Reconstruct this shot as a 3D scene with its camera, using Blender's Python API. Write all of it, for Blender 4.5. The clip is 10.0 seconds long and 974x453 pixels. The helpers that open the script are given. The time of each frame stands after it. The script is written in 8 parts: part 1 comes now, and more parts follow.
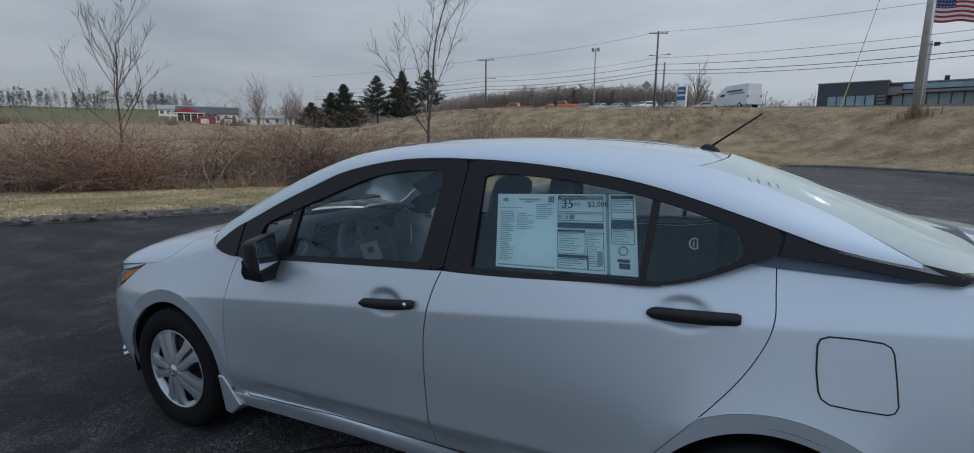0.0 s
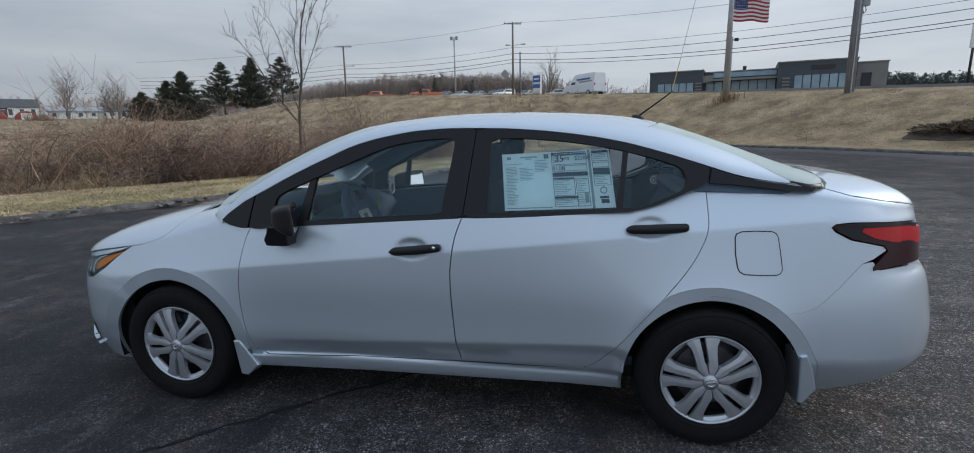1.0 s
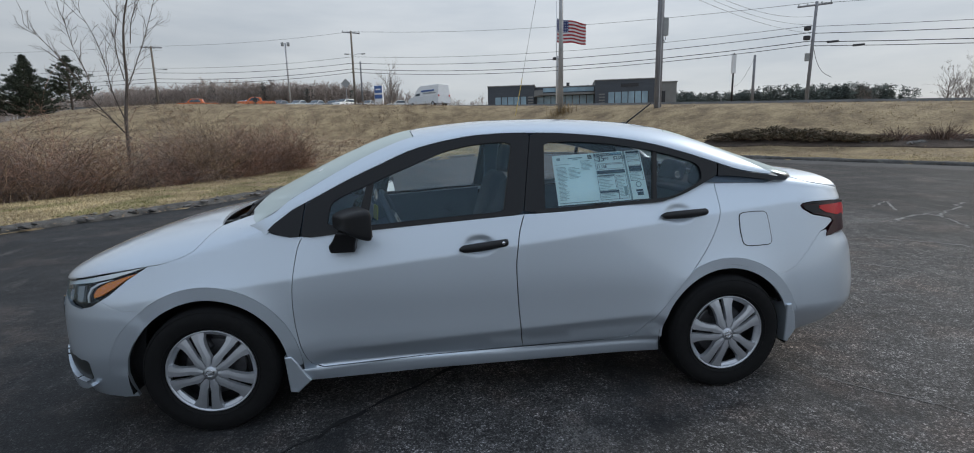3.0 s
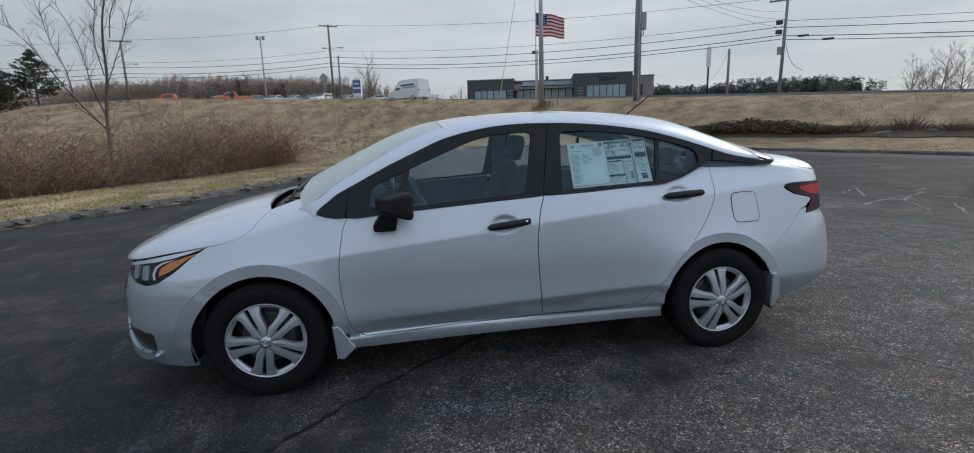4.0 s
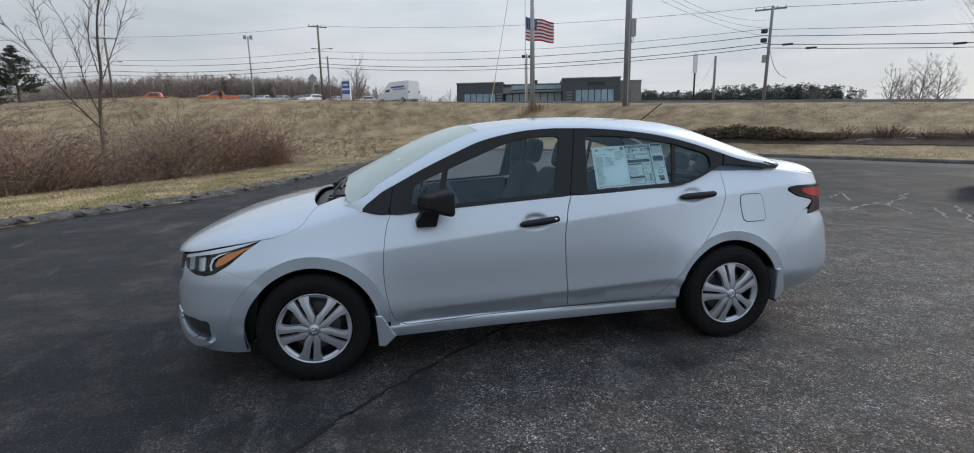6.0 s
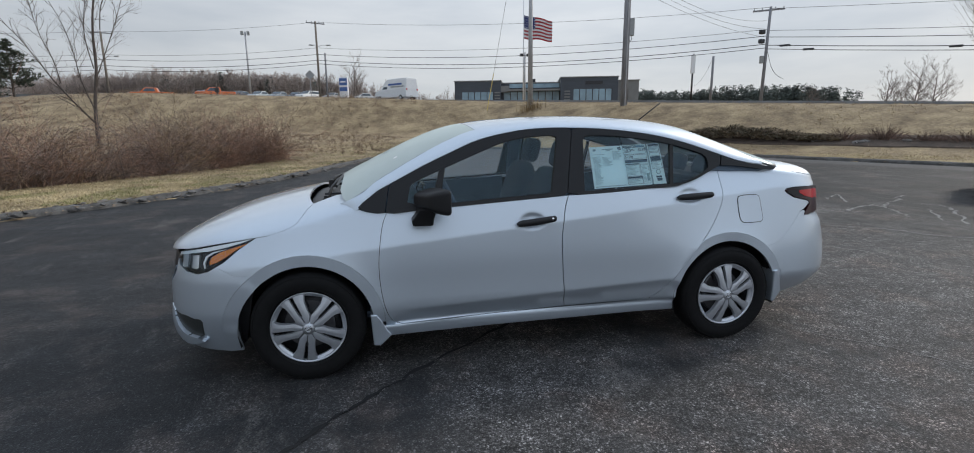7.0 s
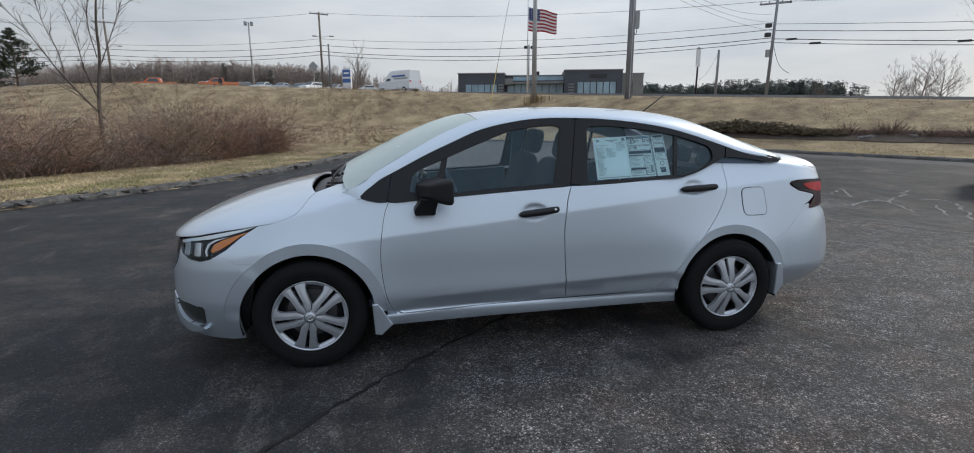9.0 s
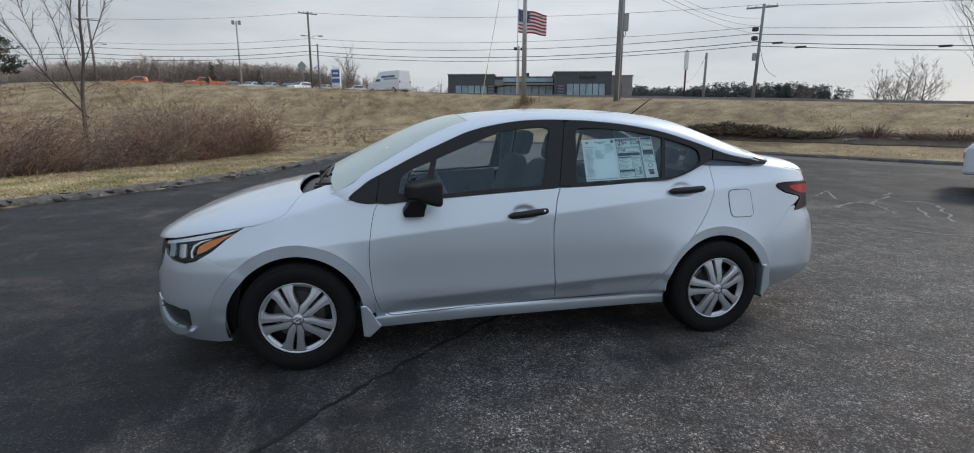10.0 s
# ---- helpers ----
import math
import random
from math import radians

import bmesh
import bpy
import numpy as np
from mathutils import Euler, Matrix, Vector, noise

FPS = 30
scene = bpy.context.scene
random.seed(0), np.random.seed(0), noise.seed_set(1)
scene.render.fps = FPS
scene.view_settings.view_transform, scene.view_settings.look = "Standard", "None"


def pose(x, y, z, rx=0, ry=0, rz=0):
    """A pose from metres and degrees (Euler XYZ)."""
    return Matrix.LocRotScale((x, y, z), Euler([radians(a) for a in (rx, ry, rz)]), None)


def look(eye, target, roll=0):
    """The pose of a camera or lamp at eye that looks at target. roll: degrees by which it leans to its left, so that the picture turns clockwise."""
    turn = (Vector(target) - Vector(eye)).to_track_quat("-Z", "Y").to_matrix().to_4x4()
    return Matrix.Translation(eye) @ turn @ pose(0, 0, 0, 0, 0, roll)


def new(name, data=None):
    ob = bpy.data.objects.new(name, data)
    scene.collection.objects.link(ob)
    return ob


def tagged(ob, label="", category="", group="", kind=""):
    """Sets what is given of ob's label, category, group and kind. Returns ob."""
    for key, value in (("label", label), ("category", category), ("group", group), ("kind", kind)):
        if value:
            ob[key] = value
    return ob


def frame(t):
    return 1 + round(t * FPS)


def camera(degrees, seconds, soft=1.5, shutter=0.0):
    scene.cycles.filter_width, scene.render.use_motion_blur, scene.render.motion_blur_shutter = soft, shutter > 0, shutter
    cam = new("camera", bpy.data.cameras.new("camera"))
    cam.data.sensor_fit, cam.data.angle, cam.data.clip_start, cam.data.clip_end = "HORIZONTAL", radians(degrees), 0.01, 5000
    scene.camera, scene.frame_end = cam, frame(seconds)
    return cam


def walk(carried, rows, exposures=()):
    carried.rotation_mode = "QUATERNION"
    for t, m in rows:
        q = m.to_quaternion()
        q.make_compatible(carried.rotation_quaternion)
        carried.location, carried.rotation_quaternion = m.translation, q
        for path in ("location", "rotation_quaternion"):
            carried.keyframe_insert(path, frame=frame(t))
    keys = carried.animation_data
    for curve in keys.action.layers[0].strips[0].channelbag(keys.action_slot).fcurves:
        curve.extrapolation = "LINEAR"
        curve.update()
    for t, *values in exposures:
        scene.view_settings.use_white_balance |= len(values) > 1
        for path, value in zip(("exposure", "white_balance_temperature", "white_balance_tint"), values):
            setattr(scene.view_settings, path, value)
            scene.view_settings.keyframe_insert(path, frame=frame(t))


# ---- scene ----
cam = camera(88.1, 10.0, soft=1.0)
PATH = [
    (0, (1.141, -2.306, 1.465), (0.285, -0.531, 1.124), 0.3),
    (0.2, (1.116, -2.459, 1.474), (0.382, -0.633, 1.119), 0.1),
    (0.5, (0.997, -2.660, 1.450), (0.465, -0.767, 1.085), -0.5),
    (0.7, (0.899, -2.791, 1.441), (0.431, -0.883, 1.068), -0.8),
    (1, (0.752, -2.969, 1.397), (0.387, -1.040, 1.010), -1.1),
    (1.5, (0.518, -3.208, 1.374), (0.316, -1.262, 0.962), -1.8),
    (2, (0.163, -3.299, 1.354), (0.118, -1.341, 0.948), -2.3),
    (2.5, (-0.067, -3.222, 1.376), (0.037, -1.26, 1.001), -2.0),
    (2.7, (-0.148, -3.203, 1.389), (0.021, -1.243, 1.032), -1.6),
    (3.8, (-0.533, -3.416, 1.379), (-0.209, -1.479, 1.003), -1.6),
    (4, (-0.558, -3.485, 1.375), (-0.236, -1.548, 0.992), -1.7),
    (4.5, (-0.655, -3.601, 1.379), (-0.315, -1.667, 0.999), -1.9),
    (5, (-0.815, -3.649, 1.371), (-0.452, -1.719, 0.993), -1.8),
    (5.5, (-0.859, -3.652, 1.382), (-0.491, -1.722, 1.008), -1.4),
    (7, (-0.853, -3.633, 1.39), (-0.467, -1.708, 1.01), -0.5),
    (7.5, (-0.852, -3.624, 1.388), (-0.468, -1.7, 1.002), -0.4),
    (8, (-0.85, -3.62, 1.388), (-0.474, -1.694, 1.001), -0.3),
    (8.5, (-0.854, -3.626, 1.376), (-0.485, -1.7, 0.982), -0.2),
    (9, (-0.85, -3.627, 1.372), (-0.475, -1.705, 0.965), -0.1),
    (9.5, (-0.845, -3.629, 1.369), (-0.453, -1.711, 0.96), 0.0),
    (10, (-0.846, -3.624, 1.374), (-0.431, -1.709, 0.971), 0.2),
]
walk(cam, [(t, look(eye, target, roll)) for t, eye, target, roll in PATH],
     [(0.0, -0.36, 6150, 9), (0.5, -0.28, 6200, 9), (1.0, -0.10, 6250, 9), (1.5, 0.0, 6300, 9), (2.4, 0.18, 6420, 9), (2.7, 0.02, 6460, 9), (4.0, -0.15, 6500, 10), (4.8, 0.05, 6550, 10), (7.0, 0.04, 6550, 10), (10.0, 0.03, 6600, 10)])

# ---------------------------------------------------------------- world and light
SUN_AZ, SUN_EL = 21.0, 31.0      # degrees: azimuth counter-clockwise from +x, height
world = bpy.data.worlds.new("world")
scene.world = world
world.use_nodes = True
wn, wl = world.node_tree.nodes, world.node_tree.links
wn.clear()
w_out = wn.new("ShaderNodeOutputWorld")
w_bg = wn.new("ShaderNodeBackground")
w_sky = wn.new("ShaderNodeTexSky")
w_sky.sky_type = "NISHITA"
w_sky.sun_disc = False
w_sky.sun_elevation = radians(SUN_EL)
w_sky.sun_rotation = radians(90 - SUN_AZ)
w_sky.dust_density = 2.0
w_bg.inputs[1].default_value = 1.0
# a thin, streaky overcast in front of the blue sky
w_tc = wn.new("ShaderNodeTexCoord")
w_map = wn.new("ShaderNodeMapping")
w_map.inputs["Scale"].default_value = (1.0, 1.0, 5.0)
w_n1 = wn.new("ShaderNodeTexNoise")
w_n1.inputs["Scale"].default_value = 2.2
w_n1.inputs["Detail"].default_value = 7.0
w_n1.inputs["Roughness"].default_value = 0.55
w_r = wn.new("ShaderNodeValToRGB")
w_r.color_ramp.elements[0].position, w_r.color_ramp.elements[0].color = 0.30, (0.50, 0.555, 0.62, 1)
w_r.color_ramp.elements[1].position, w_r.color_ramp.elements[1].color = 0.62, (0.685, 0.725, 0.765, 1)
w_sc = wn.new("ShaderNodeVectorMath")
w_sc.operation = "SCALE"
w_sc.inputs["Scale"].default_value = 0.10
w_mix = wn.new("ShaderNodeMix")
w_mix.data_type = "RGBA"
w_mix.inputs["Factor"].default_value = 0.93
wl.new(w_tc.outputs["Generated"], w_map.inputs["Vector"])
wl.new(w_map.outputs[0], w_n1.inputs["Vector"])
wl.new(w_n1.outputs["Fac"], w_r.inputs["Fac"])
wl.new(w_sky.outputs[0], w_sc.inputs[0])
wl.new(w_sc.outputs[0], w_mix.inputs["A"])
wl.new(w_r.outputs[0], w_mix.inputs["B"])
# an overcast sky grows brighter towards the zenith
w_sep = wn.new("ShaderNodeSeparateXYZ")
w_up = wn.new("ShaderNodeMapRange")
w_up.inputs["From Min"].default_value, w_up.inputs["From Max"].default_value = 0.0, 1.0
w_up.inputs["To Min"].default_value, w_up.inputs["To Max"].default_value = 0.0, 1.0
w_tint = wn.new("ShaderNodeMix")
w_tint.data_type = "RGBA"
w_tint.inputs["A"].default_value = (0.83, 0.81, 0.785, 1)
w_tint.inputs["B"].default_value = (1.02, 1.12, 1.27, 1)
w_gain = wn.new("ShaderNodeVectorMath")
w_gain.operation = "MULTIPLY"
wl.new(w_tc.outputs["Generated"], w_sep.inputs[0])
wl.new(w_sep.outputs["Z"], w_up.inputs["Value"])
wl.new(w_mix.outputs["Result"], w_gain.inputs[0])
wl.new(w_up.outputs[0], w_tint.inputs["Factor"])
wl.new(w_tint.outputs["Result"], w_gain.inputs[1])
# and towards the veiled sun
w_dot = wn.new("ShaderNodeVectorMath")
w_dot.operation = "DOT_PRODUCT"
w_dot.inputs[1].default_value = (math.cos(radians(SUN_EL)) * math.cos(radians(SUN_AZ)), math.cos(radians(SUN_EL)) * math.sin(radians(SUN_AZ)), math.sin(radians(SUN_EL)))
w_glow = wn.new("ShaderNodeMapRange")
w_glow.interpolation_type = "SMOOTHSTEP"
w_glow.inputs["From Min"].default_value, w_glow.inputs["From Max"].default_value = -0.7, 1.0
w_glow.inputs["To Min"].default_value, w_glow.inputs["To Max"].default_value = 0.93, 1.24
w_fin = wn.new("ShaderNodeVectorMath")
w_fin.operation = "SCALE"
wl.new(w_tc.outputs["Generated"], w_dot.inputs[0])
wl.new(w_dot.outputs["Value"], w_glow.inputs["Value"])
wl.new(w_gain.outputs[0], w_fin.inputs[0])
wl.new(w_glow.outputs[0], w_fin.inputs["Scale"])
# the sky behind the camera is brighter and bluer
w_north = wn.new("ShaderNodeMapRange")
w_north.interpolation_type = "SMOOTHSTEP"
w_north.inputs["From Min"].default_value, w_north.inputs["From Max"].default_value = 0.2, -1.0
w_blue = wn.new("ShaderNodeMix")
w_blue.data_type = "RGBA"
w_blue.inputs["A"].default_value, w_blue.inputs["B"].default_value = (1, 1, 1, 1), (1.09, 1.12, 1.16, 1)
w_last = wn.new("ShaderNodeVectorMath")
w_last.operation = "MULTIPLY"
wl.new(w_sep.outputs["Y"], w_north.inputs["Value"])
wl.new(w_north.outputs[0], w_blue.inputs["Factor"])
wl.new(w_fin.outputs[0], w_last.inputs[0])
wl.new(w_blue.outputs["Result"], w_last.inputs[1])
wl.new(w_last.outputs[0], w_bg.inputs[0])
wl.new(w_bg.outputs[0], w_out.inputs[0])

sun = new("sun", bpy.data.lights.new("sun", "SUN"))
sun.data.energy = 1.5
sun.data.angle = radians(10)
sun.data.color = (1.0, 0.94, 0.86)
sun.matrix_world = look((0, 0, 50), (-50 * math.cos(radians(SUN_AZ)), -50 * math.sin(radians(SUN_AZ)), 50 - 50 * math.tan(radians(SUN_EL))))

# ---------------------------------------------------------------- materials
def mat(name, colour, rough=0.6, metal=0.0, vary=0.0, scale=8.0, detail_scale=0.0, bump=0.0, bump_scale=200.0, coat=0.0, spec=0.5, second=None, island=0.0, obj_random=0.0, trans=0.0, stretch=None):
    """A procedural surface: base colour varied at two scales, fine relief, optional clear coat."""
    m = bpy.data.materials.new(name)
    m.use_nodes = True
    n, l = m.node_tree.nodes, m.node_tree.links
    b = n["Principled BSDF"]
    b.inputs["Roughness"].default_value = rough
    b.inputs["Metallic"].default_value = metal
    b.inputs["Specular IOR Level"].default_value = spec
    b.inputs["Coat Weight"].default_value = coat
    b.inputs["Coat Roughness"].default_value = 0.04
    b.inputs["Transmission Weight"].default_value = trans
    b.inputs["Base Color"].default_value = (*colour, 1)
    tc = n.new("ShaderNodeTexCoord")
    src = tc.outputs["Object"]
    if stretch:
        mp = n.new("ShaderNodeMapping")
        mp.inputs["Scale"].default_value = stretch
        l.new(src, mp.inputs["Vector"])
        src = mp.outputs[0]
    if vary or second or island or obj_random:
        nz = n.new("ShaderNodeTexNoise")
        nz.inputs["Scale"].default_value = scale
        nz.inputs["Detail"].default_value = 8
        nz.inputs["Roughness"].default_value = 0.62
        l.new(src, nz.inputs["Vector"])
        ramp = n.new("ShaderNodeValToRGB")
        ramp.color_ramp.elements[0].position = 0.32
        ramp.color_ramp.elements[1].position = 0.68
        lo = [max(0, c * (1 - vary)) for c in colour]
        hi = [min(1, c * (1 + vary)) for c in (second or colour)]
        ramp.color_ramp.elements[0].color = (*lo, 1)
        ramp.color_ramp.elements[1].color = (*hi, 1)
        l.new(nz.outputs["Fac"], ramp.inputs["Fac"])
        col = ramp.outputs[0]
        if detail_scale:
            n2 = n.new("ShaderNodeTexNoise")
            n2.inputs["Scale"].default_value = detail_scale
            n2.inputs["Detail"].default_value = 6
            l.new(src, n2.inputs["Vector"])
            r2 = n.new("ShaderNodeMapRange")
            r2.inputs["From Min"].default_value, r2.inputs["From Max"].default_value = 0.3, 0.7
            r2.inputs["To Min"].default_value, r2.inputs["To Max"].default_value = 1 - vary, 1 + vary
            l.new(n2.outputs["Fac"], r2.inputs["Value"])
            mx = n.new("ShaderNodeVectorMath")
            mx.operation = "SCALE"
            l.new(col, mx.inputs[0])
            l.new(r2.outputs[0], mx.inputs["Scale"])
            col = mx.outputs[0]
        if island or obj_random:
            gi = n.new("ShaderNodeNewGeometry").outputs["Random Per Island"] if island else n.new("ShaderNodeObjectInfo").outputs["Random"]
            k = island or obj_random
            r3 = n.new("ShaderNodeMapRange")
            r3.inputs["To Min"].default_value, r3.inputs["To Max"].default_value = 1 - k, 1 + k
            l.new(gi, r3.inputs["Value"])
            m3 = n.new("ShaderNodeVectorMath")
            m3.operation = "SCALE"
            l.new(col, m3.inputs[0])
            l.new(r3.outputs[0], m3.inputs["Scale"])
            col = m3.outputs[0]
        l.new(col, b.inputs["Base Color"])
    if bump:
        nb = n.new("ShaderNodeTexNoise")
        nb.inputs["Scale"].default_value = bump_scale
        nb.inputs["Detail"].default_value = 5
        l.new(src, nb.inputs["Vector"])
        bp = n.new("ShaderNodeBump")
        bp.inputs["Strength"].default_value = min(1.0, bump)
        bp.inputs["Distance"].default_value = 0.01
        l.new(nb.outputs["Fac"], bp.inputs["Height"])
        l.new(bp.outputs[0], b.inputs["Normal"])
    return m


def asphalt_surface():
    """Old lot asphalt: dark sealed drifts, worn drifts full of bare stones, brown dust and pale scuffs."""
    m = bpy.data.materials.new("asphalt")
    m.use_nodes = True
    n, l = m.node_tree.nodes, m.node_tree.links
    b = n["Principled BSDF"]
    b.inputs["Roughness"].default_value = 0.72
    b.inputs["Specular IOR Level"].default_value = 0.22
    tc = n.new("ShaderNodeTexCoord").outputs["Object"]

    def fbm(scale, detail, rough=0.6, stretch=None):
        k = n.new("ShaderNodeTexNoise")
        k.inputs["Scale"].default_value, k.inputs["Detail"].default_value, k.inputs["Roughness"].default_value = scale, detail, rough
        src = tc
        if stretch:
            mp = n.new("ShaderNodeMapping")
            mp.inputs["Scale"].default_value, mp.inputs["Rotation"].default_value = stretch, (0, 0, radians(35))
            l.new(tc, mp.inputs["Vector"])
            src = mp.outputs[0]
        l.new(src, k.inputs["Vector"])
        return k.outputs["Fac"]

    def remap(v, a0, a1, b0=0.0, b1=1.0):
        k = n.new("ShaderNodeMapRange")
        for nm, q in zip(("From Min", "From Max", "To Min", "To Max"), (a0, a1, b0, b1)):
            k.inputs[nm].default_value = q
        l.new(v, k.inputs["Value"])
        return k.outputs[0]

    def calc(op, v, w):
        k = n.new("ShaderNodeMath")
        k.operation = op
        for i, q in enumerate((v, w)):
            if isinstance(q, (int, float)):
                k.inputs[i].default_value = q
            else:
                l.new(q, k.inputs[i])
        return k.outputs[0]

    def blend(f, c0, c1):
        k = n.new("ShaderNodeMix")
        k.data_type = "RGBA"
        l.new(f, k.inputs["Factor"])
        for nm, q in (("A", c0), ("B", c1)):
            if isinstance(q, tuple):
                k.inputs[nm].default_value = (*q, 1)
            else:
                l.new(q, k.inputs[nm])
        return k.outputs["Result"]

    wob = n.new("ShaderNodeTexNoise")
    wob.inputs["Scale"].default_value, wob.inputs["Detail"].default_value = 45, 3
    l.new(tc, wob.inputs["Vector"])
    bend = n.new("ShaderNodeVectorMath")
    bend.operation = "MULTIPLY_ADD"
    bend.inputs[1].default_value = (0.022, 0.022, 0.0)
    l.new(wob.outputs["Color"], bend.inputs[0])
    l.new(tc, bend.inputs[2])

    def cells(scale):
        k = n.new("ShaderNodeTexVoronoi")
        k.inputs["Scale"].default_value = scale
        l.new(bend.outputs[0], k.inputs["Vector"])
        c = n.new("ShaderNodeSeparateColor")
        l.new(k.outputs["Color"], c.inputs[0])
        return k.outputs["Distance"], c.outputs[0], c.outputs[1]
    sx = n.new("ShaderNodeSeparateXYZ")
    l.new(tc, sx.inputs[0])
    # the lot is more worn towards its rear side
    drift = calc("ADD", calc("MULTIPLY", fbm(0.55, 7, 0.6, (1.0, 0.55, 1)), 0.62), calc("MULTIPLY", fbm(2.3, 8, 0.68, (1.0, 0.6, 1)), 0.38))
    drift = calc("ADD", drift, remap(sx.outputs["X"], -3.0, 3.5, -0.12, 0.13))
    drift = calc("ADD", drift, remap(sx.outputs["X"], 4.5, 9.0, 0.0, -0.22))
    worn = remap(drift, 0.445, 0.545)
    fine_d, fine_a, fine_b = cells(118)
    big_d, big_a, _ = cells(62)
    # every small stone has a shade of its own, with dark pits between
    swarm = remap(fbm(5.5, 7, 0.72), 0.38, 0.64, 0.35, 1.6)
    grain = calc("ADD", calc("MULTIPLY", calc("MULTIPLY", calc("POWER", fine_a, 4.5), 2.4), swarm), 0.58)
    grain = calc("MULTIPLY", grain, remap(fine_d, 0.32, 0.66, 1.0, 0.35))
    bands = remap(fbm(1.0, 8, 0.66, (0.28, 1.9, 1)), 0.30, 0.70, 0.60, 1.42)
    mottle = calc("MULTIPLY", remap(fbm(9, 9, 0.75), 0.30, 0.70, 0.45, 1.65), remap(fbm(34, 4, 0.6), 0.30, 0.70, 0.55, 1.5))
    grain = calc("MULTIPLY", grain, mottle)
    sealed = blend(fbm(3.0, 8), (0.017, 0.0180, 0.0195), (0.046, 0.0475, 0.050))
    bare = blend(fbm(2.2, 8), (0.069, 0.069, 0.070), (0.143, 0.136, 0.133))
    ground_c = blend(worn, sealed, bare)
    brown = calc("MULTIPLY", remap(fbm(1.3, 9, 0.70), 0.50, 0.64), remap(worn, 0, 1, 0.35, 0.75))
    ground_c = blend(brown, ground_c, (0.150, 0.118, 0.104))
    sc = n.new("ShaderNodeVectorMath")
    sc.operation = "SCALE"
    l.new(ground_c, sc.inputs[0])
    lay = n.new("ShaderNodeMix")
    lay.inputs["A"].default_value = 0.9
    l.new(remap(worn, 0, 1, 0.45, 1.0), lay.inputs["Factor"])
    l.new(grain, lay.inputs["B"])
    l.new(calc("MULTIPLY", lay.outputs["Result"], bands), sc.inputs["Scale"])
    col = sc.outputs[0]
    # larger pale stones, few and sharp
    stone = calc("MULTIPLY", remap(big_d, 0.36, 0.24), remap(big_a, 0.74, 0.96))
    stone = calc("MULTIPLY", stone, remap(worn, 0, 1, 0.22, 0.45))
    col = blend(stone, col, (0.33, 0.315, 0.30))
    # pale scuffs
    scuff = calc("MULTIPLY", remap(fbm(2.6, 10, 0.72, (1, 0.35, 1)), 0.56, 0.70, 0, 0.65), remap(fine_b, 0.2, 0.8))
    col = blend(scuff, col, (0.22, 0.205, 0.19))
    # colour gets darker from x = 4.5 to 8.5
    right_darker = n.new("ShaderNodeVectorMath")
    right_darker.operation = "SCALE"
    l.new(col, right_darker.inputs[0])
    l.new(remap(sx.outputs["X"], 4.5, 8.5, 1.0, 0.70), right_darker.inputs["Scale"])
    l.new(right_darker.outputs[0], b.inputs["Base Color"])
    hb = calc("ADD", calc("MULTIPLY", remap(fine_d, 0.0, 0.6, 1.0, 0.0), remap(fine_b, 0, 1, 0.4, 1.0)), calc("MULTIPLY", fbm(28, 5), 0.8))
    bp = n.new("ShaderNodeBump")
    bp.inputs["Strength"].default_value, bp.inputs["Distance"].default_value = 0.75, 0.006
    l.new(hb, bp.inputs["Height"])
    l.new(bp.outputs[0], b.inputs["Normal"])
    return m


M_ASPHALT = asphalt_surface()
M_KERB = mat("kerb_asphalt", (0.095, 0.091, 0.086), 0.9, vary=0.5, scale=5, detail_scale=60, bump=1.0, bump_scale=40)
M_GRASS = mat("dead_grass", (0.196, 0.135, 0.077), 0.95, vary=0.26, scale=0.8, detail_scale=9, bump=1.0, bump_scale=14, second=(0.312, 0.238, 0.138))
_n, _l = M_GRASS.node_tree.nodes, M_GRASS.node_tree.links
_b = _n["Principled BSDF"]
_old = _b.inputs["Base Color"].links[0].from_socket
[k for k in _n if k.bl_idname == "ShaderNodeBump"][0].inputs["Distance"].default_value = 0.05
# the far field on the hill is still green
_tc, _sx, _fr, _fm = (_n.new(k) for k in ("ShaderNodeTexCoord", "ShaderNodeSeparateXYZ", "ShaderNodeMapRange", "ShaderNodeMix"))
_fm.data_type = "RGBA"
_fm.inputs["B"].default_value = (0.13, 0.125, 0.055, 1)
_fr.inputs["From Min"].default_value, _fr.inputs["From Max"].default_value = -112, -150
_l.new(_tc.outputs["Object"], _sx.inputs[0])
_l.new(_sx.outputs["X"], _fr.inputs["Value"])
_l.new(_fr.outputs[0], _fm.inputs["Factor"])
_l.new(_old, _fm.inputs["A"])
_l.new(_fm.outputs["Result"], _b.inputs["Base Color"])
M_ROAD = mat("road_asphalt", (0.16, 0.16, 0.16), 0.8, vary=0.2, scale=0.8, detail_scale=40)
# silver whose base colour also holds some blue of the reflected sky
M_PAINT = mat("sky_tinted_silver_paint", (0.60, 0.665, 0.735), 0.49, metal=0.79, coat=1.0, vary=0.04, scale=1400)
M_BLACK = mat("black_plastic", (0.014, 0.014, 0.0155), 0.45, vary=0.15, scale=300, spec=0.35)
M_TYRE = mat("tyre_rubber", (0.008, 0.008, 0.0085), 0.75, spec=0.2, vary=0.2, scale=30, bump=0.2, bump_scale=300)
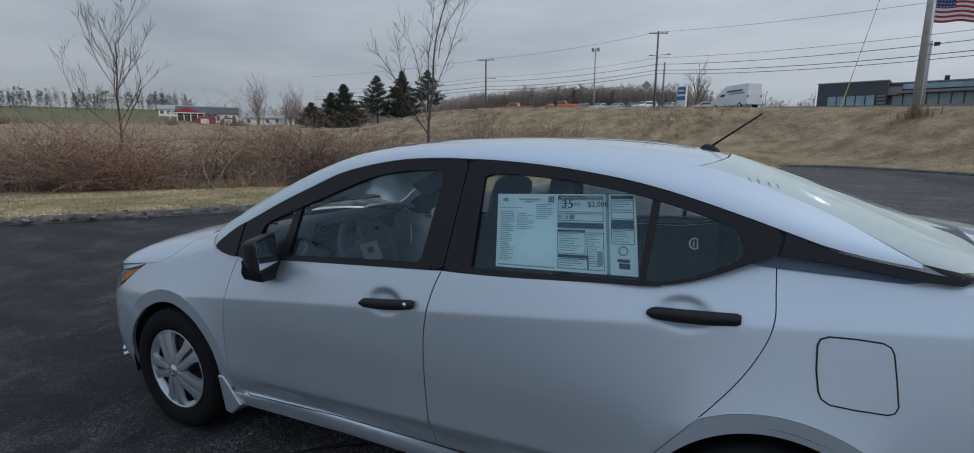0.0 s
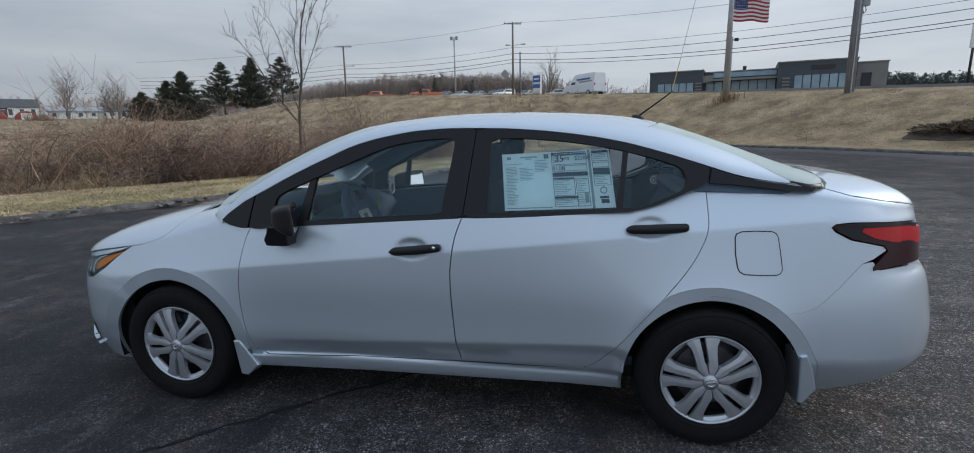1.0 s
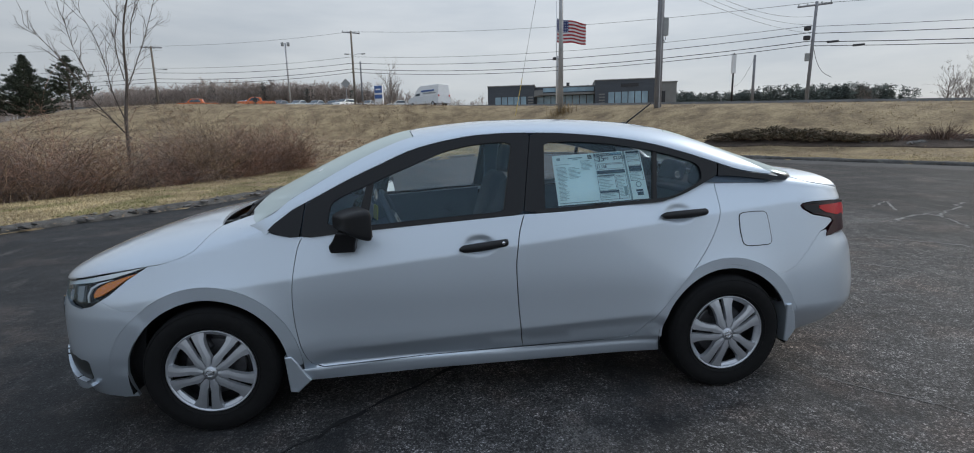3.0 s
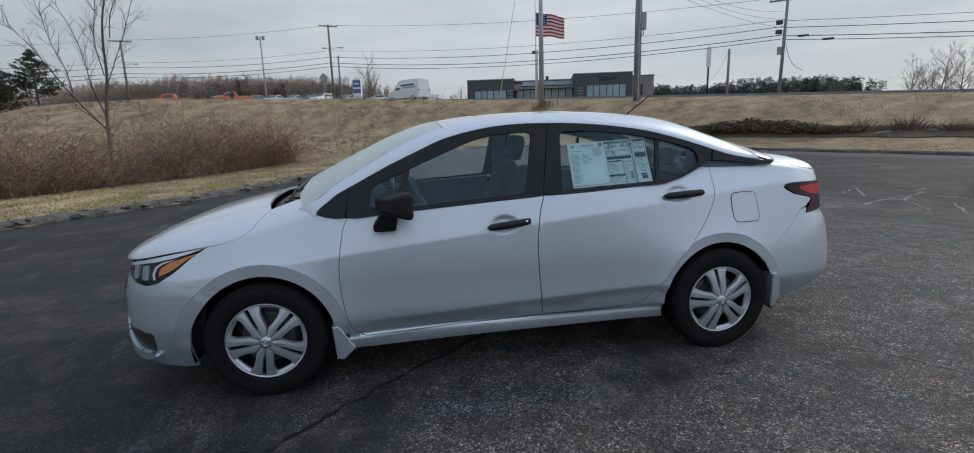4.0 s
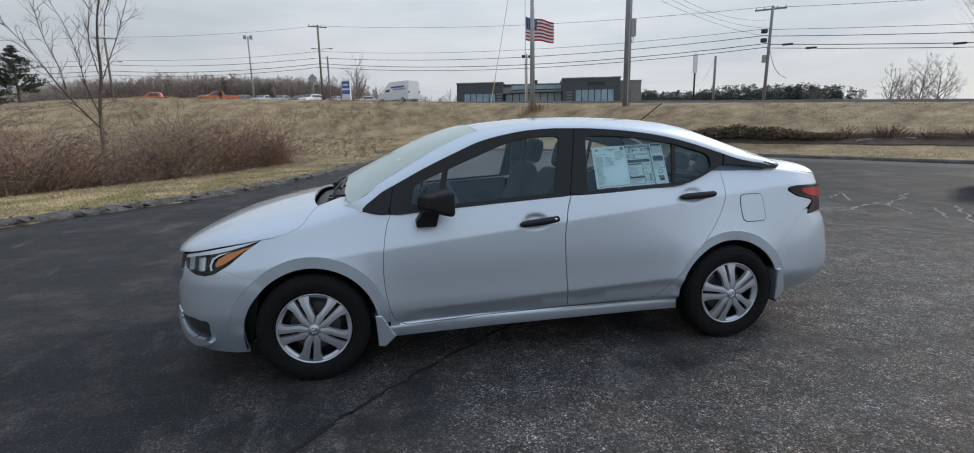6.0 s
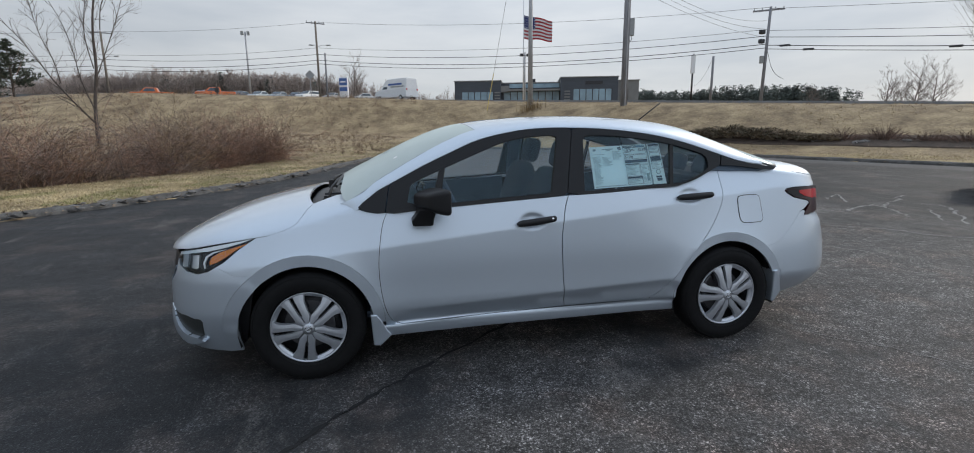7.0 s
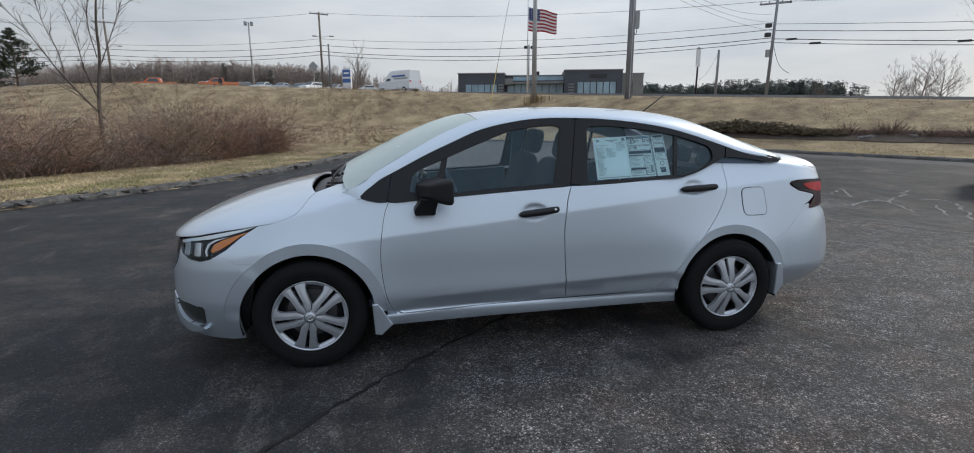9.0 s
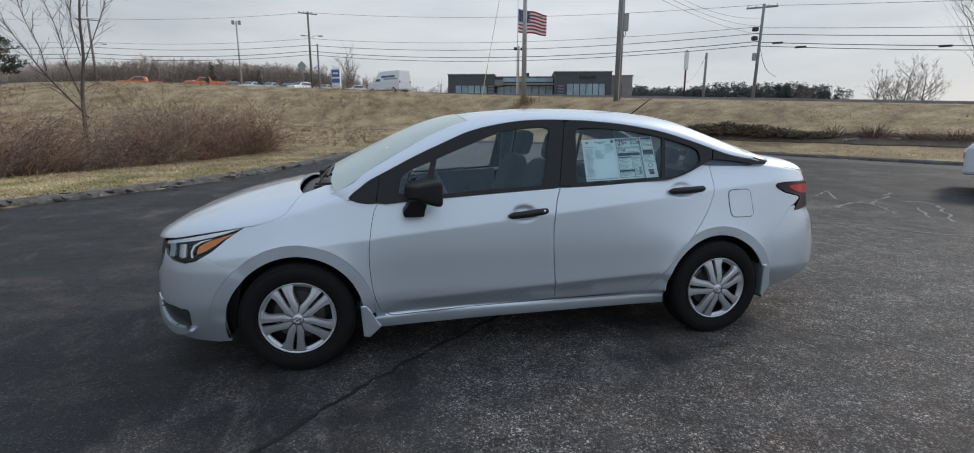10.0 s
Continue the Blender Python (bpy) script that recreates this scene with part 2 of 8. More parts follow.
M_WOODPOLE = mat("weathered_pole", (0.20, 0.17, 0.14), 0.85, vary=0.3, scale=3, stretch=(6, 6, 0.5), bump=0.4, bump_scale=20)


def part(name, bm, material, parent=None, label="", smooth=False, pose_m=None):
    """Links a bmesh as one mesh object, under parent if given."""
    me = bpy.data.meshes.new(name)
    bm.normal_update()
    bm.to_mesh(me)
    bm.free()
    me.materials.append(material)
    if smooth:
        me.polygons.foreach_set("use_smooth", [True] * len(me.polygons))
    ob = new(name, me)
    if pose_m is not None:
        ob.matrix_basis = pose_m
    if parent is not None:
        ob.parent = parent
    if label:
        ob["label"] = label
    return ob


def smoothstep(a, b, v):
    t = np.clip((v - a) / (b - a), 0, 1)
    return t * t * (3 - 2 * t)


# ---------------------------------------------------------------- ground
RU, RN = np.array((-0.61, 0.7924)), np.array((0.7924, 0.61))   # along the road, and across it away from the lot


def road_z(s):
    return 2.68 + 0.045 * np.clip(s, -25, 85) + 0.02 * np.clip(s - 85, 0, 400)


def lot_z(n):
    return 0.0135 * np.clip(n - 4, 0, 16)


def road_n(s):
    """The road's near edge across the slope: straight past the lot, then bending away to the left."""
    return 34 - np.clip(0.012 * np.clip(s - 50, 0, 200) ** 2, 0, 25)


def ground_z(x, y):
    n, s = x * RN[0] + y * RN[1], x * RU[0] + y * RU[1]
    g = 0.04 + lot_z(n) + 0.062 * np.clip(s - 15, 0, 35) * smoothstep(15, 24, s) + 0.028 * np.clip(s - 50, 0, 400)
    k = smoothstep(22, 54, s)
    n0, n1 = 21.8 + k * (-29), 31.5 + k * (-19)
    rz = road_z(s) - 0.15
    h = g + (rz - g) * smoothstep(n0, n1, n)
    # the farm's hill, far off to the left
    far = np.hypot(x, y)
    h = h + 0.034 * np.clip(far - 150, 0, 260) * (1 - smoothstep(0.66, 0.70, y / np.maximum(-x, 1))) * smoothstep(60, 120, -x)
    nr = road_n(s)
    h = np.where(n > nr - 1, np.maximum(rz, h) - 0.25 * smoothstep(nr - 1, nr + 1, n), h)
    return h + np.where(n > nr + 8.5, (0.25 + 0.028 * np.clip(n - nr - 9.5, 0, 30)) * smoothstep(nr + 8.5, nr + 10.5, n) * smoothstep(40, 70, s), 0)


def sheet(xs, ys, fz):
    bm = bmesh.new()
    rows = []
    for yv in ys:
        rows.append([bm.verts.new((xv, yv, float(fz(xv, yv)))) for xv in xs])
    for a, b in zip(rows, rows[1:]):
        for i in range(len(xs) - 1):
            bm.faces.new((a[i], a[i + 1], b[i + 1], b[i]))
    return bm


def spread(lo, hi, fine_lo, fine_hi, fine, grow):
    v = list(np.arange(fine_lo, fine_hi + 1e-6, fine))
    st = fine
    while v[-1] < hi:
        st *= grow
        v.append(v[-1] + st)
    st = fine
    while v[0] > lo:
        st *= grow
        v.insert(0, v[0] - st)
    return v


# the lot's kerb line, from the near end of the verge round the far corner and along the road
KERB = [(-22, -14), (-16, -5.5), (-12.5, -1.6), (-10.0, 1.4), (-8.4, 3.6), (-7.0, 5.6), (-5.85, 7.15), (-4.95, 8.75), (-4.15, 10.6), (-2.95, 14.2), (-1.5, 19), (0.6, 23.6), (3.2, 26.2), (6.2, 26.0), (9.6, 21.8), (12.4, 16.6), (14.2, 12.3), (15.7, 8.6), (18.6, 1.5), (24, -10), (30, -24)]


def catmull(pts, per=8):
    p = [Vector(q) for q in pts]
    out = []
    for i in range(len(p) - 1):
        a, b, c, d = p[max(i - 1, 0)], p[i], p[i + 1], p[min(i + 2, len(p) - 1)]
        for k in range(per):
            t = k / per
            out.append(0.5 * (2 * b + (c - a) * t + (2 * a - 5 * b + 4 * c - d) * t * t + (3 * b - a - 3 * c + d) * t ** 3))
    out.append(p[-1])
    return out


kerb_line = catmull(KERB, 14)


def lot_plane(x, y):
    return lot_z(x * RN[0] + y * RN[1])


_poly = np.array([(p.x, p.y) for p in kerb_line] + [(30, -60), (-40, -60), (-40, -24)])


def kerb_inside(x, y):
    a, b = _poly, np.roll(_poly, -1, axis=0)
    c = ((a[:, 1] > y) != (b[:, 1] > y)) & (x < (b[:, 0] - a[:, 0]) * (y - a[:, 1]) / (b[:, 1] - a[:, 1] + 1e-12) + a[:, 0])
    return bool(c.sum() % 2)


def ground_sheet_z(x, y):
    if kerb_inside(x, y):
        return float(lot_plane(x, y)) - 0.12
    return float(ground_z(x, y))


gx = spread(-900, 900, -60, 45, 0.7, 1.16)
gy = spread(-500, 1100, -6, 75, 0.7, 1.16)
ground = tagged(part("ground", sheet(gx, gy, ground_sheet_z), M_GRASS, smooth=True), "tan winter grass field rising to the road", "ground", kind="structure")

bm = bmesh.new()
lot_edge = [bm.verts.new((p.x, p.y, 0)) for p in kerb_line] + [bm.verts.new((30, -60, 0)), bm.verts.new((-40, -60, 0)), bm.verts.new((-40, -24, 0))]
bm.faces.new(lot_edge)
for k in range(0, 60):
    q = -6 + k * 0.5
    bmesh.ops.bisect_plane(bm, geom=bm.verts[:] + bm.edges[:] + bm.faces[:], plane_co=(RN[0] * q, RN[1] * q, 0), plane_no=(RN[0], RN[1], 0))
for v in bm.verts:
    v.co.z = float(lot_plane(v.co.x, v.co.y))
bmesh.ops.triangulate(bm, faces=bm.faces[:])
if sum(f.normal.z for f in bm.faces) < 0:
    bmesh.ops.reverse_faces(bm, faces=bm.faces[:])
lot = tagged(part("parking_lot", bm, M_ASPHALT), "worn dark asphalt parking lot with fine cracks", "pavement", kind="structure")


def sweep(line, profile, zf, wobble=0.0):
    """Sweeps a profile of (out, up) along a ground line."""
    bm = bmesh.new()
    rings = []
    for i, p in enumerate(line):
        a, b = line[max(i - 1, 0)], line[min(i + 1, len(line) - 1)]
        d = (b - a).normalized()
        o = Vector((-d.y, d.x))
        ring = []
        for (u, h) in profile:
            j = wobble * noise.noise(Vector((p.x * 1.7 + u * 5, p.y * 1.7, h * 7)))
            q = p + o * (u + j)
            ring.append(bm.verts.new((q.x, q.y, float(zf(p.x, p.y)) + h + (j * 0.5 if h > 0.03 else 0))))
        rings.append(ring)
    for a, b in zip(rings, rings[1:]):
        for i in range(len(profile) - 1):
            bm.faces.new((a[i], b[i], b[i + 1], a[i + 1]))
    return bm


dense = catmull([(p.x, p.y) for p in kerb_line], 5)
kerb = tagged(part("kerb", sweep(dense, [(-0.04, -0.03), (-0.02, 0.05), (0.03, 0.10), (0.12, 0.115), (0.22, 0.09), (0.34, 0.03), (0.4, -0.05)], lot_plane, 0.05), M_KERB, smooth=True), "low crumbling black asphalt kerb along the lot", "kerb", kind="structure")

bm = bmesh.new()
prev = None
for s in np.arange(-160, 330, 4.0):
    bend = float(road_n(s)) - 34
    row = []
    for k in range(4):
        n = 34 + k * 3 + bend
        x, y = RN * n + RU * s
        row.append(bm.verts.new((x, y, float(road_z(s)) + 0.08)))
    lo = bm.verts.new((row[0].co.x - 0.2, row[0].co.y - 0.15, row[0].co.z - 0.5))
    row.insert(0, lo)
    if prev:
        for a, b, c, d in zip(prev, prev[1:], row[1:], row):
            bm.faces.new((a, b, c, d))
    prev = row
bmesh.ops.recalc_face_normals(bm, faces=bm.faces[:])
road = tagged(part("road", bm, M_ROAD), "pale grey two-lane road on top of the bank", "road", kind="structure")


from mathutils import geometry
import collections

# ---------------------------------------------------------------- shaping helpers
def box(x0, x1, y0, y1, z0, z1, bevel=0.0, seg=2):
    bm = bmesh.new()
    bmesh.ops.create_cube(bm, size=1)
    for v in bm.verts:
        v.co = ((x0 + x1) / 2 + v.co.x * (x1 - x0), (y0 + y1) / 2 + v.co.y * (y1 - y0), (z0 + z1) / 2 + v.co.z * (z1 - z0))
    if bevel:
        bmesh.ops.bevel(bm, geom=bm.edges[:], offset=bevel, segments=seg, profile=0.5, affect="EDGES")
    return bm


def rod(a, b, r0, r1=None, seg=8, bm=None):
    """A tapered rod from a to b."""
    bm = bm or bmesh.new()
    a, b = Vector(a), Vector(b)
    r1 = r0 if r1 is None else r1
    q = (b - a).to_track_quat("Z", "Y").to_matrix()
    ra, rb = [], []
    for i in range(seg):
        c = Vector((math.cos(2 * math.pi * i / seg), math.sin(2 * math.pi * i / seg), 0))
        ra.append(bm.verts.new(a + q @ (c * r0)))
        rb.append(bm.verts.new(b + q @ (c * r1)))
    for i in range(seg):
        bm.faces.new((ra[i], ra[(i + 1) % seg], rb[(i + 1) % seg], rb[i]))
    bm.faces.new(ra[::-1])
    bm.faces.new(rb)
    return bm


def tube(points, r, seg=6, bm=None, taper=1.0):
    """A round tube along a line of points."""
    bm = bm or bmesh.new()
    pts = [Vector(p) for p in points]
    rings = []
    for i, p in enumerate(pts):
        d = (pts[min(i + 1, len(pts) - 1)] - pts[max(i - 1, 0)]).normalized()
        q = d.to_track_quat("Z", "Y").to_matrix()
        rr = r * (1 + (taper - 1) * i / max(1, len(pts) - 1))
        rings.append([bm.verts.new(p + q @ Vector((math.cos(2 * math.pi * k / seg) * rr, math.sin(2 * math.pi * k / seg) * rr, 0))) for k in range(seg)])
    for a, b in zip(rings, rings[1:]):
        for k in range(seg):
            bm.faces.new((a[k], a[(k + 1) % seg], b[(k + 1) % seg], b[k]))
    bm.faces.new(rings[0][::-1])
    bm.faces.new(rings[-1])
    return bm


def lathe(profile, seg=48, centre=(0, 0, 0), closed=True):
    """Turns a profile of (radius, depth) about the y axis."""
    bm = bmesh.new()
    rings = []
    for k in range(seg):
        a = 2 * math.pi * k / seg
        rings.append([bm.verts.new((centre[0] + r * math.cos(a), centre[1] + d, centre[2] + r * math.sin(a))) for r, d in profile])
    m = len(profile)
    for k in range(seg):
        a, b = rings[k], rings[(k + 1) % seg]
        for i in range(m if closed else m - 1):
            j = (i + 1) % m
            bm.faces.new((a[i], b[i], b[j], a[j]))
    bmesh.ops.recalc_face_normals(bm, faces=bm.faces[:])
    return bm


def hermite(xs, ys):
    """A smooth curve through the knots, without overshoot."""
    xs, ys = np.array(xs, float), np.array(ys, float)
    h = np.diff(xs)
    d = np.diff(ys) / h
    m = np.zeros(len(xs))
    m[0], m[-1] = d[0], d[-1]
    for i in range(1, len(xs) - 1):
        if d[i - 1] * d[i] > 0:
            w1, w2 = 2 * h[i] + h[i - 1], h[i] + 2 * h[i - 1]
            m[i] = (w1 + w2) / (w1 / d[i - 1] + w2 / d[i])

    def f(v):
        v = np.clip(np.asarray(v, float), xs[0], xs[-1])
        i = np.clip(np.searchsorted(xs, v) - 1, 0, len(h) - 1)
        t = (v - xs[i]) / h[i]
        return ((1 + 2 * t) * (1 - t) ** 2 * ys[i] + t * (1 - t) ** 2 * h[i] * m[i] + t * t * (3 - 2 * t) * ys[i + 1] + t * t * (t - 1) * h[i] * m[i + 1])
    return f


# ---------------------------------------------------------------- the sedan's surfaces
HUB_F, HUB_R, HUB_Z = -1.31, 1.31, 0.31
NOSE_U, TAIL_U = -1.60, 1.70            # where the plan begins to round off
shoulder_z = hermite([-2.35, -2.1, -1.95, -1.85, -1.75, -1.6, -1.4, -1.2, -1.0, 0.0, 0.9, 1.1, 1.28, 1.5, 1.7, 1.9, 2.1, 2.45],
                     [0.690, 0.725, 0.752, 0.772, 0.795, 0.818, 0.848, 0.900, 0.965, 1.01, 1.06, 1.10, 1.165, 1.13, 1.085, 1.05, 1.02, 0.985])
top_z = hermite([-2.22, -2.17, -2.0, -1.8, -1.6, -1.4, -1.2, -1.0, 1.0, 1.3, 1.75, 1.95, 2.08, 2.18, 2.25, 2.31],
                [0.69, 0.725, 0.825, 0.905, 0.96, 1.00, 1.03, 1.05, 1.12, 1.18, 1.175, 1.158, 1.135, 1.09, 1.05, 0.985])
nose_len = hermite([0.15, 0.20, 0.27, 0.35, 0.5, 0.6, 0.7, 0.8, 0.9], [0.49, 0.545, 0.572, 0.582, 0.578, 0.572, 0.555, 0.525, 0.468])
tail_len = hermite([0.2, 0.27, 0.34, 0.42, 0.5, 0.62, 0.74, 0.80, 0.9, 1.0, 1.1], [0.42, 0.53, 0.63, 0.675, 0.68, 0.665, 0.64, 0.60, 0.59, 0.575, 0.53])
sill_in = hermite([0.15, 0.20, 0.245, 0.282, 0.294, 0.31, 0.345, 0.385, 0.42, 0.6, 0.8, 1.3], [-0.075, -0.042, -0.024, -0.020, -0.030, -0.022, -0.014, -0.006, -0.003, 0.0, 0.0, 0.0])
bumper_in = hermite([0.15, 0.22, 0.32, 0.405, 0.42, 0.44, 0.5, 0.8, 1.3], [-0.145, -0.105, -0.050, -0.0055, -0.0015, -0.0003, 0.0, 0.0, 0.0])
half_w = hermite([-1.7, -1.3, -0.8, 0.0, 1.0, 1.5, 1.75], [0.822, 0.832, 0.838, 0.836, 0.828, 0.816, 0.812])


def side_w(x, z):
    """Half the body's width at a height on its side."""
    x, z = np.asarray(x, float), np.asarray(z, float)
    e = z - (0.829 + 0.098 * x)
    b, f = smoothstep(1.46, 1.62, x), smoothstep(1.46, 1.62, -x)
    w = half_w(x) + sill_in(z) * (1 - b - f) + bumper_in(z) * (b + 0.35 * f) - (0.25 + 0.06 * smoothstep(0.6, 1.2, x)) * 0.004 * np.logaddexp(0, e / 0.004)
    # the flanks round over softly below the feature line, more so over the rear wheel
    w = w - (0.06 + 0.13 * smoothstep(0.3, 1.35, x)) * 0.05 * (np.logaddexp(0, (z - 0.62) / 0.05) - 0.6)
    # a second, lower fold that rises towards the rear
    low = z - (0.402 + 0.042 * x)
    w = w - 0.44 * 0.0035 * np.logaddexp(0, -np.maximum(low, -0.050) / 0.0035) * smoothstep(-0.86, -0.62, x) * (1 - smoothstep(0.86, 1.0, x))
    w = w - 0.005 * np.exp(-((z - 0.52) / 0.11) ** 2) * smoothstep(-1.1, -0.8, x) * (1 - smoothstep(0.9, 1.2, x))
    for hx in (HUB_F, HUB_R):
        r = np.hypot(x - hx, (z - HUB_Z) / 0.985)
        w = w + 0.020 * np.exp(-np.maximum(r - 0.40, 0) / 0.10) * smoothstep(0.15, 0.35, z)
    for hx, hz in ((-0.012, 0.853), (1.046, 0.960)):
        w = w - 0.014 * np.exp(-(((x - hx) / 0.070) ** 2 + ((z - hz) / 0.042) ** 2) ** 2.2)
    return w


def half_panel(x, z):
    """The door skin as it would run across a handle's cup."""
    return 0.5 * (side_w(x, z + 0.085) + side_w(x, z - 0.085)) + 0.004


def arc_xy(phi, m):
    c, s = np.cos(phi), np.sin(phi)
    r = (np.abs(c) ** m + np.abs(s) ** m) ** (-1 / m)
    return r * c, r * s


def crown(t, k, q):
    """A smooth turn from a leaning side over to the flat top: shares of the width and of the height."""
    t = np.asarray(t, float)
    k = np.clip(k, 0, 0.5) * 0.55
    c = (1 - t) ** 3 + 3 * (1 - t) ** 2 * t * (1 - k) + 3 * (1 - t) * t * t * q
    s = 3 * (1 - t) ** 2 * t * 0.55 + 3 * (1 - t) * t * t + t ** 3
    return c, s


def plan(u, z):
    u, z = np.asarray(u, float), np.asarray(z, float)
    pf = np.clip((NOSE_U - u) / 0.75, 0, 1) * np.pi / 2
    pr = np.clip((u - TAIL_U) / 0.75, 0, 1) * np.pi / 2
    cf, sf = arc_xy(pf, 2.45)
    cr, sr = arc_xy(pr, 2.6)
    w = side_w(np.clip(u, NOSE_U, TAIL_U), z)
    return np.clip(u, NOSE_U, TAIL_U) - nose_len(z) * sf + tail_len(z) * sr, w * cf * cr


def body(u, w):
    """The lower body: w is the height up to the shoulder, then one unit more to the centre line."""
    u, w = np.asarray(u, float), np.asarray(w, float)
    zs = shoulder_z(u)
    z0 = np.minimum(w, zs)
    x, y = plan(u, z0)
    c, s = crown(np.clip(w - zs, 0, 1), 0.36 * np.maximum(top_z(x) - zs, 0) / np.maximum(y, 0.05), np.where(u < 0, 0.70, 0.85))
    return np.stack([x, y * c, z0 + (np.maximum(top_z(x), zs) - zs) * s], -1)


rail_z = hermite([-1.27, -1.1, -1.0, -0.911, -0.804, -0.638, -0.474, -0.311, -0.15, 0.01, 0.167, 0.354, 0.537, 0.778, 0.925, 1.07, 1.214, 1.299, 1.397, 1.494, 1.6, 1.7, 1.95],
                 [0.985, 0.966, 0.983, 1.049, 1.103, 1.187, 1.26, 1.327, 1.365, 1.388, 1.395, 1.392, 1.381, 1.352, 1.324, 1.285, 1.24, 1.212, 1.180, 1.160, 1.145, 1.125, 1.14])
roof_z = hermite([-1.27, -1.15, -0.95, -0.7, -0.5, -0.35, -0.15, 0.15, 0.4, 0.65, 0.85, 1.07, 1.3, 1.5, 1.65, 1.8, 1.95],
                 [1.03, 1.085, 1.185, 1.305, 1.385, 1.425, 1.452, 1.472, 1.475, 1.467, 1.453, 1.424, 1.355, 1.28, 1.22, 1.165, 1.145])


def glass_w(x, z):
    x, z = np.asarray(x, float), np.asarray(z, float)
    w = 0.765 - 0.27 * (z - 0.97) - 0.018 * smoothstep(0.9, 1.7, x)
    w = w * np.sqrt(np.clip(1 - (np.clip(-1.0 - x, 0, 1) / 0.27) ** 2, 0, 1)) * np.sqrt(np.clip(1 - (np.clip(x - 1.66, 0, 1) / 0.22) ** 2.2, 0, 1))
    return w


def cabin(u, w):
    """The upper body: w is the height up to the roof rail, then one unit more to the centre line."""
    u, w = np.asarray(u, float), np.asarray(w, float)
    ze = rail_z(u)
    z0 = np.minimum(w, ze)
    y = glass_w(u, z0)
    c, s = crown(np.clip(w - ze, 0, 1), 0.30 * np.maximum(roof_z(u) - ze, 0) / np.maximum(y, 0.05), 0.76)
    return np.stack([u, y * c, z0 + (np.maximum(roof_z(u), ze) - ze) * s], -1)


def lip(u, w, hx, r1):
    """The arch lip: level with the body at its outer edge, and upright from there inwards."""
    u, w = np.asarray(u, float), np.asarray(w, float)
    a = np.arctan2((w - HUB_Z) / 0.985, u - hx)
    bu, bw_ = hx + r1 * np.cos(a), HUB_Z + 0.985 * r1 * np.sin(a)
    y = body(bu, bw_)
    p = body(u, w)
    p[..., 1] = p[..., 1] + (np.where(np.hypot(u - hx, (w - HUB_Z) / 0.985) < r1, y[..., 1], p[..., 1]) - p[..., 1]) * smoothstep(0.30, 0.37, w)
    return p


def normals_of(surf, u, w, side):
    e = 1e-3
    du = surf(u + e, w) - surf(u - e, w)
    dw = surf(u, w + e) - surf(u, w - e)
    n = np.cross(du, dw)
    ln = np.linalg.norm(n, axis=-1, keepdims=True)
    n = n / np.maximum(ln, 1e-9)
    upper_part = w > (rail_z(u) if surf is cabin else shoulder_z(u)) + 1e-4
    flip = np.where(upper_part, n[:, 1] * 0.5 + n[:, 2], n[:, 1]) < 0
    n[flip] *= -1
    n[:, 1] *= side
    return n


def shrink(pts, g):
    """Moves a closed outline inwards by g."""
    p = np.array(pts, float)
    area = 0.5 * np.sum(p[:, 0] * np.roll(p[:, 1], -1) - np.roll(p[:, 0], -1) * p[:, 1])
    t = np.roll(p, -1, 0) - np.roll(p, 1, 0)
    t /= np.maximum(np.linalg.norm(t, axis=1, keepdims=True), 1e-9)
    nrm = np.stack([-t[:, 1], t[:, 0]], 1) * np.sign(area)
    return p + nrm * g


def soft_line(pts, per=5, closed=False):
    p = [Vector(q) for q in pts]
    return [tuple(q) for q in catmull(p, per)]


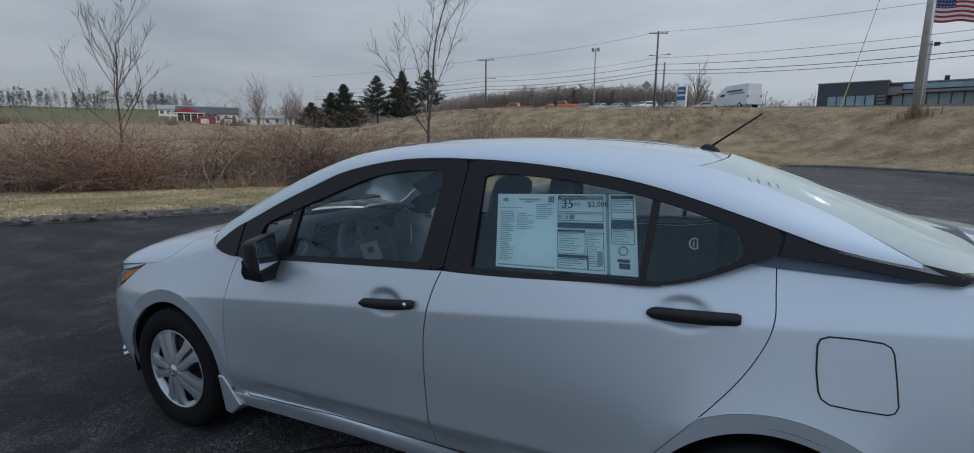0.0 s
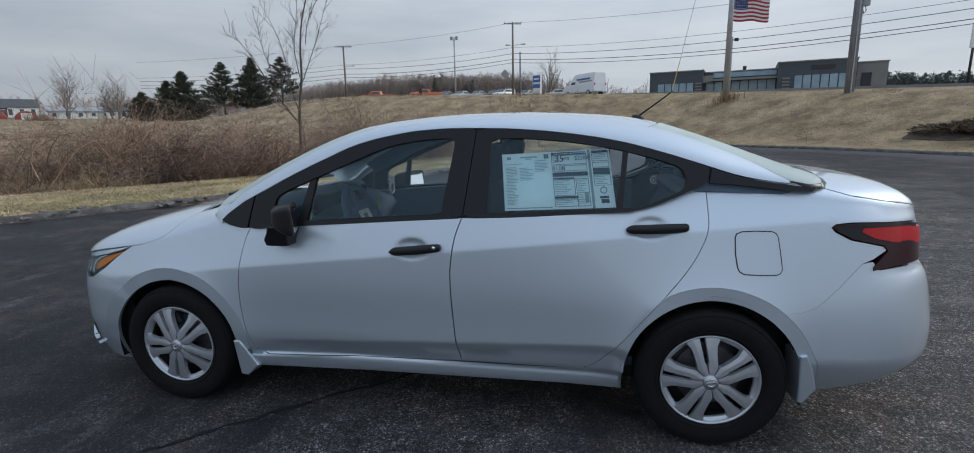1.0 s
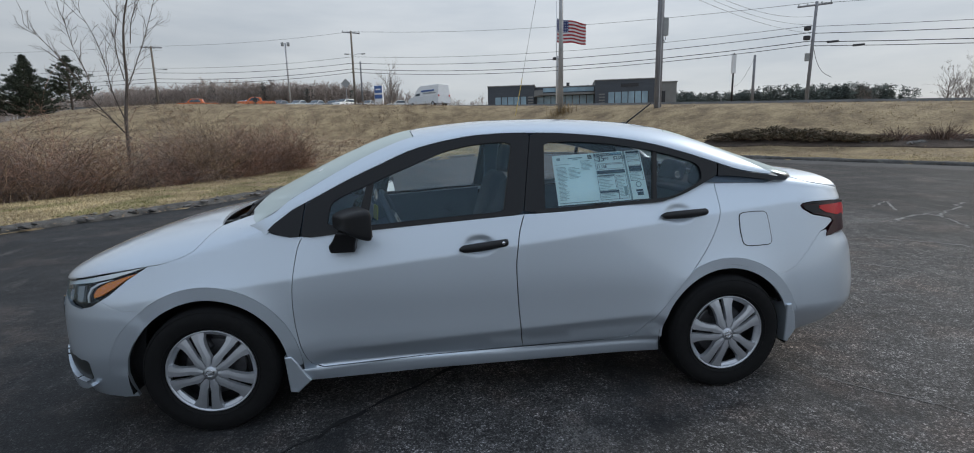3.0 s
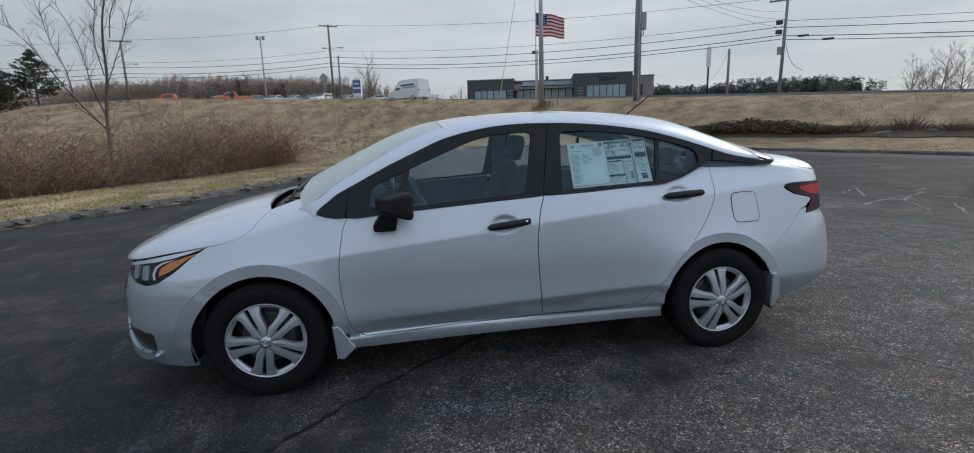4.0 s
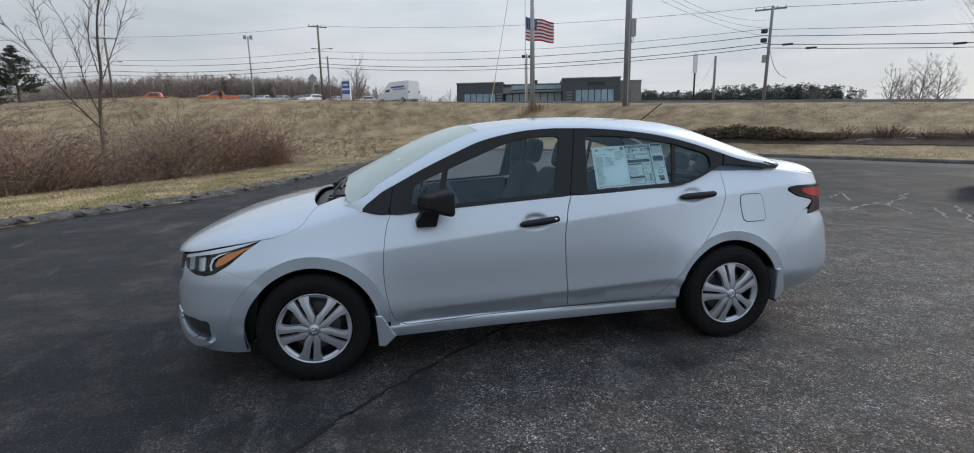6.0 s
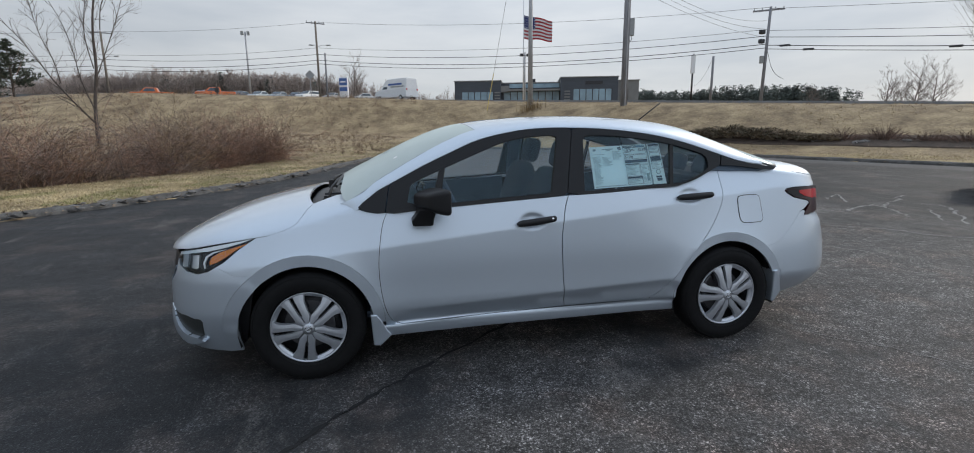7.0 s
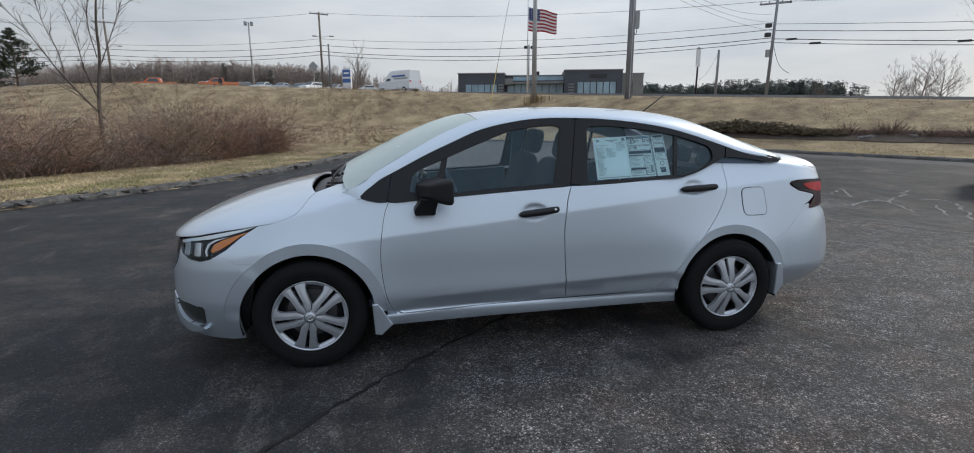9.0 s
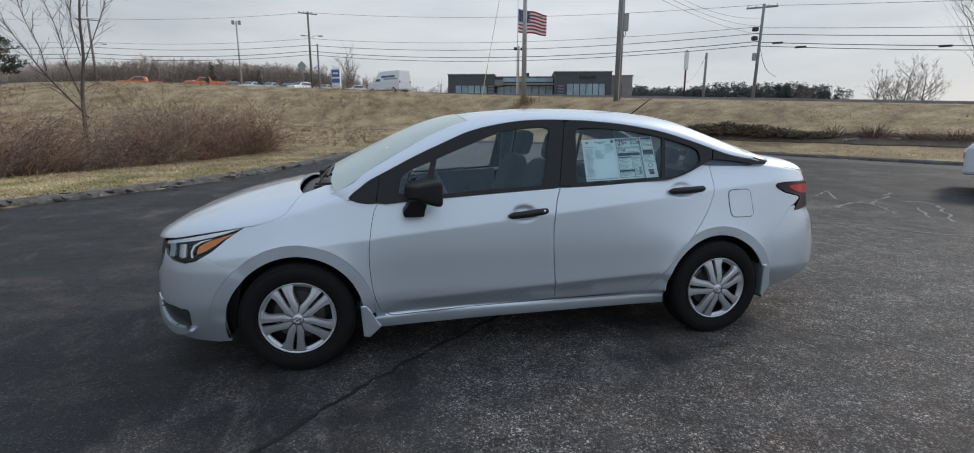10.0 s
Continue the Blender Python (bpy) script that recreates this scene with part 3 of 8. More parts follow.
def panel(name, outline, surf, material, parent, side=-1, gap=0.0025, thick=0.014, raised=0.0, step=0.045, both=False, label="", fine=()):
    """A sheet-metal panel: an outline on a surface, cut into small faces, with its edges turned in."""
    pts = shrink(outline, gap) if gap else np.array(outline, float)
    if both:
        # the two halves meet on the centre line
        o = np.array(outline, float)
        mid = o[:, 1] - (rail_z(o[:, 0]) if surf is cabin else shoulder_z(o[:, 0])) > 0.999
        pts[mid] = o[mid] + np.array((0, 0.00005))
    lo, hi = pts.min(0), pts.max(0)
    grid = [(x, z) for x in np.arange(lo[0] + step * 0.5, hi[0], step) for z in np.arange(lo[1] + step * 0.5, hi[1], step)]
    for x0, x1, z0, z1, st in fine:
        grid = [p for p in grid if not (x0 - st < p[0] < x1 + st and z0 - st < p[1] < z1 + st)]
        grid += [(x, z) for x in np.arange(x0, x1, st) for z in np.arange(z0, z1, st)]
    if surf is body:
        # rows of points along the feature line, to keep it crisp
        crease = lambda x: 0.829 + 0.098 * x
        grid = [p for p in grid if abs(p[1] - crease(p[0])) > 0.03 or not -1.6 < p[0] < 1.75]
        grid += [(x, crease(x) + d) for x in np.arange(-1.6, 1.75, 0.03) for d in (-0.024, -0.010, -0.004, 0.0, 0.004, 0.010, 0.024)]
        fold = lambda x: 0.402 + 0.042 * x
        grid = [p for p in grid if abs(p[1] - fold(p[0])) > 0.022 or not -0.85 < p[0] < 0.95]
        grid += [(x, fold(x) + d) for x in np.arange(-0.85, 0.95, 0.03) for d in (-0.018, -0.008, 0.0, 0.008, 0.018)]
    g = np.array(grid).reshape(-1, 2)
    nxt = np.roll(pts, -1, 0)
    inside = np.zeros(len(g), bool)
    near = np.full(len(g), 9.0)
    for a, b in zip(pts, nxt):
        cross = ((a[1] > g[:, 1]) != (b[1] > g[:, 1])) & (g[:, 0] < (b[0] - a[0]) * (g[:, 1] - a[1]) / (b[1] - a[1] + 1e-15) + a[0])
        inside ^= cross
        d = b - a
        t = np.clip(((g - a) @ d) / max(d @ d, 1e-12), 0, 1)
        near = np.minimum(near, np.linalg.norm(g - a - t[:, None] * d, axis=1))
    g = g[inside & (near > 0.005)]
    n = len(pts)
    cv, _, cf, _, _, _ = geometry.delaunay_2d_cdt([Vector(p) for p in pts] + [Vector(p) for p in g], [(k, (k + 1) % n) for k in range(n)], [], 1, 1e-6)
    uw = np.array([tuple(v) for v in cv])
    tris = [tuple(f) for f in cf]
    seen = collections.Counter(tuple(sorted((t[k], t[(k + 1) % 3]))) for t in tris for k in range(3))
    rim = [e for e, c in seen.items() if c == 1]
    verts, faces, norms = [], [], []
    for sd in ((-1, 1) if both else (side,)):
        p = surf(uw[:, 0], uw[:, 1])
        nv = normals_of(surf, uw[:, 0], uw[:, 1], 1)
        p = p + nv * raised
        q = p - nv * thick
        p[:, 1] *= sd
        q[:, 1] *= sd
        nv = nv * np.array((1, sd, 1))
        base = len(verts)
        verts += [tuple(v) for v in p] + [tuple(v) for v in q]
        k = len(p)
        for t in tris:
            a, b, c = (p[i] for i in t)
            g = np.cross(b - a, c - a)
            t = t if np.dot(g, nv[t[0]]) > 0 else t[::-1]
            faces.append(tuple(base + i for i in t))
            norms += [tuple(nv[i]) for i in t]
        if not thick:
            continue
        own = len(verts)
        verts += [tuple(v) for v in p]              # the turned edge keeps its own corners, so it stays sharp
        for a, b in rim:
            fa = (own + a, own + b, base + b + k, base + a + k)
            g = np.cross(p[b] - p[a], q[a] - p[a])
            mid = p[a] - p.mean(0)
            if np.dot(g, mid) < 0:
                fa, g = fa[::-1], -g
            g = g / max(np.linalg.norm(g), 1e-9)
            faces.append(fa)
            norms += [tuple(g)] * 4
    me = bpy.data.meshes.new(name)
    me.from_pydata(verts, [], faces)
    me.polygons.foreach_set("use_smooth", [True] * len(faces))
    me.materials.append(material)
    me.normals_split_custom_set(norms)
    ob = new(name, me)
    ob.parent = parent
    if label:
        ob["label"] = label
    return ob


def ring_panel(name, outer, inner, surf, material, parent, side=-1, thick=0.02, raised=0.0, n=160, label=""):
    """A frame between an outer and an inner outline."""
    def sample(pts, c):
        p = np.array(pts, float)
        q = np.roll(p, -1, 0)
        out = []
        for k in range(n):
            a = 2 * math.pi * k / n
            d = np.array((math.cos(a), math.sin(a)))
            best = None
            for s, e in zip(p - c, q - c):
                m = np.array((d, s - e)).T
                if abs(np.linalg.det(m)) < 1e-12:
                    continue
                t, v = np.linalg.solve(m, s)
                if t > 0 and -1e-9 <= v <= 1 + 1e-9:
                    best = t if best is None else max(best, t)
            out.append(c + d * best)
        return np.array(out)
    c = np.mean(np.array(inner), 0)
    o, i = sample(outer, c), sample(inner, c)
    levels = [o * (1 - t) + i * t for t in (0, 0.5, 1)]
    uw = np.concatenate(levels)
    p = surf(uw[:, 0], uw[:, 1])
    nv = normals_of(surf, uw[:, 0], uw[:, 1], 1)
    p = p + nv * raised
    inn = p[2 * n:] - nv[2 * n:] * thick
    out_in = p[:n] - nv[:n] * 0.012
    p = np.concatenate([p, inn, out_in])
    p[:, 1] *= side
    bm = bmesh.new()
    vs = [bm.verts.new(v) for v in p]
    for a, b in ((0, n), (n, 2 * n), (2 * n, 3 * n), (4 * n, 0)):
        for k in range(n):
            j = (k + 1) % n
            f = (vs[a + k], vs[a + j], vs[b + j], vs[b + k])
            bm.faces.new(f if side < 0 else f[::-1])
    bmesh.ops.recalc_face_normals(bm, faces=bm.faces[:])
    mid = len(bm.faces) // 8
    bm.faces.ensure_lookup_table()
    if bm.faces[mid].normal.y * side < 0:
        bmesh.ops.reverse_faces(bm, faces=bm.faces[:])
    return part(name, bm, material, parent, label)


def arch(cx, r, a0, a1, n=22):
    """Points on a wheel arch from angle a0 to a1, in degrees."""
    return [(cx + r * math.cos(radians(a)), HUB_Z + r * 0.985 * math.sin(radians(a))) for a in np.linspace(a0, a1, n)]


# ---------------------------------------------------------------- outlines on the side
S = lambda u, d: (u, float(shoulder_z(u)) + d)
R = lambda u, d: (u, float(rail_z(u)) + d)
DOOR_FRONT_SEAM = soft_line([(-0.856, 0.931), (-0.880, 0.877), (-0.901, 0.769), (-0.913, 0.640), (-0.906, 0.501), (-0.882, 0.376), (-0.845, 0.305), (-0.795, 0.283)])
B_SEAM = soft_line([(0.222, 0.996), (0.193, 0.914), (0.176, 0.809), (0.170, 0.731), (0.176, 0.571), (0.190, 0.404), (0.205, 0.300)])
REAR_SEAM = soft_line([(1.279, 1.150), (1.283, 1.043), (1.284, 0.974), (1.262, 0.895), (1.196, 0.780), (1.060, 0.613), (0.920, 0.443), (0.848, 0.362), (0.785, 0.316), (0.705, 0.302)])
BELT = soft_line([(-0.860, 0.930), (-0.801, 0.930), (-0.635, 0.943), (-0.309, 0.963), (0.010, 0.982), (0.222, 0.994), (0.473, 1.003), (0.772, 1.019), (0.949, 1.029), (1.036, 1.045), (1.123, 1.076), (1.211, 1.117), (1.279, 1.148)], 4)
HOOD_SEAM = soft_line([S(-1.548, 0.0), S(-1.49, 0.0), S(-1.42, 0.03), S(-1.355, 0.10), S(-1.32, 0.22), S(-1.295, 0.36), S(-1.268, 0.47)], 4)
LAMP_LOW = [(-1.553, 0.824), (-1.635, 0.768), (-1.70, 0.705), (-1.77, 0.655), (-1.82, 0.640), (-1.88, 0.648), (-1.925, 0.672), (-1.945, 0.705)]
BUMPER_SEAM_F = [(-1.735, 0.680), (-1.66, 0.632), (-1.548, 0.580)]
BUMPER_SEAM_R = [(1.537, 0.590), (1.65, 0.628), (1.705, 0.652), (1.765, 0.735), (1.835, 0.828)]
AR_F, AR_R = 0.357, 0.360

M_GLASS = bpy.data.materials.new("tinted_glass")
M_GLASS.use_nodes = True
gn, gl = M_GLASS.node_tree.nodes, M_GLASS.node_tree.links
gn.clear()
g_out, g_mix, g_tr, g_gl, g_fr = (gn.new(k) for k in ("ShaderNodeOutputMaterial", "ShaderNodeMixShader", "ShaderNodeBsdfTransparent", "ShaderNodeBsdfGlossy", "ShaderNodeFresnel"))
g_tr.inputs[0].default_value = (0.91, 0.96, 0.98, 1)
# the sky's blue is put into the tint of the reflection
g_gl.inputs["Color"].default_value = (0.66, 0.88, 1.0, 1)
g_gl.inputs["Roughness"].default_value = 0.02
g_fr.inputs["IOR"].default_value = 1.58
gl.new(g_fr.outputs[0], g_mix.inputs[0])
gl.new(g_tr.outputs[0], g_mix.inputs[1])
gl.new(g_gl.outputs[0], g_mix.inputs[2])
gl.new(g_mix.outputs[0], g_out.inputs[0])
M_LENS = M_GLASS.copy()
M_LENS.name = "clear_lamp_cover"
M_LENS.node_tree.nodes["Transparent BSDF"].inputs[0].default_value = (0.96, 0.96, 0.96, 1)
M_LENS.node_tree.nodes["Fresnel"].inputs["IOR"].default_value = 1.33
M_SCREEN_GLASS = M_GLASS.copy()
M_SCREEN_GLASS.name = "green_tinted_screen_glass"
M_SCREEN_GLASS.node_tree.nodes["Fresnel"].inputs["IOR"].default_value = 3.2
M_SCREEN_GLASS.node_tree.nodes["Glossy BSDF"].inputs["Color"].default_value = (0.93, 1.0, 0.98, 1)
# pale sky reflection on the windscreen and rear window, put in as diffuse colour
_n, _l = M_SCREEN_GLASS.node_tree.nodes, M_SCREEN_GLASS.node_tree.links
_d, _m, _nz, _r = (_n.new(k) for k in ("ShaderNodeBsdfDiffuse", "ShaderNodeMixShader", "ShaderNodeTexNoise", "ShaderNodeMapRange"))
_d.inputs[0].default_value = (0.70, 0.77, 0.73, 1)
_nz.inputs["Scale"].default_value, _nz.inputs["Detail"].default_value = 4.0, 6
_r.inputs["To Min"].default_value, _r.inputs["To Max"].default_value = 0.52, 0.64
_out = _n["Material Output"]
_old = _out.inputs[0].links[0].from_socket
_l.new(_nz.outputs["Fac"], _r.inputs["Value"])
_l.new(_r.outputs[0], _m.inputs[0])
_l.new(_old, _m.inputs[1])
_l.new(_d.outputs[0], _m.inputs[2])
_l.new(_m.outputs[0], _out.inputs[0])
M_FRAME = mat("satin_black_trim", (0.011, 0.012, 0.0145), 0.38, vary=0.12, scale=200, spec=0.32)
M_CHROME = mat("chrome", (0.75, 0.76, 0.78), 0.12, metal=1.0, vary=0.02, scale=50)
# blue sky mirrored in the windows is put into both interior colours
M_INNER = mat("sky_tinted_interior_cloth", (0.066, 0.086, 0.118), 0.9, vary=0.25, scale=60, bump=0.3, bump_scale=400)
M_INPLAST = mat("sky_tinted_interior_plastic", (0.098, 0.145, 0.205), 0.55, vary=0.15, scale=80, bump=0.2, bump_scale=500)
M_RED = mat("red_lens", (0.50, 0.008, 0.011), 0.3, spec=0.25, coat=0.2, vary=0.12, scale=60)
M_DKLENS = mat("smoked_lens", (0.030, 0.006, 0.009), 0.3, spec=0.25, coat=0.12, vary=0.1, scale=60)
M_FOG = mat("grey_bumper_insert", (0.030, 0.033, 0.032), 0.5, vary=0.2, scale=60)
M_BRIGHT = mat("bright_lamp_brow", (0.78, 0.82, 0.84), 0.25, metal=0.3, coat=1.0, vary=0.06, scale=80)
M_CLEAR = mat("clear_lens", (0.62, 0.64, 0.66), 0.15, metal=0.6, coat=1.0, vary=0.1, scale=120)
M_AMBER = mat("amber_lens", (0.66, 0.19, 0.008), 0.25, coat=1.0, vary=0.12, scale=120)
M_COVER = mat("wheel_cover_silver", (0.54, 0.565, 0.605), 0.38, metal=0.70, coat=0.3, vary=0.04, scale=60)
M_STEEL = mat("dark_steel", (0.05, 0.05, 0.055), 0.5, metal=0.5, vary=0.2, scale=40)
M_PAPER = mat("pale_paper", (0.82, 0.97, 0.95), 0.7, vary=0.03, scale=20)
M_INK = mat("dark_print", (0.06, 0.10, 0.13), 0.8)
M_PALEINK = mat("grey_print", (0.30, 0.42, 0.43), 0.8)


def chin(u, w):
    """The bumper's lower lip, which juts out further the lower it is."""
    p = body(u, w)
    out = 0.16 * np.clip(0.405 - np.asarray(w, float), 0, 0.2)
    p[..., 0] -= out * 0.85
    p[..., 1] += out * 0.5
    return p


def make_sedan():
    car = new("sedan")
    tagged(car, "silver four-door sedan with black window frames", "car")
    doors = {}
    for sd in (-1, 1):
        # front wing
        out = DOOR_FRONT_SEAM + [(-0.795, 0.225), (-0.885, 0.225)] + arch(HUB_F, 0.421, 0, 130) + BUMPER_SEAM_F[1::-1] + LAMP_LOW[2::-1]
        out += HOOD_SEAM + [S(-1.15, 0.57), S(-1.06, 0.55), S(-0.97, 0.47), S(-0.915, 0.30), S(-0.92, 0.04), (-1.012, 0.972), (-1.012, 0.955), (-0.970, 0.940), (-0.912, 0.929)]
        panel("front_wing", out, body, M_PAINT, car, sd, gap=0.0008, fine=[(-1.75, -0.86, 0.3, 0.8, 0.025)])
        # doors
        out = DOOR_FRONT_SEAM + [(-0.3, 0.290)] + B_SEAM[::-1] + [p for p in BELT[::-1] if -0.85 < p[0] < 0.215]
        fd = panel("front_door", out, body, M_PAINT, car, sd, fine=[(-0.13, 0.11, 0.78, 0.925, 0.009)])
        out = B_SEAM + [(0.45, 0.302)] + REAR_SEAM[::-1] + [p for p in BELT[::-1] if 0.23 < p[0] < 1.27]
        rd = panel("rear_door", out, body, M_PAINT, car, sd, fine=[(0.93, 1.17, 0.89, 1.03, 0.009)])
        doors[sd] = (fd, rd)
        # quarter panel
        lamp_top = [(1.755, 0.985), (1.80, 0.992), (1.92, 0.990), (2.01, 0.985), (2.07, 0.978), (2.12, 0.975)]
        out = [p for p in REAR_SEAM if p[1] > 0.665] + arch(HUB_R, 0.418, 121, 49) + BUMPER_SEAM_R[1:]
        out += [(1.870, 0.845), (1.915, 0.878), (1.905, 0.893), (1.80, 0.922), (1.752, 0.955), (1.742, 0.972)] + lamp_top
        out += [S(2.15, 0.01), S(2.13, 0.10), S(2.05, 0.12), S(1.93, 0.135), S(1.82, 0.17), S(1.76, 0.25), S(1.70, 0.36), S(1.60, 0.34), S(1.45, 0.30)]
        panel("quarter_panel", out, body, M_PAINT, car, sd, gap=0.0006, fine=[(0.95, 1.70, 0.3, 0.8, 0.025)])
        # rocker
        panel("sill", [(-0.905, 0.2835), (-0.865, 0.2840), (-0.3, 0.2905), (0.7, 0.3015), (0.80, 0.3022), (0.944, 0.303), (0.944, 0.228), (0.7, 0.222), (-0.3, 0.214), (-0.905, 0.212)], body, M_PAINT, car, sd, step=0.02, gap=0.0005)
        # flat lips round the wheel arches
        front_lip = arch(HUB_F, 0.4205, 0, 178, 46) + [(HUB_F - 0.420, 0.26), (HUB_F - 0.418, 0.186), (HUB_F - 0.352, 0.190), (HUB_F - 0.356, 0.26)] + arch(HUB_F, AR_F, 178, 0, 46)
        rear_lip = arch(HUB_R, 0.4175, -8, 121, 40) + [p for p in REAR_SEAM if p[1] < 0.665] + [(0.802, 0.301), (0.944, 0.304)] + arch(HUB_R, AR_R, 179, -8, 50)
        for hx, r1, o in ((HUB_F, 0.421, front_lip), (HUB_R, 0.418, rear_lip)):
            panel("arch_lip", o, lambda u, w, hx=hx, r1=r1: lip(u, w, hx, r1), M_PAINT, car, sd, gap=0.0004, raised=0.001, thick=0.016, step=0.02)
        # bumpers
        out = BUMPER_SEAM_F[:2] + arch(HUB_F, 0.421, 130, 178) + [(HUB_F - 0.4205, 0.26), (HUB_F - 0.4185, 0.186)] + [ (-1.95, 0.180), (-2.1, 0.175), (-2.349, 0.175), (-2.349, 0.520), (-2.2, 0.515), (-2.08, 0.53), (-2.01, 0.565), (-1.965, 0.615), (-1.95, 0.66)] + LAMP_LOW[7:2:-1]
        panel("front_bumper", out, body, M_PAINT, car, sd, step=0.03, gap=0.0003)
        out = BUMPER_SEAM_R[1:] + [(1.868, 0.835), (1.89, 0.800), (2.0, 0.805), (2.2, 0.80), (2.449, 0.80), (2.449, 0.44), (2.3, 0.435), (2.15, 0.405), (2.02, 0.345), (1.92, 0.302), (1.80, 0.266), (1.735, 0.248)] + arch(HUB_R, 0.418, -8, 49)
        panel("rear_bumper", out, body, M_PAINT, car, sd, step=0.03, gap=0.0003)
        panel("bumper_trim", [(2.00, 0.340), (2.16, 0.445), (2.30, 0.48), (2.449, 0.485), (2.449, 0.365), (2.2, 0.345), (2.08, 0.325)], body, M_BLACK, car, sd, raised=0.003, step=0.03, thick=0.006, label="black lower bumper trim")
        # headlamp: dark housing, chrome brow, reflector cups, amber side lens under a clear cover
        lamp = panel("headlamp", LAMP_LOW + [(-1.95, 0.748), (-1.85, 0.770), (-1.75, 0.793)], body, M_BLACK, car, sd, raised=-0.020, step=0.03, thick=0.03)
        panel("brow", [(-1.562, 0.822), (-1.63, 0.812), (-1.70, 0.800), (-1.78, 0.783), (-1.86, 0.764), (-1.945, 0.743), (-1.945, 0.722), (-1.86, 0.743), (-1.78, 0.757), (-1.70, 0.776), (-1.63, 0.796)], body, M_BRIGHT, lamp, sd, raised=-0.004, step=0.02, thick=0.008)
        panel("amber_lens", [(-1.588, 0.800), (-1.65, 0.784), (-1.72, 0.760), (-1.760, 0.734), (-1.772, 0.708), (-1.766, 0.690), (-1.735, 0.702), (-1.69, 0.732), (-1.64, 0.771)], body, M_AMBER, lamp, sd, raised=-0.006, step=0.02, thick=0.01, label="amber side marker lens")
        panel("amber_trim", [(-1.69, 0.773), (-1.755, 0.757), (-1.786, 0.736), (-1.797, 0.700), (-1.790, 0.672), (-1.783, 0.674), (-1.788, 0.700), (-1.778, 0.731), (-1.752, 0.750)], body, M_BRIGHT, lamp, sd, raised=-0.004, step=0.02, thick=0.006, gap=0)
        for u0 in (-1.842, -1.905):
            panel("reflector", [(u0 - 0.022, 0.735), (u0 + 0.018, 0.742), (u0 + 0.022, 0.675), (u0 + 0.010, 0.664), (u0 - 0.018, 0.668)], body, M_CLEAR, lamp, sd, raised=-0.010, step=0.015, thick=0.01)
        cov = panel("lens_cover", LAMP_LOW + [(-1.95, 0.748), (-1.85, 0.770), (-1.75, 0.793)], body, M_LENS, lamp, sd, raised=0.001, step=0.03, thick=0)
        cov.visible_shadow = False
        # fog recess with its bright lip
        fog_in = soft_line([(-2.000, 0.398), (-1.975, 0.345), (-1.935, 0.300), (-1.885, 0.280), (-1.835, 0.276)], 5)
        fog = panel("fog_recess", [(-1.90, 0.398), (-1.822, 0.388), (-1.812, 0.370), (-1.818, 0.290)] + fog_in[::-1], body, M_FOG, car, sd, raised=0.002, step=0.02, thick=0.006)
        lip_out = soft_line([(-1.805, 0.256), (-1.860, 0.230), (-1.93, 0.228), (-2.000, 0.272), (-2.042, 0.335), (-2.066, 0.404)], 6)
        panel("fog_lip", fog_in + lip_out, chin, M_PAINT, fog, sd, raised=0.005, step=0.012, thick=0.035, gap=0)
        # grille half with chrome arm
        gr = panel("grille", [(-1.955, 0.720), (-1.95, 0.66), (-1.97, 0.612), (-2.015, 0.562), (-2.085, 0.527), (-2.2, 0.512), (-2.349, 0.517), (-2.349, 0.688), (-2.1, 0.72)], body, M_BLACK, car, sd, raised=-0.02, step=0.03)
        panel("chrome_arm", [(-1.957, 0.668), (-1.975, 0.614), (-2.02, 0.567), (-2.09, 0.533), (-2.16, 0.525), (-2.16, 0.550), (-2.085, 0.562), (-2.03, 0.600), (-1.995, 0.66)], body, M_CHROME, gr, sd, raised=0.004, step=0.02, thick=0.012, gap=0)
        # tail lamp
        tl_out = [(1.745, 0.972), (1.757, 0.984), (1.80, 0.990), (1.92, 0.988), (2.01, 0.983), (2.07, 0.965), (2.12, 0.93), (2.25, 0.92), (2.25, 0.805), (2.1, 0.802), (1.868, 0.797), (1.866, 0.815), (1.890, 0.846), (1.916, 0.876), (1.903, 0.896), (1.800, 0.925), (1.755, 0.957)]
        tl = panel("tail_lamp", tl_out, body, M_DKLENS, car, sd, raised=0.004, step=0.03, label="dark red wraparound tail lamp")
        panel("red_lens", [(1.835, 0.970), (1.92, 0.972), (2.01, 0.968), (2.06, 0.955), (2.12, 0.945), (2.24, 0.940), (2.24, 0.868), (2.08, 0.880), (1.94, 0.906), (1.87, 0.926), (1.83, 0.952)], body, M_RED, tl, sd, raised=0.009, step=0.03, thick=0.01)
        panel("lamp_brow", [(1.76, 0.981), (1.80, 0.988), (2.01, 0.982), (2.07, 0.966), (2.06, 0.962), (2.0, 0.976), (1.83, 0.978)], body, M_BLACK, tl, sd, raised=0.011, step=0.03, thick=0.01, gap=0)
        panel("clear_lens", [(2.165, 0.866), (2.24, 0.863), (2.24, 0.820), (2.155, 0.820)], body, M_CLEAR, tl, sd, raised=0.008, step=0.03, thick=0.008)
        panel("lamp_wedge", [(1.755, 0.972), (1.83, 0.970), (1.872, 0.930), (1.80, 0.930), (1.76, 0.955)], body, M_BLACK, tl, sd, raised=0.007, step=0.03, thick=0.008, gap=0)
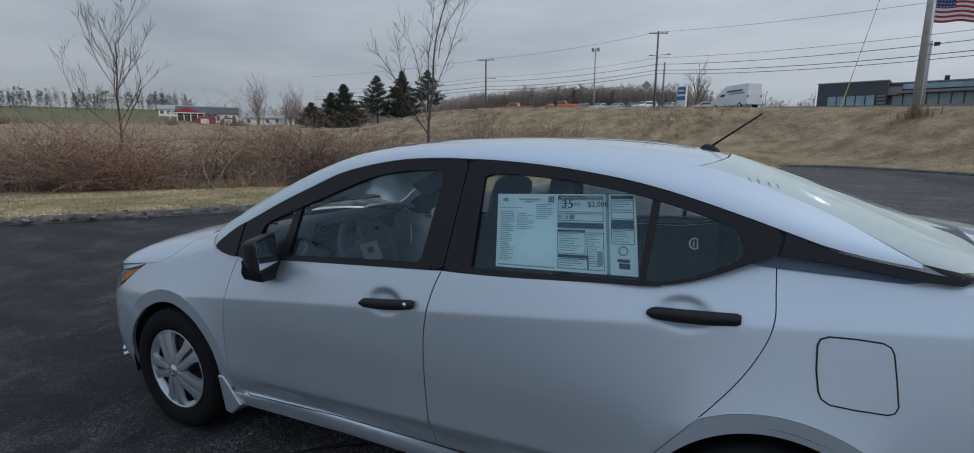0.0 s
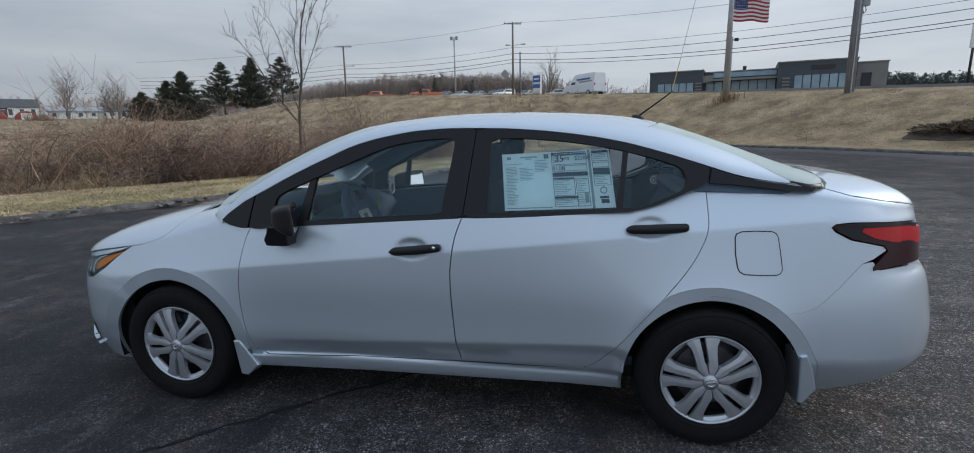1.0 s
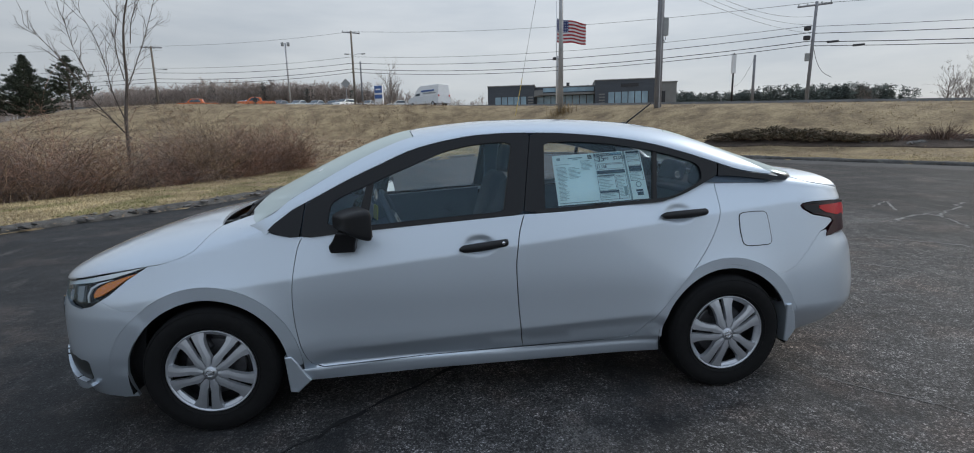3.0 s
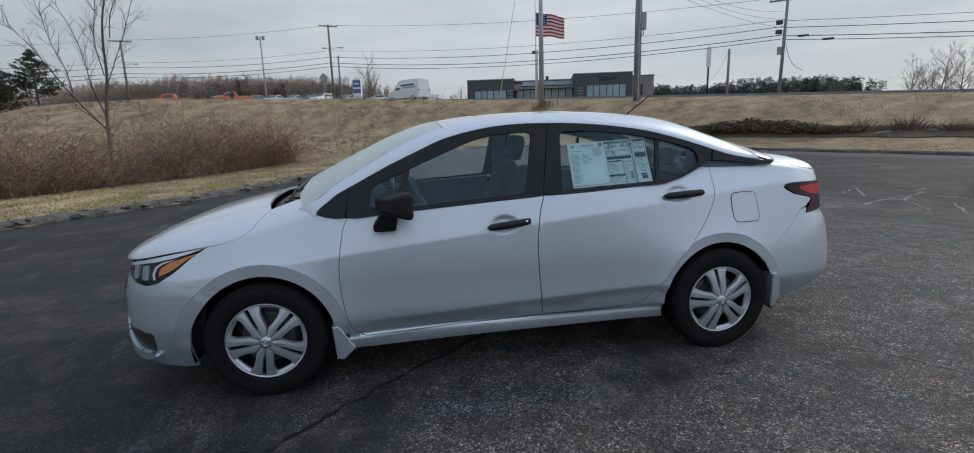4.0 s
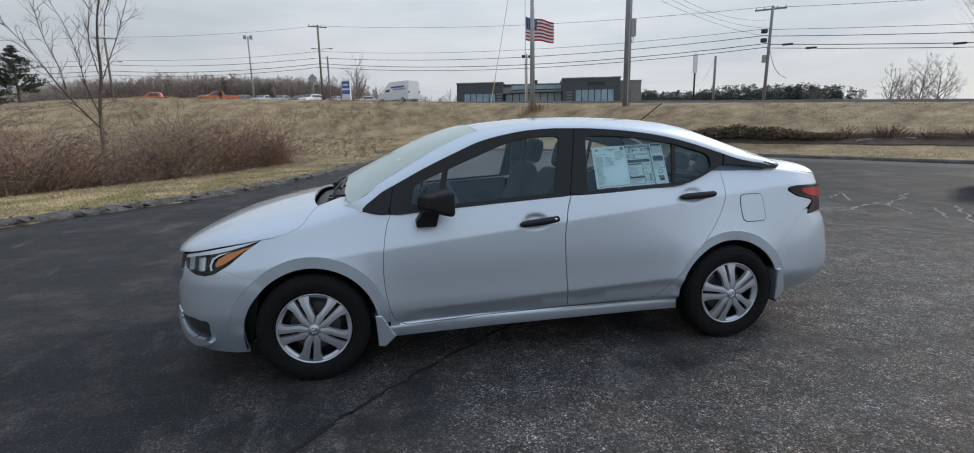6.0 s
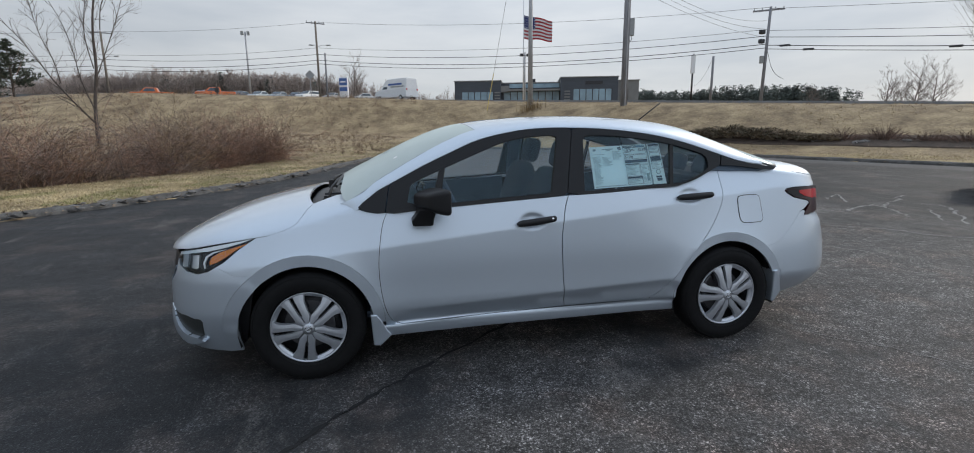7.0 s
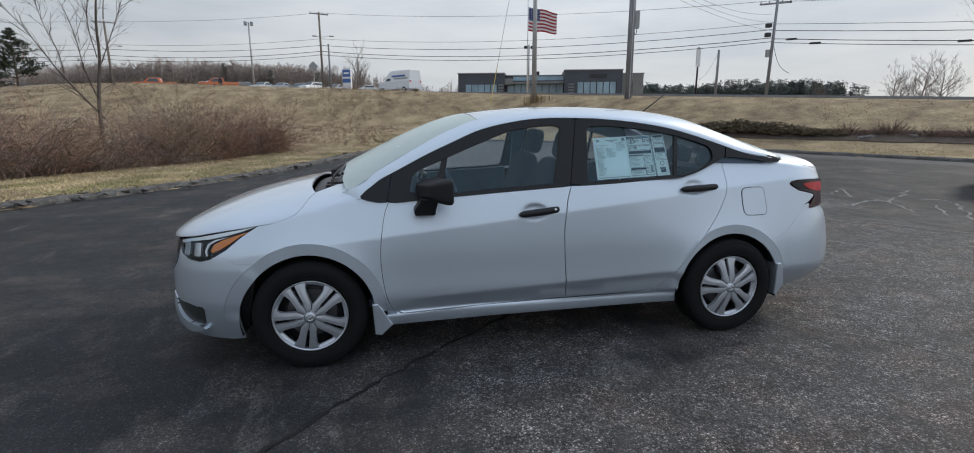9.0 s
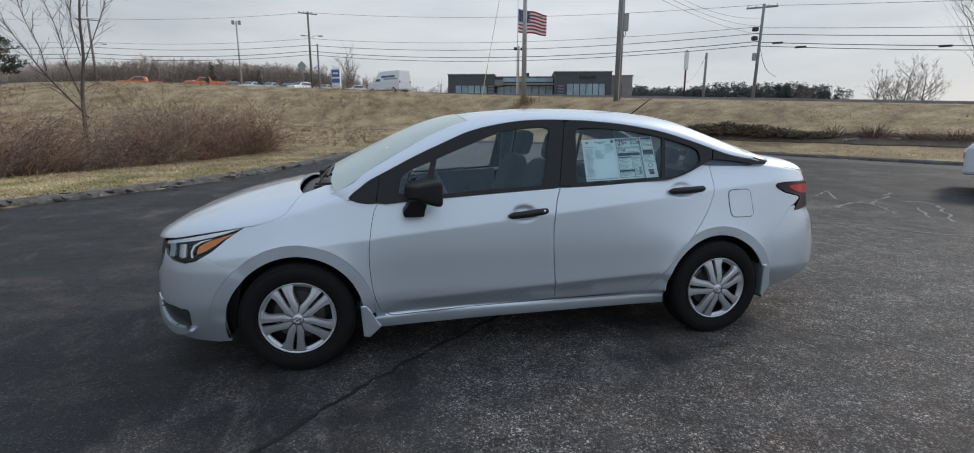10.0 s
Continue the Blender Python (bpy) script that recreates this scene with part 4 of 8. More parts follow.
        # black sail, door frames, rear trim
        panel("sail_trim", soft_line([(-1.012, 0.963), (-0.985, 0.995)], 2) + [R(-0.93, -0.003), R(-0.88, -0.003), R(-0.838, -0.003), (-0.868, 0.93), (-0.912, 0.930), (-0.970, 0.941)], cabin, M_FRAME, car, sd, raised=0.010, step=0.03, gap=0.001)
        upper = lambda a, b, k: [R(u, -0.004) for u in np.linspace(a, b, k)]
        f_out = upper(-0.832, 0.275, 24) + [(0.218, 0.991)] + [p for p in BELT[::-1] if -0.855 < p[0] < 0.20] + [(-0.862, 0.930)]
        f_in = soft_line([(-0.738, 0.978), (-0.727, 1.033), (-0.700, 1.090), (-0.539, 1.160), (-0.311, 1.252), (-0.15, 1.312), (0.01, 1.341), (0.150, 1.348)], 4) + [(0.170, 1.343), (0.176, 1.328), (0.160, 1.235), (0.120, 1.016), (0.11, 1.008), (-0.30, 0.985), (-0.569, 0.967)]
        ring_panel("window_frame", f_out, f_in, cabin, M_FRAME, fd, sd, raised=0.008)
        r_out = upper(0.279, 1.286, 24) + [(1.277, 1.150)] + [p for p in BELT[::-1] if 0.24 < p[0] < 1.27] + [(0.223, 0.996)]
        r_in = [(0.345, 1.330), (0.362, 1.343)] + soft_line([(0.476, 1.344), (0.628, 1.333), (0.777, 1.314), (0.924, 1.286), (1.07, 1.247), (1.155, 1.218)], 3) + [(1.178, 1.200), (1.190, 1.165), (1.188, 1.135), (1.165, 1.113)] + soft_line([(1.10, 1.083), (1.036, 1.056), (0.949, 1.038), (0.772, 1.028), (0.332, 1.012)], 3)
        ring_panel("window_frame", r_out, r_in, cabin, M_FRAME, rd, sd, raised=0.008)
        panel("pillar_trim", upper(1.292, 1.62, 8) + [(1.66, 1.136), (1.70, 1.124), (1.68, 1.108), (1.604, 1.110), (1.494, 1.125), (1.382, 1.138), (1.283, 1.145)], cabin, M_FRAME, car, sd, raised=0.008, step=0.03)
        # glass
        for nm, gl_out, par in (("window_glass", f_in, fd), ("window_glass", r_in, rd)):
            gob = panel(nm, gl_out, cabin, M_GLASS, par, sd, gap=-0.006, raised=-0.006, thick=0, step=0.08)
            gob.visible_shadow = False
        panel("glass_divider", [(-0.545, 1.168), (-0.510, 1.182), (-0.556, 0.962), (-0.604, 0.962)], cabin, M_BLACK, fd, sd, raised=0.001, gap=0, step=0.05, thick=0.02)
        panel("glass_divider", [(0.930, 1.292), (0.952, 1.288), (0.930, 1.03), (0.908, 1.03)], cabin, M_BLACK, rd, sd, raised=0.0015, gap=0, step=0.05, thick=0.02)
        panel("belt_strip", [(p[0], p[1] + 0.012) for p in BELT if -0.84 < p[0] < 0.20] + [(p[0], p[1] - 0.004) for p in BELT[::-1] if -0.84 < p[0] < 0.20], cabin, M_BLACK, fd, sd, raised=0.014, gap=0, step=0.06)
        panel("belt_strip", [(p[0], p[1] + 0.012) for p in BELT if 0.25 < p[0] < 0.98] + [(p[0], p[1] - 0.004) for p in BELT[::-1] if 0.25 < p[0] < 0.98], cabin, M_BLACK, rd, sd, raised=0.014, gap=0, step=0.06)
        # roof side: windscreen pillar, rail and rear pillar in one pressing
        edge_in = [R(1.60, 0.06), R(1.45, 0.34), R(1.30, 0.43), R(1.15, 0.47), R(1.05, 0.46), R(0.8, 0.42), R(0.4, 0.40), R(0.0, 0.39), R(-0.30, 0.37), R(-0.46, 0.345), R(-0.65, 0.28), R(-0.80, 0.235), R(-0.90, 0.205), R(-0.97, 0.185), R(-1.03, 0.155), R(-1.08, 0.11), R(-1.12, 0.06)]
        low = [R(u, -0.03 * float(smoothstep(-0.97, -1.02, u))) for u in np.linspace(-1.125, 1.60, 50)]
        panel("roof_side", low + soft_line(edge_in, 4), cabin, M_PAINT, car, sd, raised=0.003, gap=0.0008, thick=0.02)
        # inner door trims
        for nm, o, par in (("door_trim", [(-0.80, 0.955), (-0.3, 0.990), (0.15, 1.012), (0.15, 0.35), (-0.78, 0.34)], fd), ("door_trim", [(0.27, 1.0), (0.9, 1.025), (1.1, 1.06), (1.1, 0.70), (0.86, 0.42), (0.27, 0.36)], rd)):
            panel(nm, o, body, M_INPLAST, par, sd, raised=-0.075, gap=0, step=0.1, thick=0.01)
        # fuel flap on the near side
        if sd < 0:
            fl = [(1.386, 0.925), (1.392, 0.942), (1.412, 0.951), (1.470, 0.954), (1.528, 0.953), (1.545, 0.945), (1.553, 0.929), (1.563, 0.86), (1.570, 0.800), (1.563, 0.784), (1.548, 0.777), (1.48, 0.775), (1.424, 0.777), (1.404, 0.788), (1.396, 0.806), (1.388, 0.86)]
            panel("fuel_flap_gap", fl, body, M_BLACK, car, sd, gap=-0.002, raised=0.0012, thick=0.003, step=0.03)
            panel("fuel_flap", fl, body, M_PAINT, car, sd, gap=0.0025, raised=0.003, thick=0.003, step=0.03)
        # door handles
        for door, (hx0, hz0), (hx1, hz1), bulge in ((fd, (-0.112, 0.842), (0.128, 0.866), 0.012), (rd, (0.945, 0.956), (1.20, 0.966), 0.012)):
            hb = bmesh.new()
            rings = []
            for k in range(25):
                t = k / 24
                x, z = hx0 + (hx1 - hx0) * t, hz0 + (hz1 - hz0) * t
                up = 0.0185 + 0.003 * math.sin(math.pi * t)
                up *= min(1, (t / 0.10) ** 0.5 * 0.7 + 0.3) * min(1, ((1 - t) / 0.02) ** 0.5 * 0.3 + 0.7)
                dep = 0.016
                y0 = float(half_panel(x, z))
                yc = y0 + 0.018 + 0.012 * math.sin(math.pi * t)
                rings.append([hb.verts.new((x, sd * (yc + dep * math.cos(a)), z + up * math.sin(a))) for a in np.linspace(0, 2 * math.pi, 13)[:-1]])
            for a, b in zip(rings, rings[1:]):
                for j in range(12):
                    hb.faces.new((a[j], a[(j + 1) % 12], b[(j + 1) % 12], b[j]))
            hb.faces.new(rings[0])
            hb.faces.new(rings[-1])
            bmesh.ops.recalc_face_normals(hb, faces=hb.faces[:])
            hob = part("door_handle", hb, M_BLACK, door, "matte black pull handle", smooth=True)
            z, x = hz1, hx1 - 0.032
            y0 = float(half_panel(x, z))
            if door is fd:
                part("lock", lathe([(0.0, -0.004), (0.007, -0.003), (0.009, 0.0), (0.009, 0.006), (0.0, 0.006)], 16, (hx1 - 0.025, sd * (y0 + 0.037), hz1 + 0.001), closed=False), M_CHROME, hob, smooth=True)
    # hood, roof, glass, boot: one pressing across the car
    out = [S(u, 0.0) for u in np.linspace(-2.349, -1.57, 16)] + HOOD_SEAM + soft_line([S(-1.268, 0.47), S(-1.300, 0.62), S(-1.320, 0.80), S(-1.325, 0.9999)], 4)[1:] + [(-2.349, float(shoulder_z(-2.349)) + 0.9999)]
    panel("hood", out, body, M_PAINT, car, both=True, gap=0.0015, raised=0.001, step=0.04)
    out = [S(-1.268, 0.45), S(-1.300, 0.62), S(-1.320, 0.80), S(-1.325, 0.9999), S(-0.95, 0.9999), S(-0.95, 0.50), S(-1.05, 0.42), S(-1.15, 0.44)]
    cowl = panel("cowl", out, body, M_BLACK, car, both=True, gap=0, raised=-0.042, step=0.05, thick=0.004)
    ws = [R(-0.335, 0.9999), R(-0.335, 0.7), R(-0.315, 0.38)] + [R(u, d) for u, d in ((-0.46, 0.355), (-0.65, 0.29), (-0.80, 0.245), (-0.90, 0.215), (-0.97, 0.195), (-1.03, 0.165), (-1.055, 0.12))] + [R(-1.075, 0.12), R(-1.095, 0.2), R(-1.115, 0.4), R(-1.13, 0.9999)]
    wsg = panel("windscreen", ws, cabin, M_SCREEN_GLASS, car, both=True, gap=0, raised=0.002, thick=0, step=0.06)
    wsg.visible_shadow = False
    roof = [R(-0.330, 0.9999), R(-0.330, 0.7), R(-0.312, 0.375)] + [R(u, d) for u, d in ((0.0, 0.395), (0.4, 0.405), (0.8, 0.425), (1.0, 0.455), (1.045, 0.465))] + [R(1.09, 0.60), R(1.125, 0.8), R(1.13, 0.9999)]
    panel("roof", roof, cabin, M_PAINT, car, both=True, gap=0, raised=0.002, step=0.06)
    rw = [R(1.135, 0.9999), R(1.13, 0.8), R(1.095, 0.61), R(1.05, 0.468)] + [R(u, d) for u, d in ((1.15, 0.475), (1.30, 0.435), (1.45, 0.345), (1.60, 0.065), (1.68, 0.0))] + [R(u, 0.0) for u in np.linspace(1.70, 1.875, 12)] + [R(1.875, 0.9999)]
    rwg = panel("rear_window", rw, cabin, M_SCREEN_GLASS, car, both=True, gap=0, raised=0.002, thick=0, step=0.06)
    rwg.visible_shadow = False
    border = [R(1.60, 0.065), R(1.68, 0.10), R(1.75, 0.22), R(1.79, 0.45), R(1.80, 0.9999), R(1.875, 0.9999)] + [R(u, 0.0) for u in np.linspace(1.875, 1.64, 14)]
    panel("window_border", border, cabin, M_FRAME, car, both=True, gap=0, raised=0.003, thick=0.002, step=0.05, label="black border along the rear window's foot")
    out = [S(1.70, 0.37), S(1.76, 0.262), S(1.82, 0.182), S(1.93, 0.147), S(2.05, 0.132), S(2.13, 0.112), S(2.155, 0.02), S(2.2, 0.0), S(2.449, 0.0), S(2.449, 0.9999), S(1.85, 0.9999), S(1.80, 0.75), S(1.76, 0.55)]
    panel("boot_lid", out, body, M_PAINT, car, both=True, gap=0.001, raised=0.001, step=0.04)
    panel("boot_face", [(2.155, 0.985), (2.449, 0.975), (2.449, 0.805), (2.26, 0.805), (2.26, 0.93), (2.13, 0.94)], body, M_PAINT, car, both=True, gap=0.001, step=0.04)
    return car, doors


car, doors = make_sedan()


def make_inner_shell(car):
    """The dark structure behind the panels: floor, bulkheads, wheel wells, headliner, pillars."""
    part("underbody", box(-1.90, 1.75, -0.66, 0.66, 0.20, 0.30, 0.03), M_BLACK, car)
    for sd in (-1, 1):
        for hx in (HUB_F, HUB_R):
            # a wheel well: the inside of a half drum
            bm = bmesh.new()
            rings = []
            for a in np.linspace(-0.25, math.pi + 0.25, 25):
                rings.append([bm.verts.new((hx + math.cos(a) * r, sd * y, HUB_Z + math.sin(a) * r)) for r, y in ((0.375, 0.825), (0.375, 0.50), (0.05, 0.50))])
            for p, q in zip(rings, rings[1:]):
                for j in range(2):
                    bm.faces.new((p[j], q[j], q[j + 1], p[j + 1]))
            part("wheel_well", bm, M_BLACK, car)
        # door-gap backing
        panel("gap_backing", [(-0.93, 0.93), (-0.93, 0.30), (-0.80, 0.26), (0.80, 0.27), (1.25, 0.82), (1.30, 1.0), (1.27, 1.13), (1.10, 1.06), (0.95, 1.02), (0.2, 0.985), (-0.85, 0.925)], body, M_BLACK, car, sd, raised=-0.045, gap=0, step=0.09, thick=0)
        panel("lamp_backing", [(-1.55, 0.80), (-1.60, 0.50), (-1.66, 0.2), (-2.345, 0.18), (-2.345, 0.68), (-1.9, 0.75), (-1.7, 0.79)], body, M_BLACK, car, sd, raised=-0.06, gap=0, step=0.09, thick=0)
        panel("tail_backing", [(1.60, 0.60), (1.66, 0.38), (2.445, 0.38), (2.445, 0.97), (2.0, 1.0), (1.7, 1.0)], body, M_BLACK, car, sd, raised=-0.05, gap=0, step=0.09, thick=0)
        panel("shoulder_backing", [S(-1.6, -0.05), S(-1.0, -0.05), S(-1.0, 0.3), S(-1.2, 0.5), S(-1.6, 0.2)], body, M_BLACK, car, sd, raised=-0.05, gap=0, step=0.09, thick=0)
        panel("b_pillar", [(0.20, 0.99), (0.28, 0.99), (0.31, 1.36), (0.20, 1.36)], cabin, M_INPLAST, car, sd, raised=-0.03, gap=0, step=0.1, thick=0.05)
        panel("c_pillar", [(1.21, 1.12), (1.66, 1.10), (1.55, 1.14), (1.25, 1.21)], cabin, M_INPLAST, car, sd, raised=-0.02, gap=0, step=0.1, thick=0.05)
        panel("rail_lining", [R(u, -0.03) for u in np.linspace(-0.80, 1.3, 16)] + [R(u, 0.43) for u in np.linspace(1.2, -0.85, 16)], cabin, M_INNER, car, sd, raised=-0.025, gap=0, step=0.1, thick=0.01)
    panel("headliner", [R(u, 0.35) for u in np.linspace(-0.28, 1.05, 10)] + [R(1.08, 0.9999), R(-0.3, 0.9999)], cabin, mat("headliner_cloth", (0.32, 0.32, 0.31), 0.95, vary=0.1, scale=90, bump=0.2), car, both=True, raised=-0.03, gap=0, step=0.1, thick=0.005)
    part("cabin_floor", box(-1.1, 1.3, -0.72, 0.72, 0.30, 0.34), M_INNER, car)
    part("bulkhead", box(-1.22, -1.16, -0.66, 0.66, 0.30, 0.93, 0.02), M_BLACK, car)
    part("parcel_shelf", box(1.22, 1.80, -0.62, 0.62, 1.03, 1.06, 0.01), M_INNER, car)
    part("boot_inner", box(1.35, 2.05, -0.64, 0.64, 0.36, 0.96, 0.05), M_BLACK, car)


make_inner_shell(car)


# ---------------------------------------------------------------- wheels
def make_wheel(parent, hx, sd, turn):
    """A tyre on a steel wheel with a ten-blade silver cover, as one part of the car."""
    w = new("wheel")
    w.parent = parent
    w["label"] = "black tyre with silver ten-spoke wheel cover"
    w.matrix_basis = pose(hx, sd * 0.745, HUB_Z, 0, turn, 0 if sd < 0 else 180)
    # from here on the outside lies towards -y
    prof = [(0.205, -0.080), (0.213, -0.094), (0.230, -0.102), (0.262, -0.106), (0.288, -0.101), (0.303, -0.090), (0.3115, -0.072), (0.314, -0.04), (0.314, 0.04), (0.3115, 0.072), (0.300, 0.092), (0.262, 0.105), (0.215, 0.095), (0.200, 0.08)]
    ty = part("tyre", lathe(prof, 72), M_TYRE, w, smooth=True)
    for rr in (0.222, 0.296):
        part("sidewall_ridge", lathe([(rr - 0.0025, -0.0995 if rr < 0.25 else -0.0965), (rr, -0.1025 if rr < 0.25 else -0.0995), (rr + 0.0025, -0.1005 if rr < 0.25 else -0.0955), (rr, -0.09)], 72), M_TYRE, ty, smooth=True)
    part("rim", lathe([(0.202, -0.085), (0.196, -0.088), (0.190, -0.06), (0.185, 0.06), (0.20, 0.08), (0.206, 0.07)], 60), M_STEEL, w, smooth=True)
    part("brake_disc", lathe([(0.0, -0.030), (0.135, -0.030), (0.140, -0.026), (0.140, -0.014), (0.0, -0.014)], 48, closed=False), mat("worn_steel", (0.16, 0.16, 0.17), 0.4, metal=0.8, vary=0.2, scale=30), w)
    part("caliper", box(-0.05, 0.05, -0.055, 0.0, 0.09, 0.165, 0.012), M_STEEL, w)
    part("wheel_disc", lathe([(0.0, -0.020), (0.06, -0.024), (0.12, -0.012), (0.192, -0.010), (0.192, 0.0), (0.0, 0.0)], 48, closed=False), M_STEEL, w, smooth=True)
    for k in range(4):
        a = radians(45 + 90 * k)
        part("wheel_nut", rod((0.055 * math.cos(a), -0.02, 0.055 * math.sin(a)), (0.055 * math.cos(a), -0.045, 0.055 * math.sin(a)), 0.011, seg=6), M_CHROME if k == 1 else M_STEEL, w)
    cover = part("wheel_cover", lathe([(0.193, -0.080), (0.196, -0.089), (0.201, -0.0935), (0.2055, -0.093), (0.2055, -0.085), (0.19, -0.07)], 72), M_COVER, w, "silver plastic wheel cover", smooth=True)

    def blade(mirror):
        # one blade: narrow at the hub, broad at the ring, with folded flanks; one of each pair is slightly slimmer
        rows = []
        edge = ([0, 0.20, 0.26, 0.32, 0.42, 0.58, 0.72, 0.80, 0.86, 1], [36, 36, 35, 31, 26.5, 22.5, 21, 21, 22, 23])
        for t in np.concatenate([np.linspace(0, 0.2, 3), np.linspace(0.24, 1, 20)]):
            r = 0.034 + t * 0.165
            lo = float(np.interp(t, (0, 0.24, 0.32, 0.6, 0.8, 0.9, 1), (0.4, 0.6, 4.2, 3.3, 2.9, 2.7, 2.6)))
            hi = float(np.interp(t, *edge)) - (1.5 if mirror < 0 else 0.0) * float(t > 0.3)
            d = -0.108 + 0.020 * t ** 1.8
            cols = []
            for q, dd in ((0.0, 0.016), (0.05, 0.0), (0.5, -0.0012), (0.93, 0.0015), (1.0, 0.022)):
                a = radians((lo + (hi - lo) * q) * mirror)
                cols.append((r * math.sin(a), d + dd, r * math.cos(a)))
            rows.append(cols)
        bm = bmesh.new()
        vs = [[bm.verts.new(c) for c in row] for row in rows]
        for p, q in zip(vs, vs[1:]):
            for j in range(4):
                f = (p[j], p[j + 1], q[j + 1], q[j])
                bm.faces.new(f if mirror < 0 else f[::-1])
        bmesh.ops.recalc_face_normals(bm, faces=bm.faces[:])
        if sum(f.normal.y for f in bm.faces) > 0:
            bmesh.ops.reverse_faces(bm, faces=bm.faces[:])
        return bm
    for mirror in (1, -1):
        first = part("spoke", blade(mirror), M_COVER, cover)
        for k in range(1, 5):
            c = new("spoke", first.data)
            c.parent = cover
            c.matrix_basis = pose(0, 0, 0, 0, 72 * k, 0)
    # webs that close the outer end of the wide openings
    for k in range(5):
        bm = bmesh.new()
        vs = []
        for a in np.linspace(14, 58, 11):
            ang = radians(a)
            r0 = 0.181 - 0.004 * math.cos(radians((a - 36) * 5))
            vs.append([bm.verts.new((r * math.sin(ang), d, r * math.cos(ang))) for r, d in ((r0, -0.066), (r0 + 0.003, -0.074), (0.198, -0.086))])
        for p, q in zip(vs, vs[1:]):
            for j in range(2):
                bm.faces.new((p[j], p[j + 1], q[j + 1], q[j]))
        bmesh.ops.recalc_face_normals(bm, faces=bm.faces[:])
        if sum(f.normal.y for f in bm.faces) > 0:
            bmesh.ops.reverse_faces(bm, faces=bm.faces[:])
        part("web", bm, M_COVER, cover, pose_m=pose(0, 0, 0, 0, 72 * k, 0))
    cap = part("hub_cap", lathe([(0.0, -0.113), (0.020, -0.113), (0.026, -0.111), (0.029, -0.106), (0.036, -0.1035), (0.040, -0.098), (0.040, -0.08), (0.0, -0.08)], 40, closed=False), M_COVER, cover, smooth=True)
    part("emblem", lathe([(0.013, -0.1135), (0.0165, -0.1155), (0.020, -0.1135), (0.0165, -0.110)], 32), M_CHROME, cap, smooth=True)
    part("emblem_bar", box(-0.022, 0.022, -0.116, -0.112, -0.0035, 0.0035, 0.001), M_CHROME, cap)
    return w


for hx in (HUB_F, HUB_R):
    for sd in (-1, 1):
        make_wheel(car, hx, sd, -26 if hx == HUB_F else -12)


def mud_flap(sd, pts, name, yout):
    """A flared splash guard behind a wheel."""
    bm = bmesh.new()
    f = [bm.verts.new((x, sd * (float(side_w(x, max(z, 0.43))) + yout - 0.10 * max(0, 0.43 - z)), z)) for x, z in pts]
    b = [bm.verts.new((x - 0.005, sd * 0.70, z - 0.01)) for x, z in pts]
    bm.faces.new(f)
    bm.faces.new(b[::-1])
    n = len(pts)
    for i in range(n):
        bm.faces.new((f[i], b[i], b[(i + 1) % n], f[(i + 1) % n]))
    bmesh.ops.recalc_face_normals(bm, faces=bm.faces[:])
    bmesh.ops.bevel(bm, geom=[e for e in bm.edges if all(abs(v.co.y) > 0.75 for v in e.verts)], offset=0.008, segments=3, profile=0.5, affect="EDGES")
    return part(name, bm, M_PAINT, car, "silver splash guard behind the wheel", smooth=False)


for sd in (-1, 1):
    mud_flap(sd, [(-0.972, 0.360), (-0.938, 0.360), (-0.915, 0.325), (-0.880, 0.255), (-0.858, 0.222), (-0.925, 0.162), (-0.962, 0.170)], "front_splash_guard", 0.006)
    mud_flap(sd, [(1.648, 0.450), (1.675, 0.456), (1.705, 0.390), (1.730, 0.298), (1.682, 0.228), (1.662, 0.235), (1.658, 0.32)], "rear_splash_guard", 0.012)


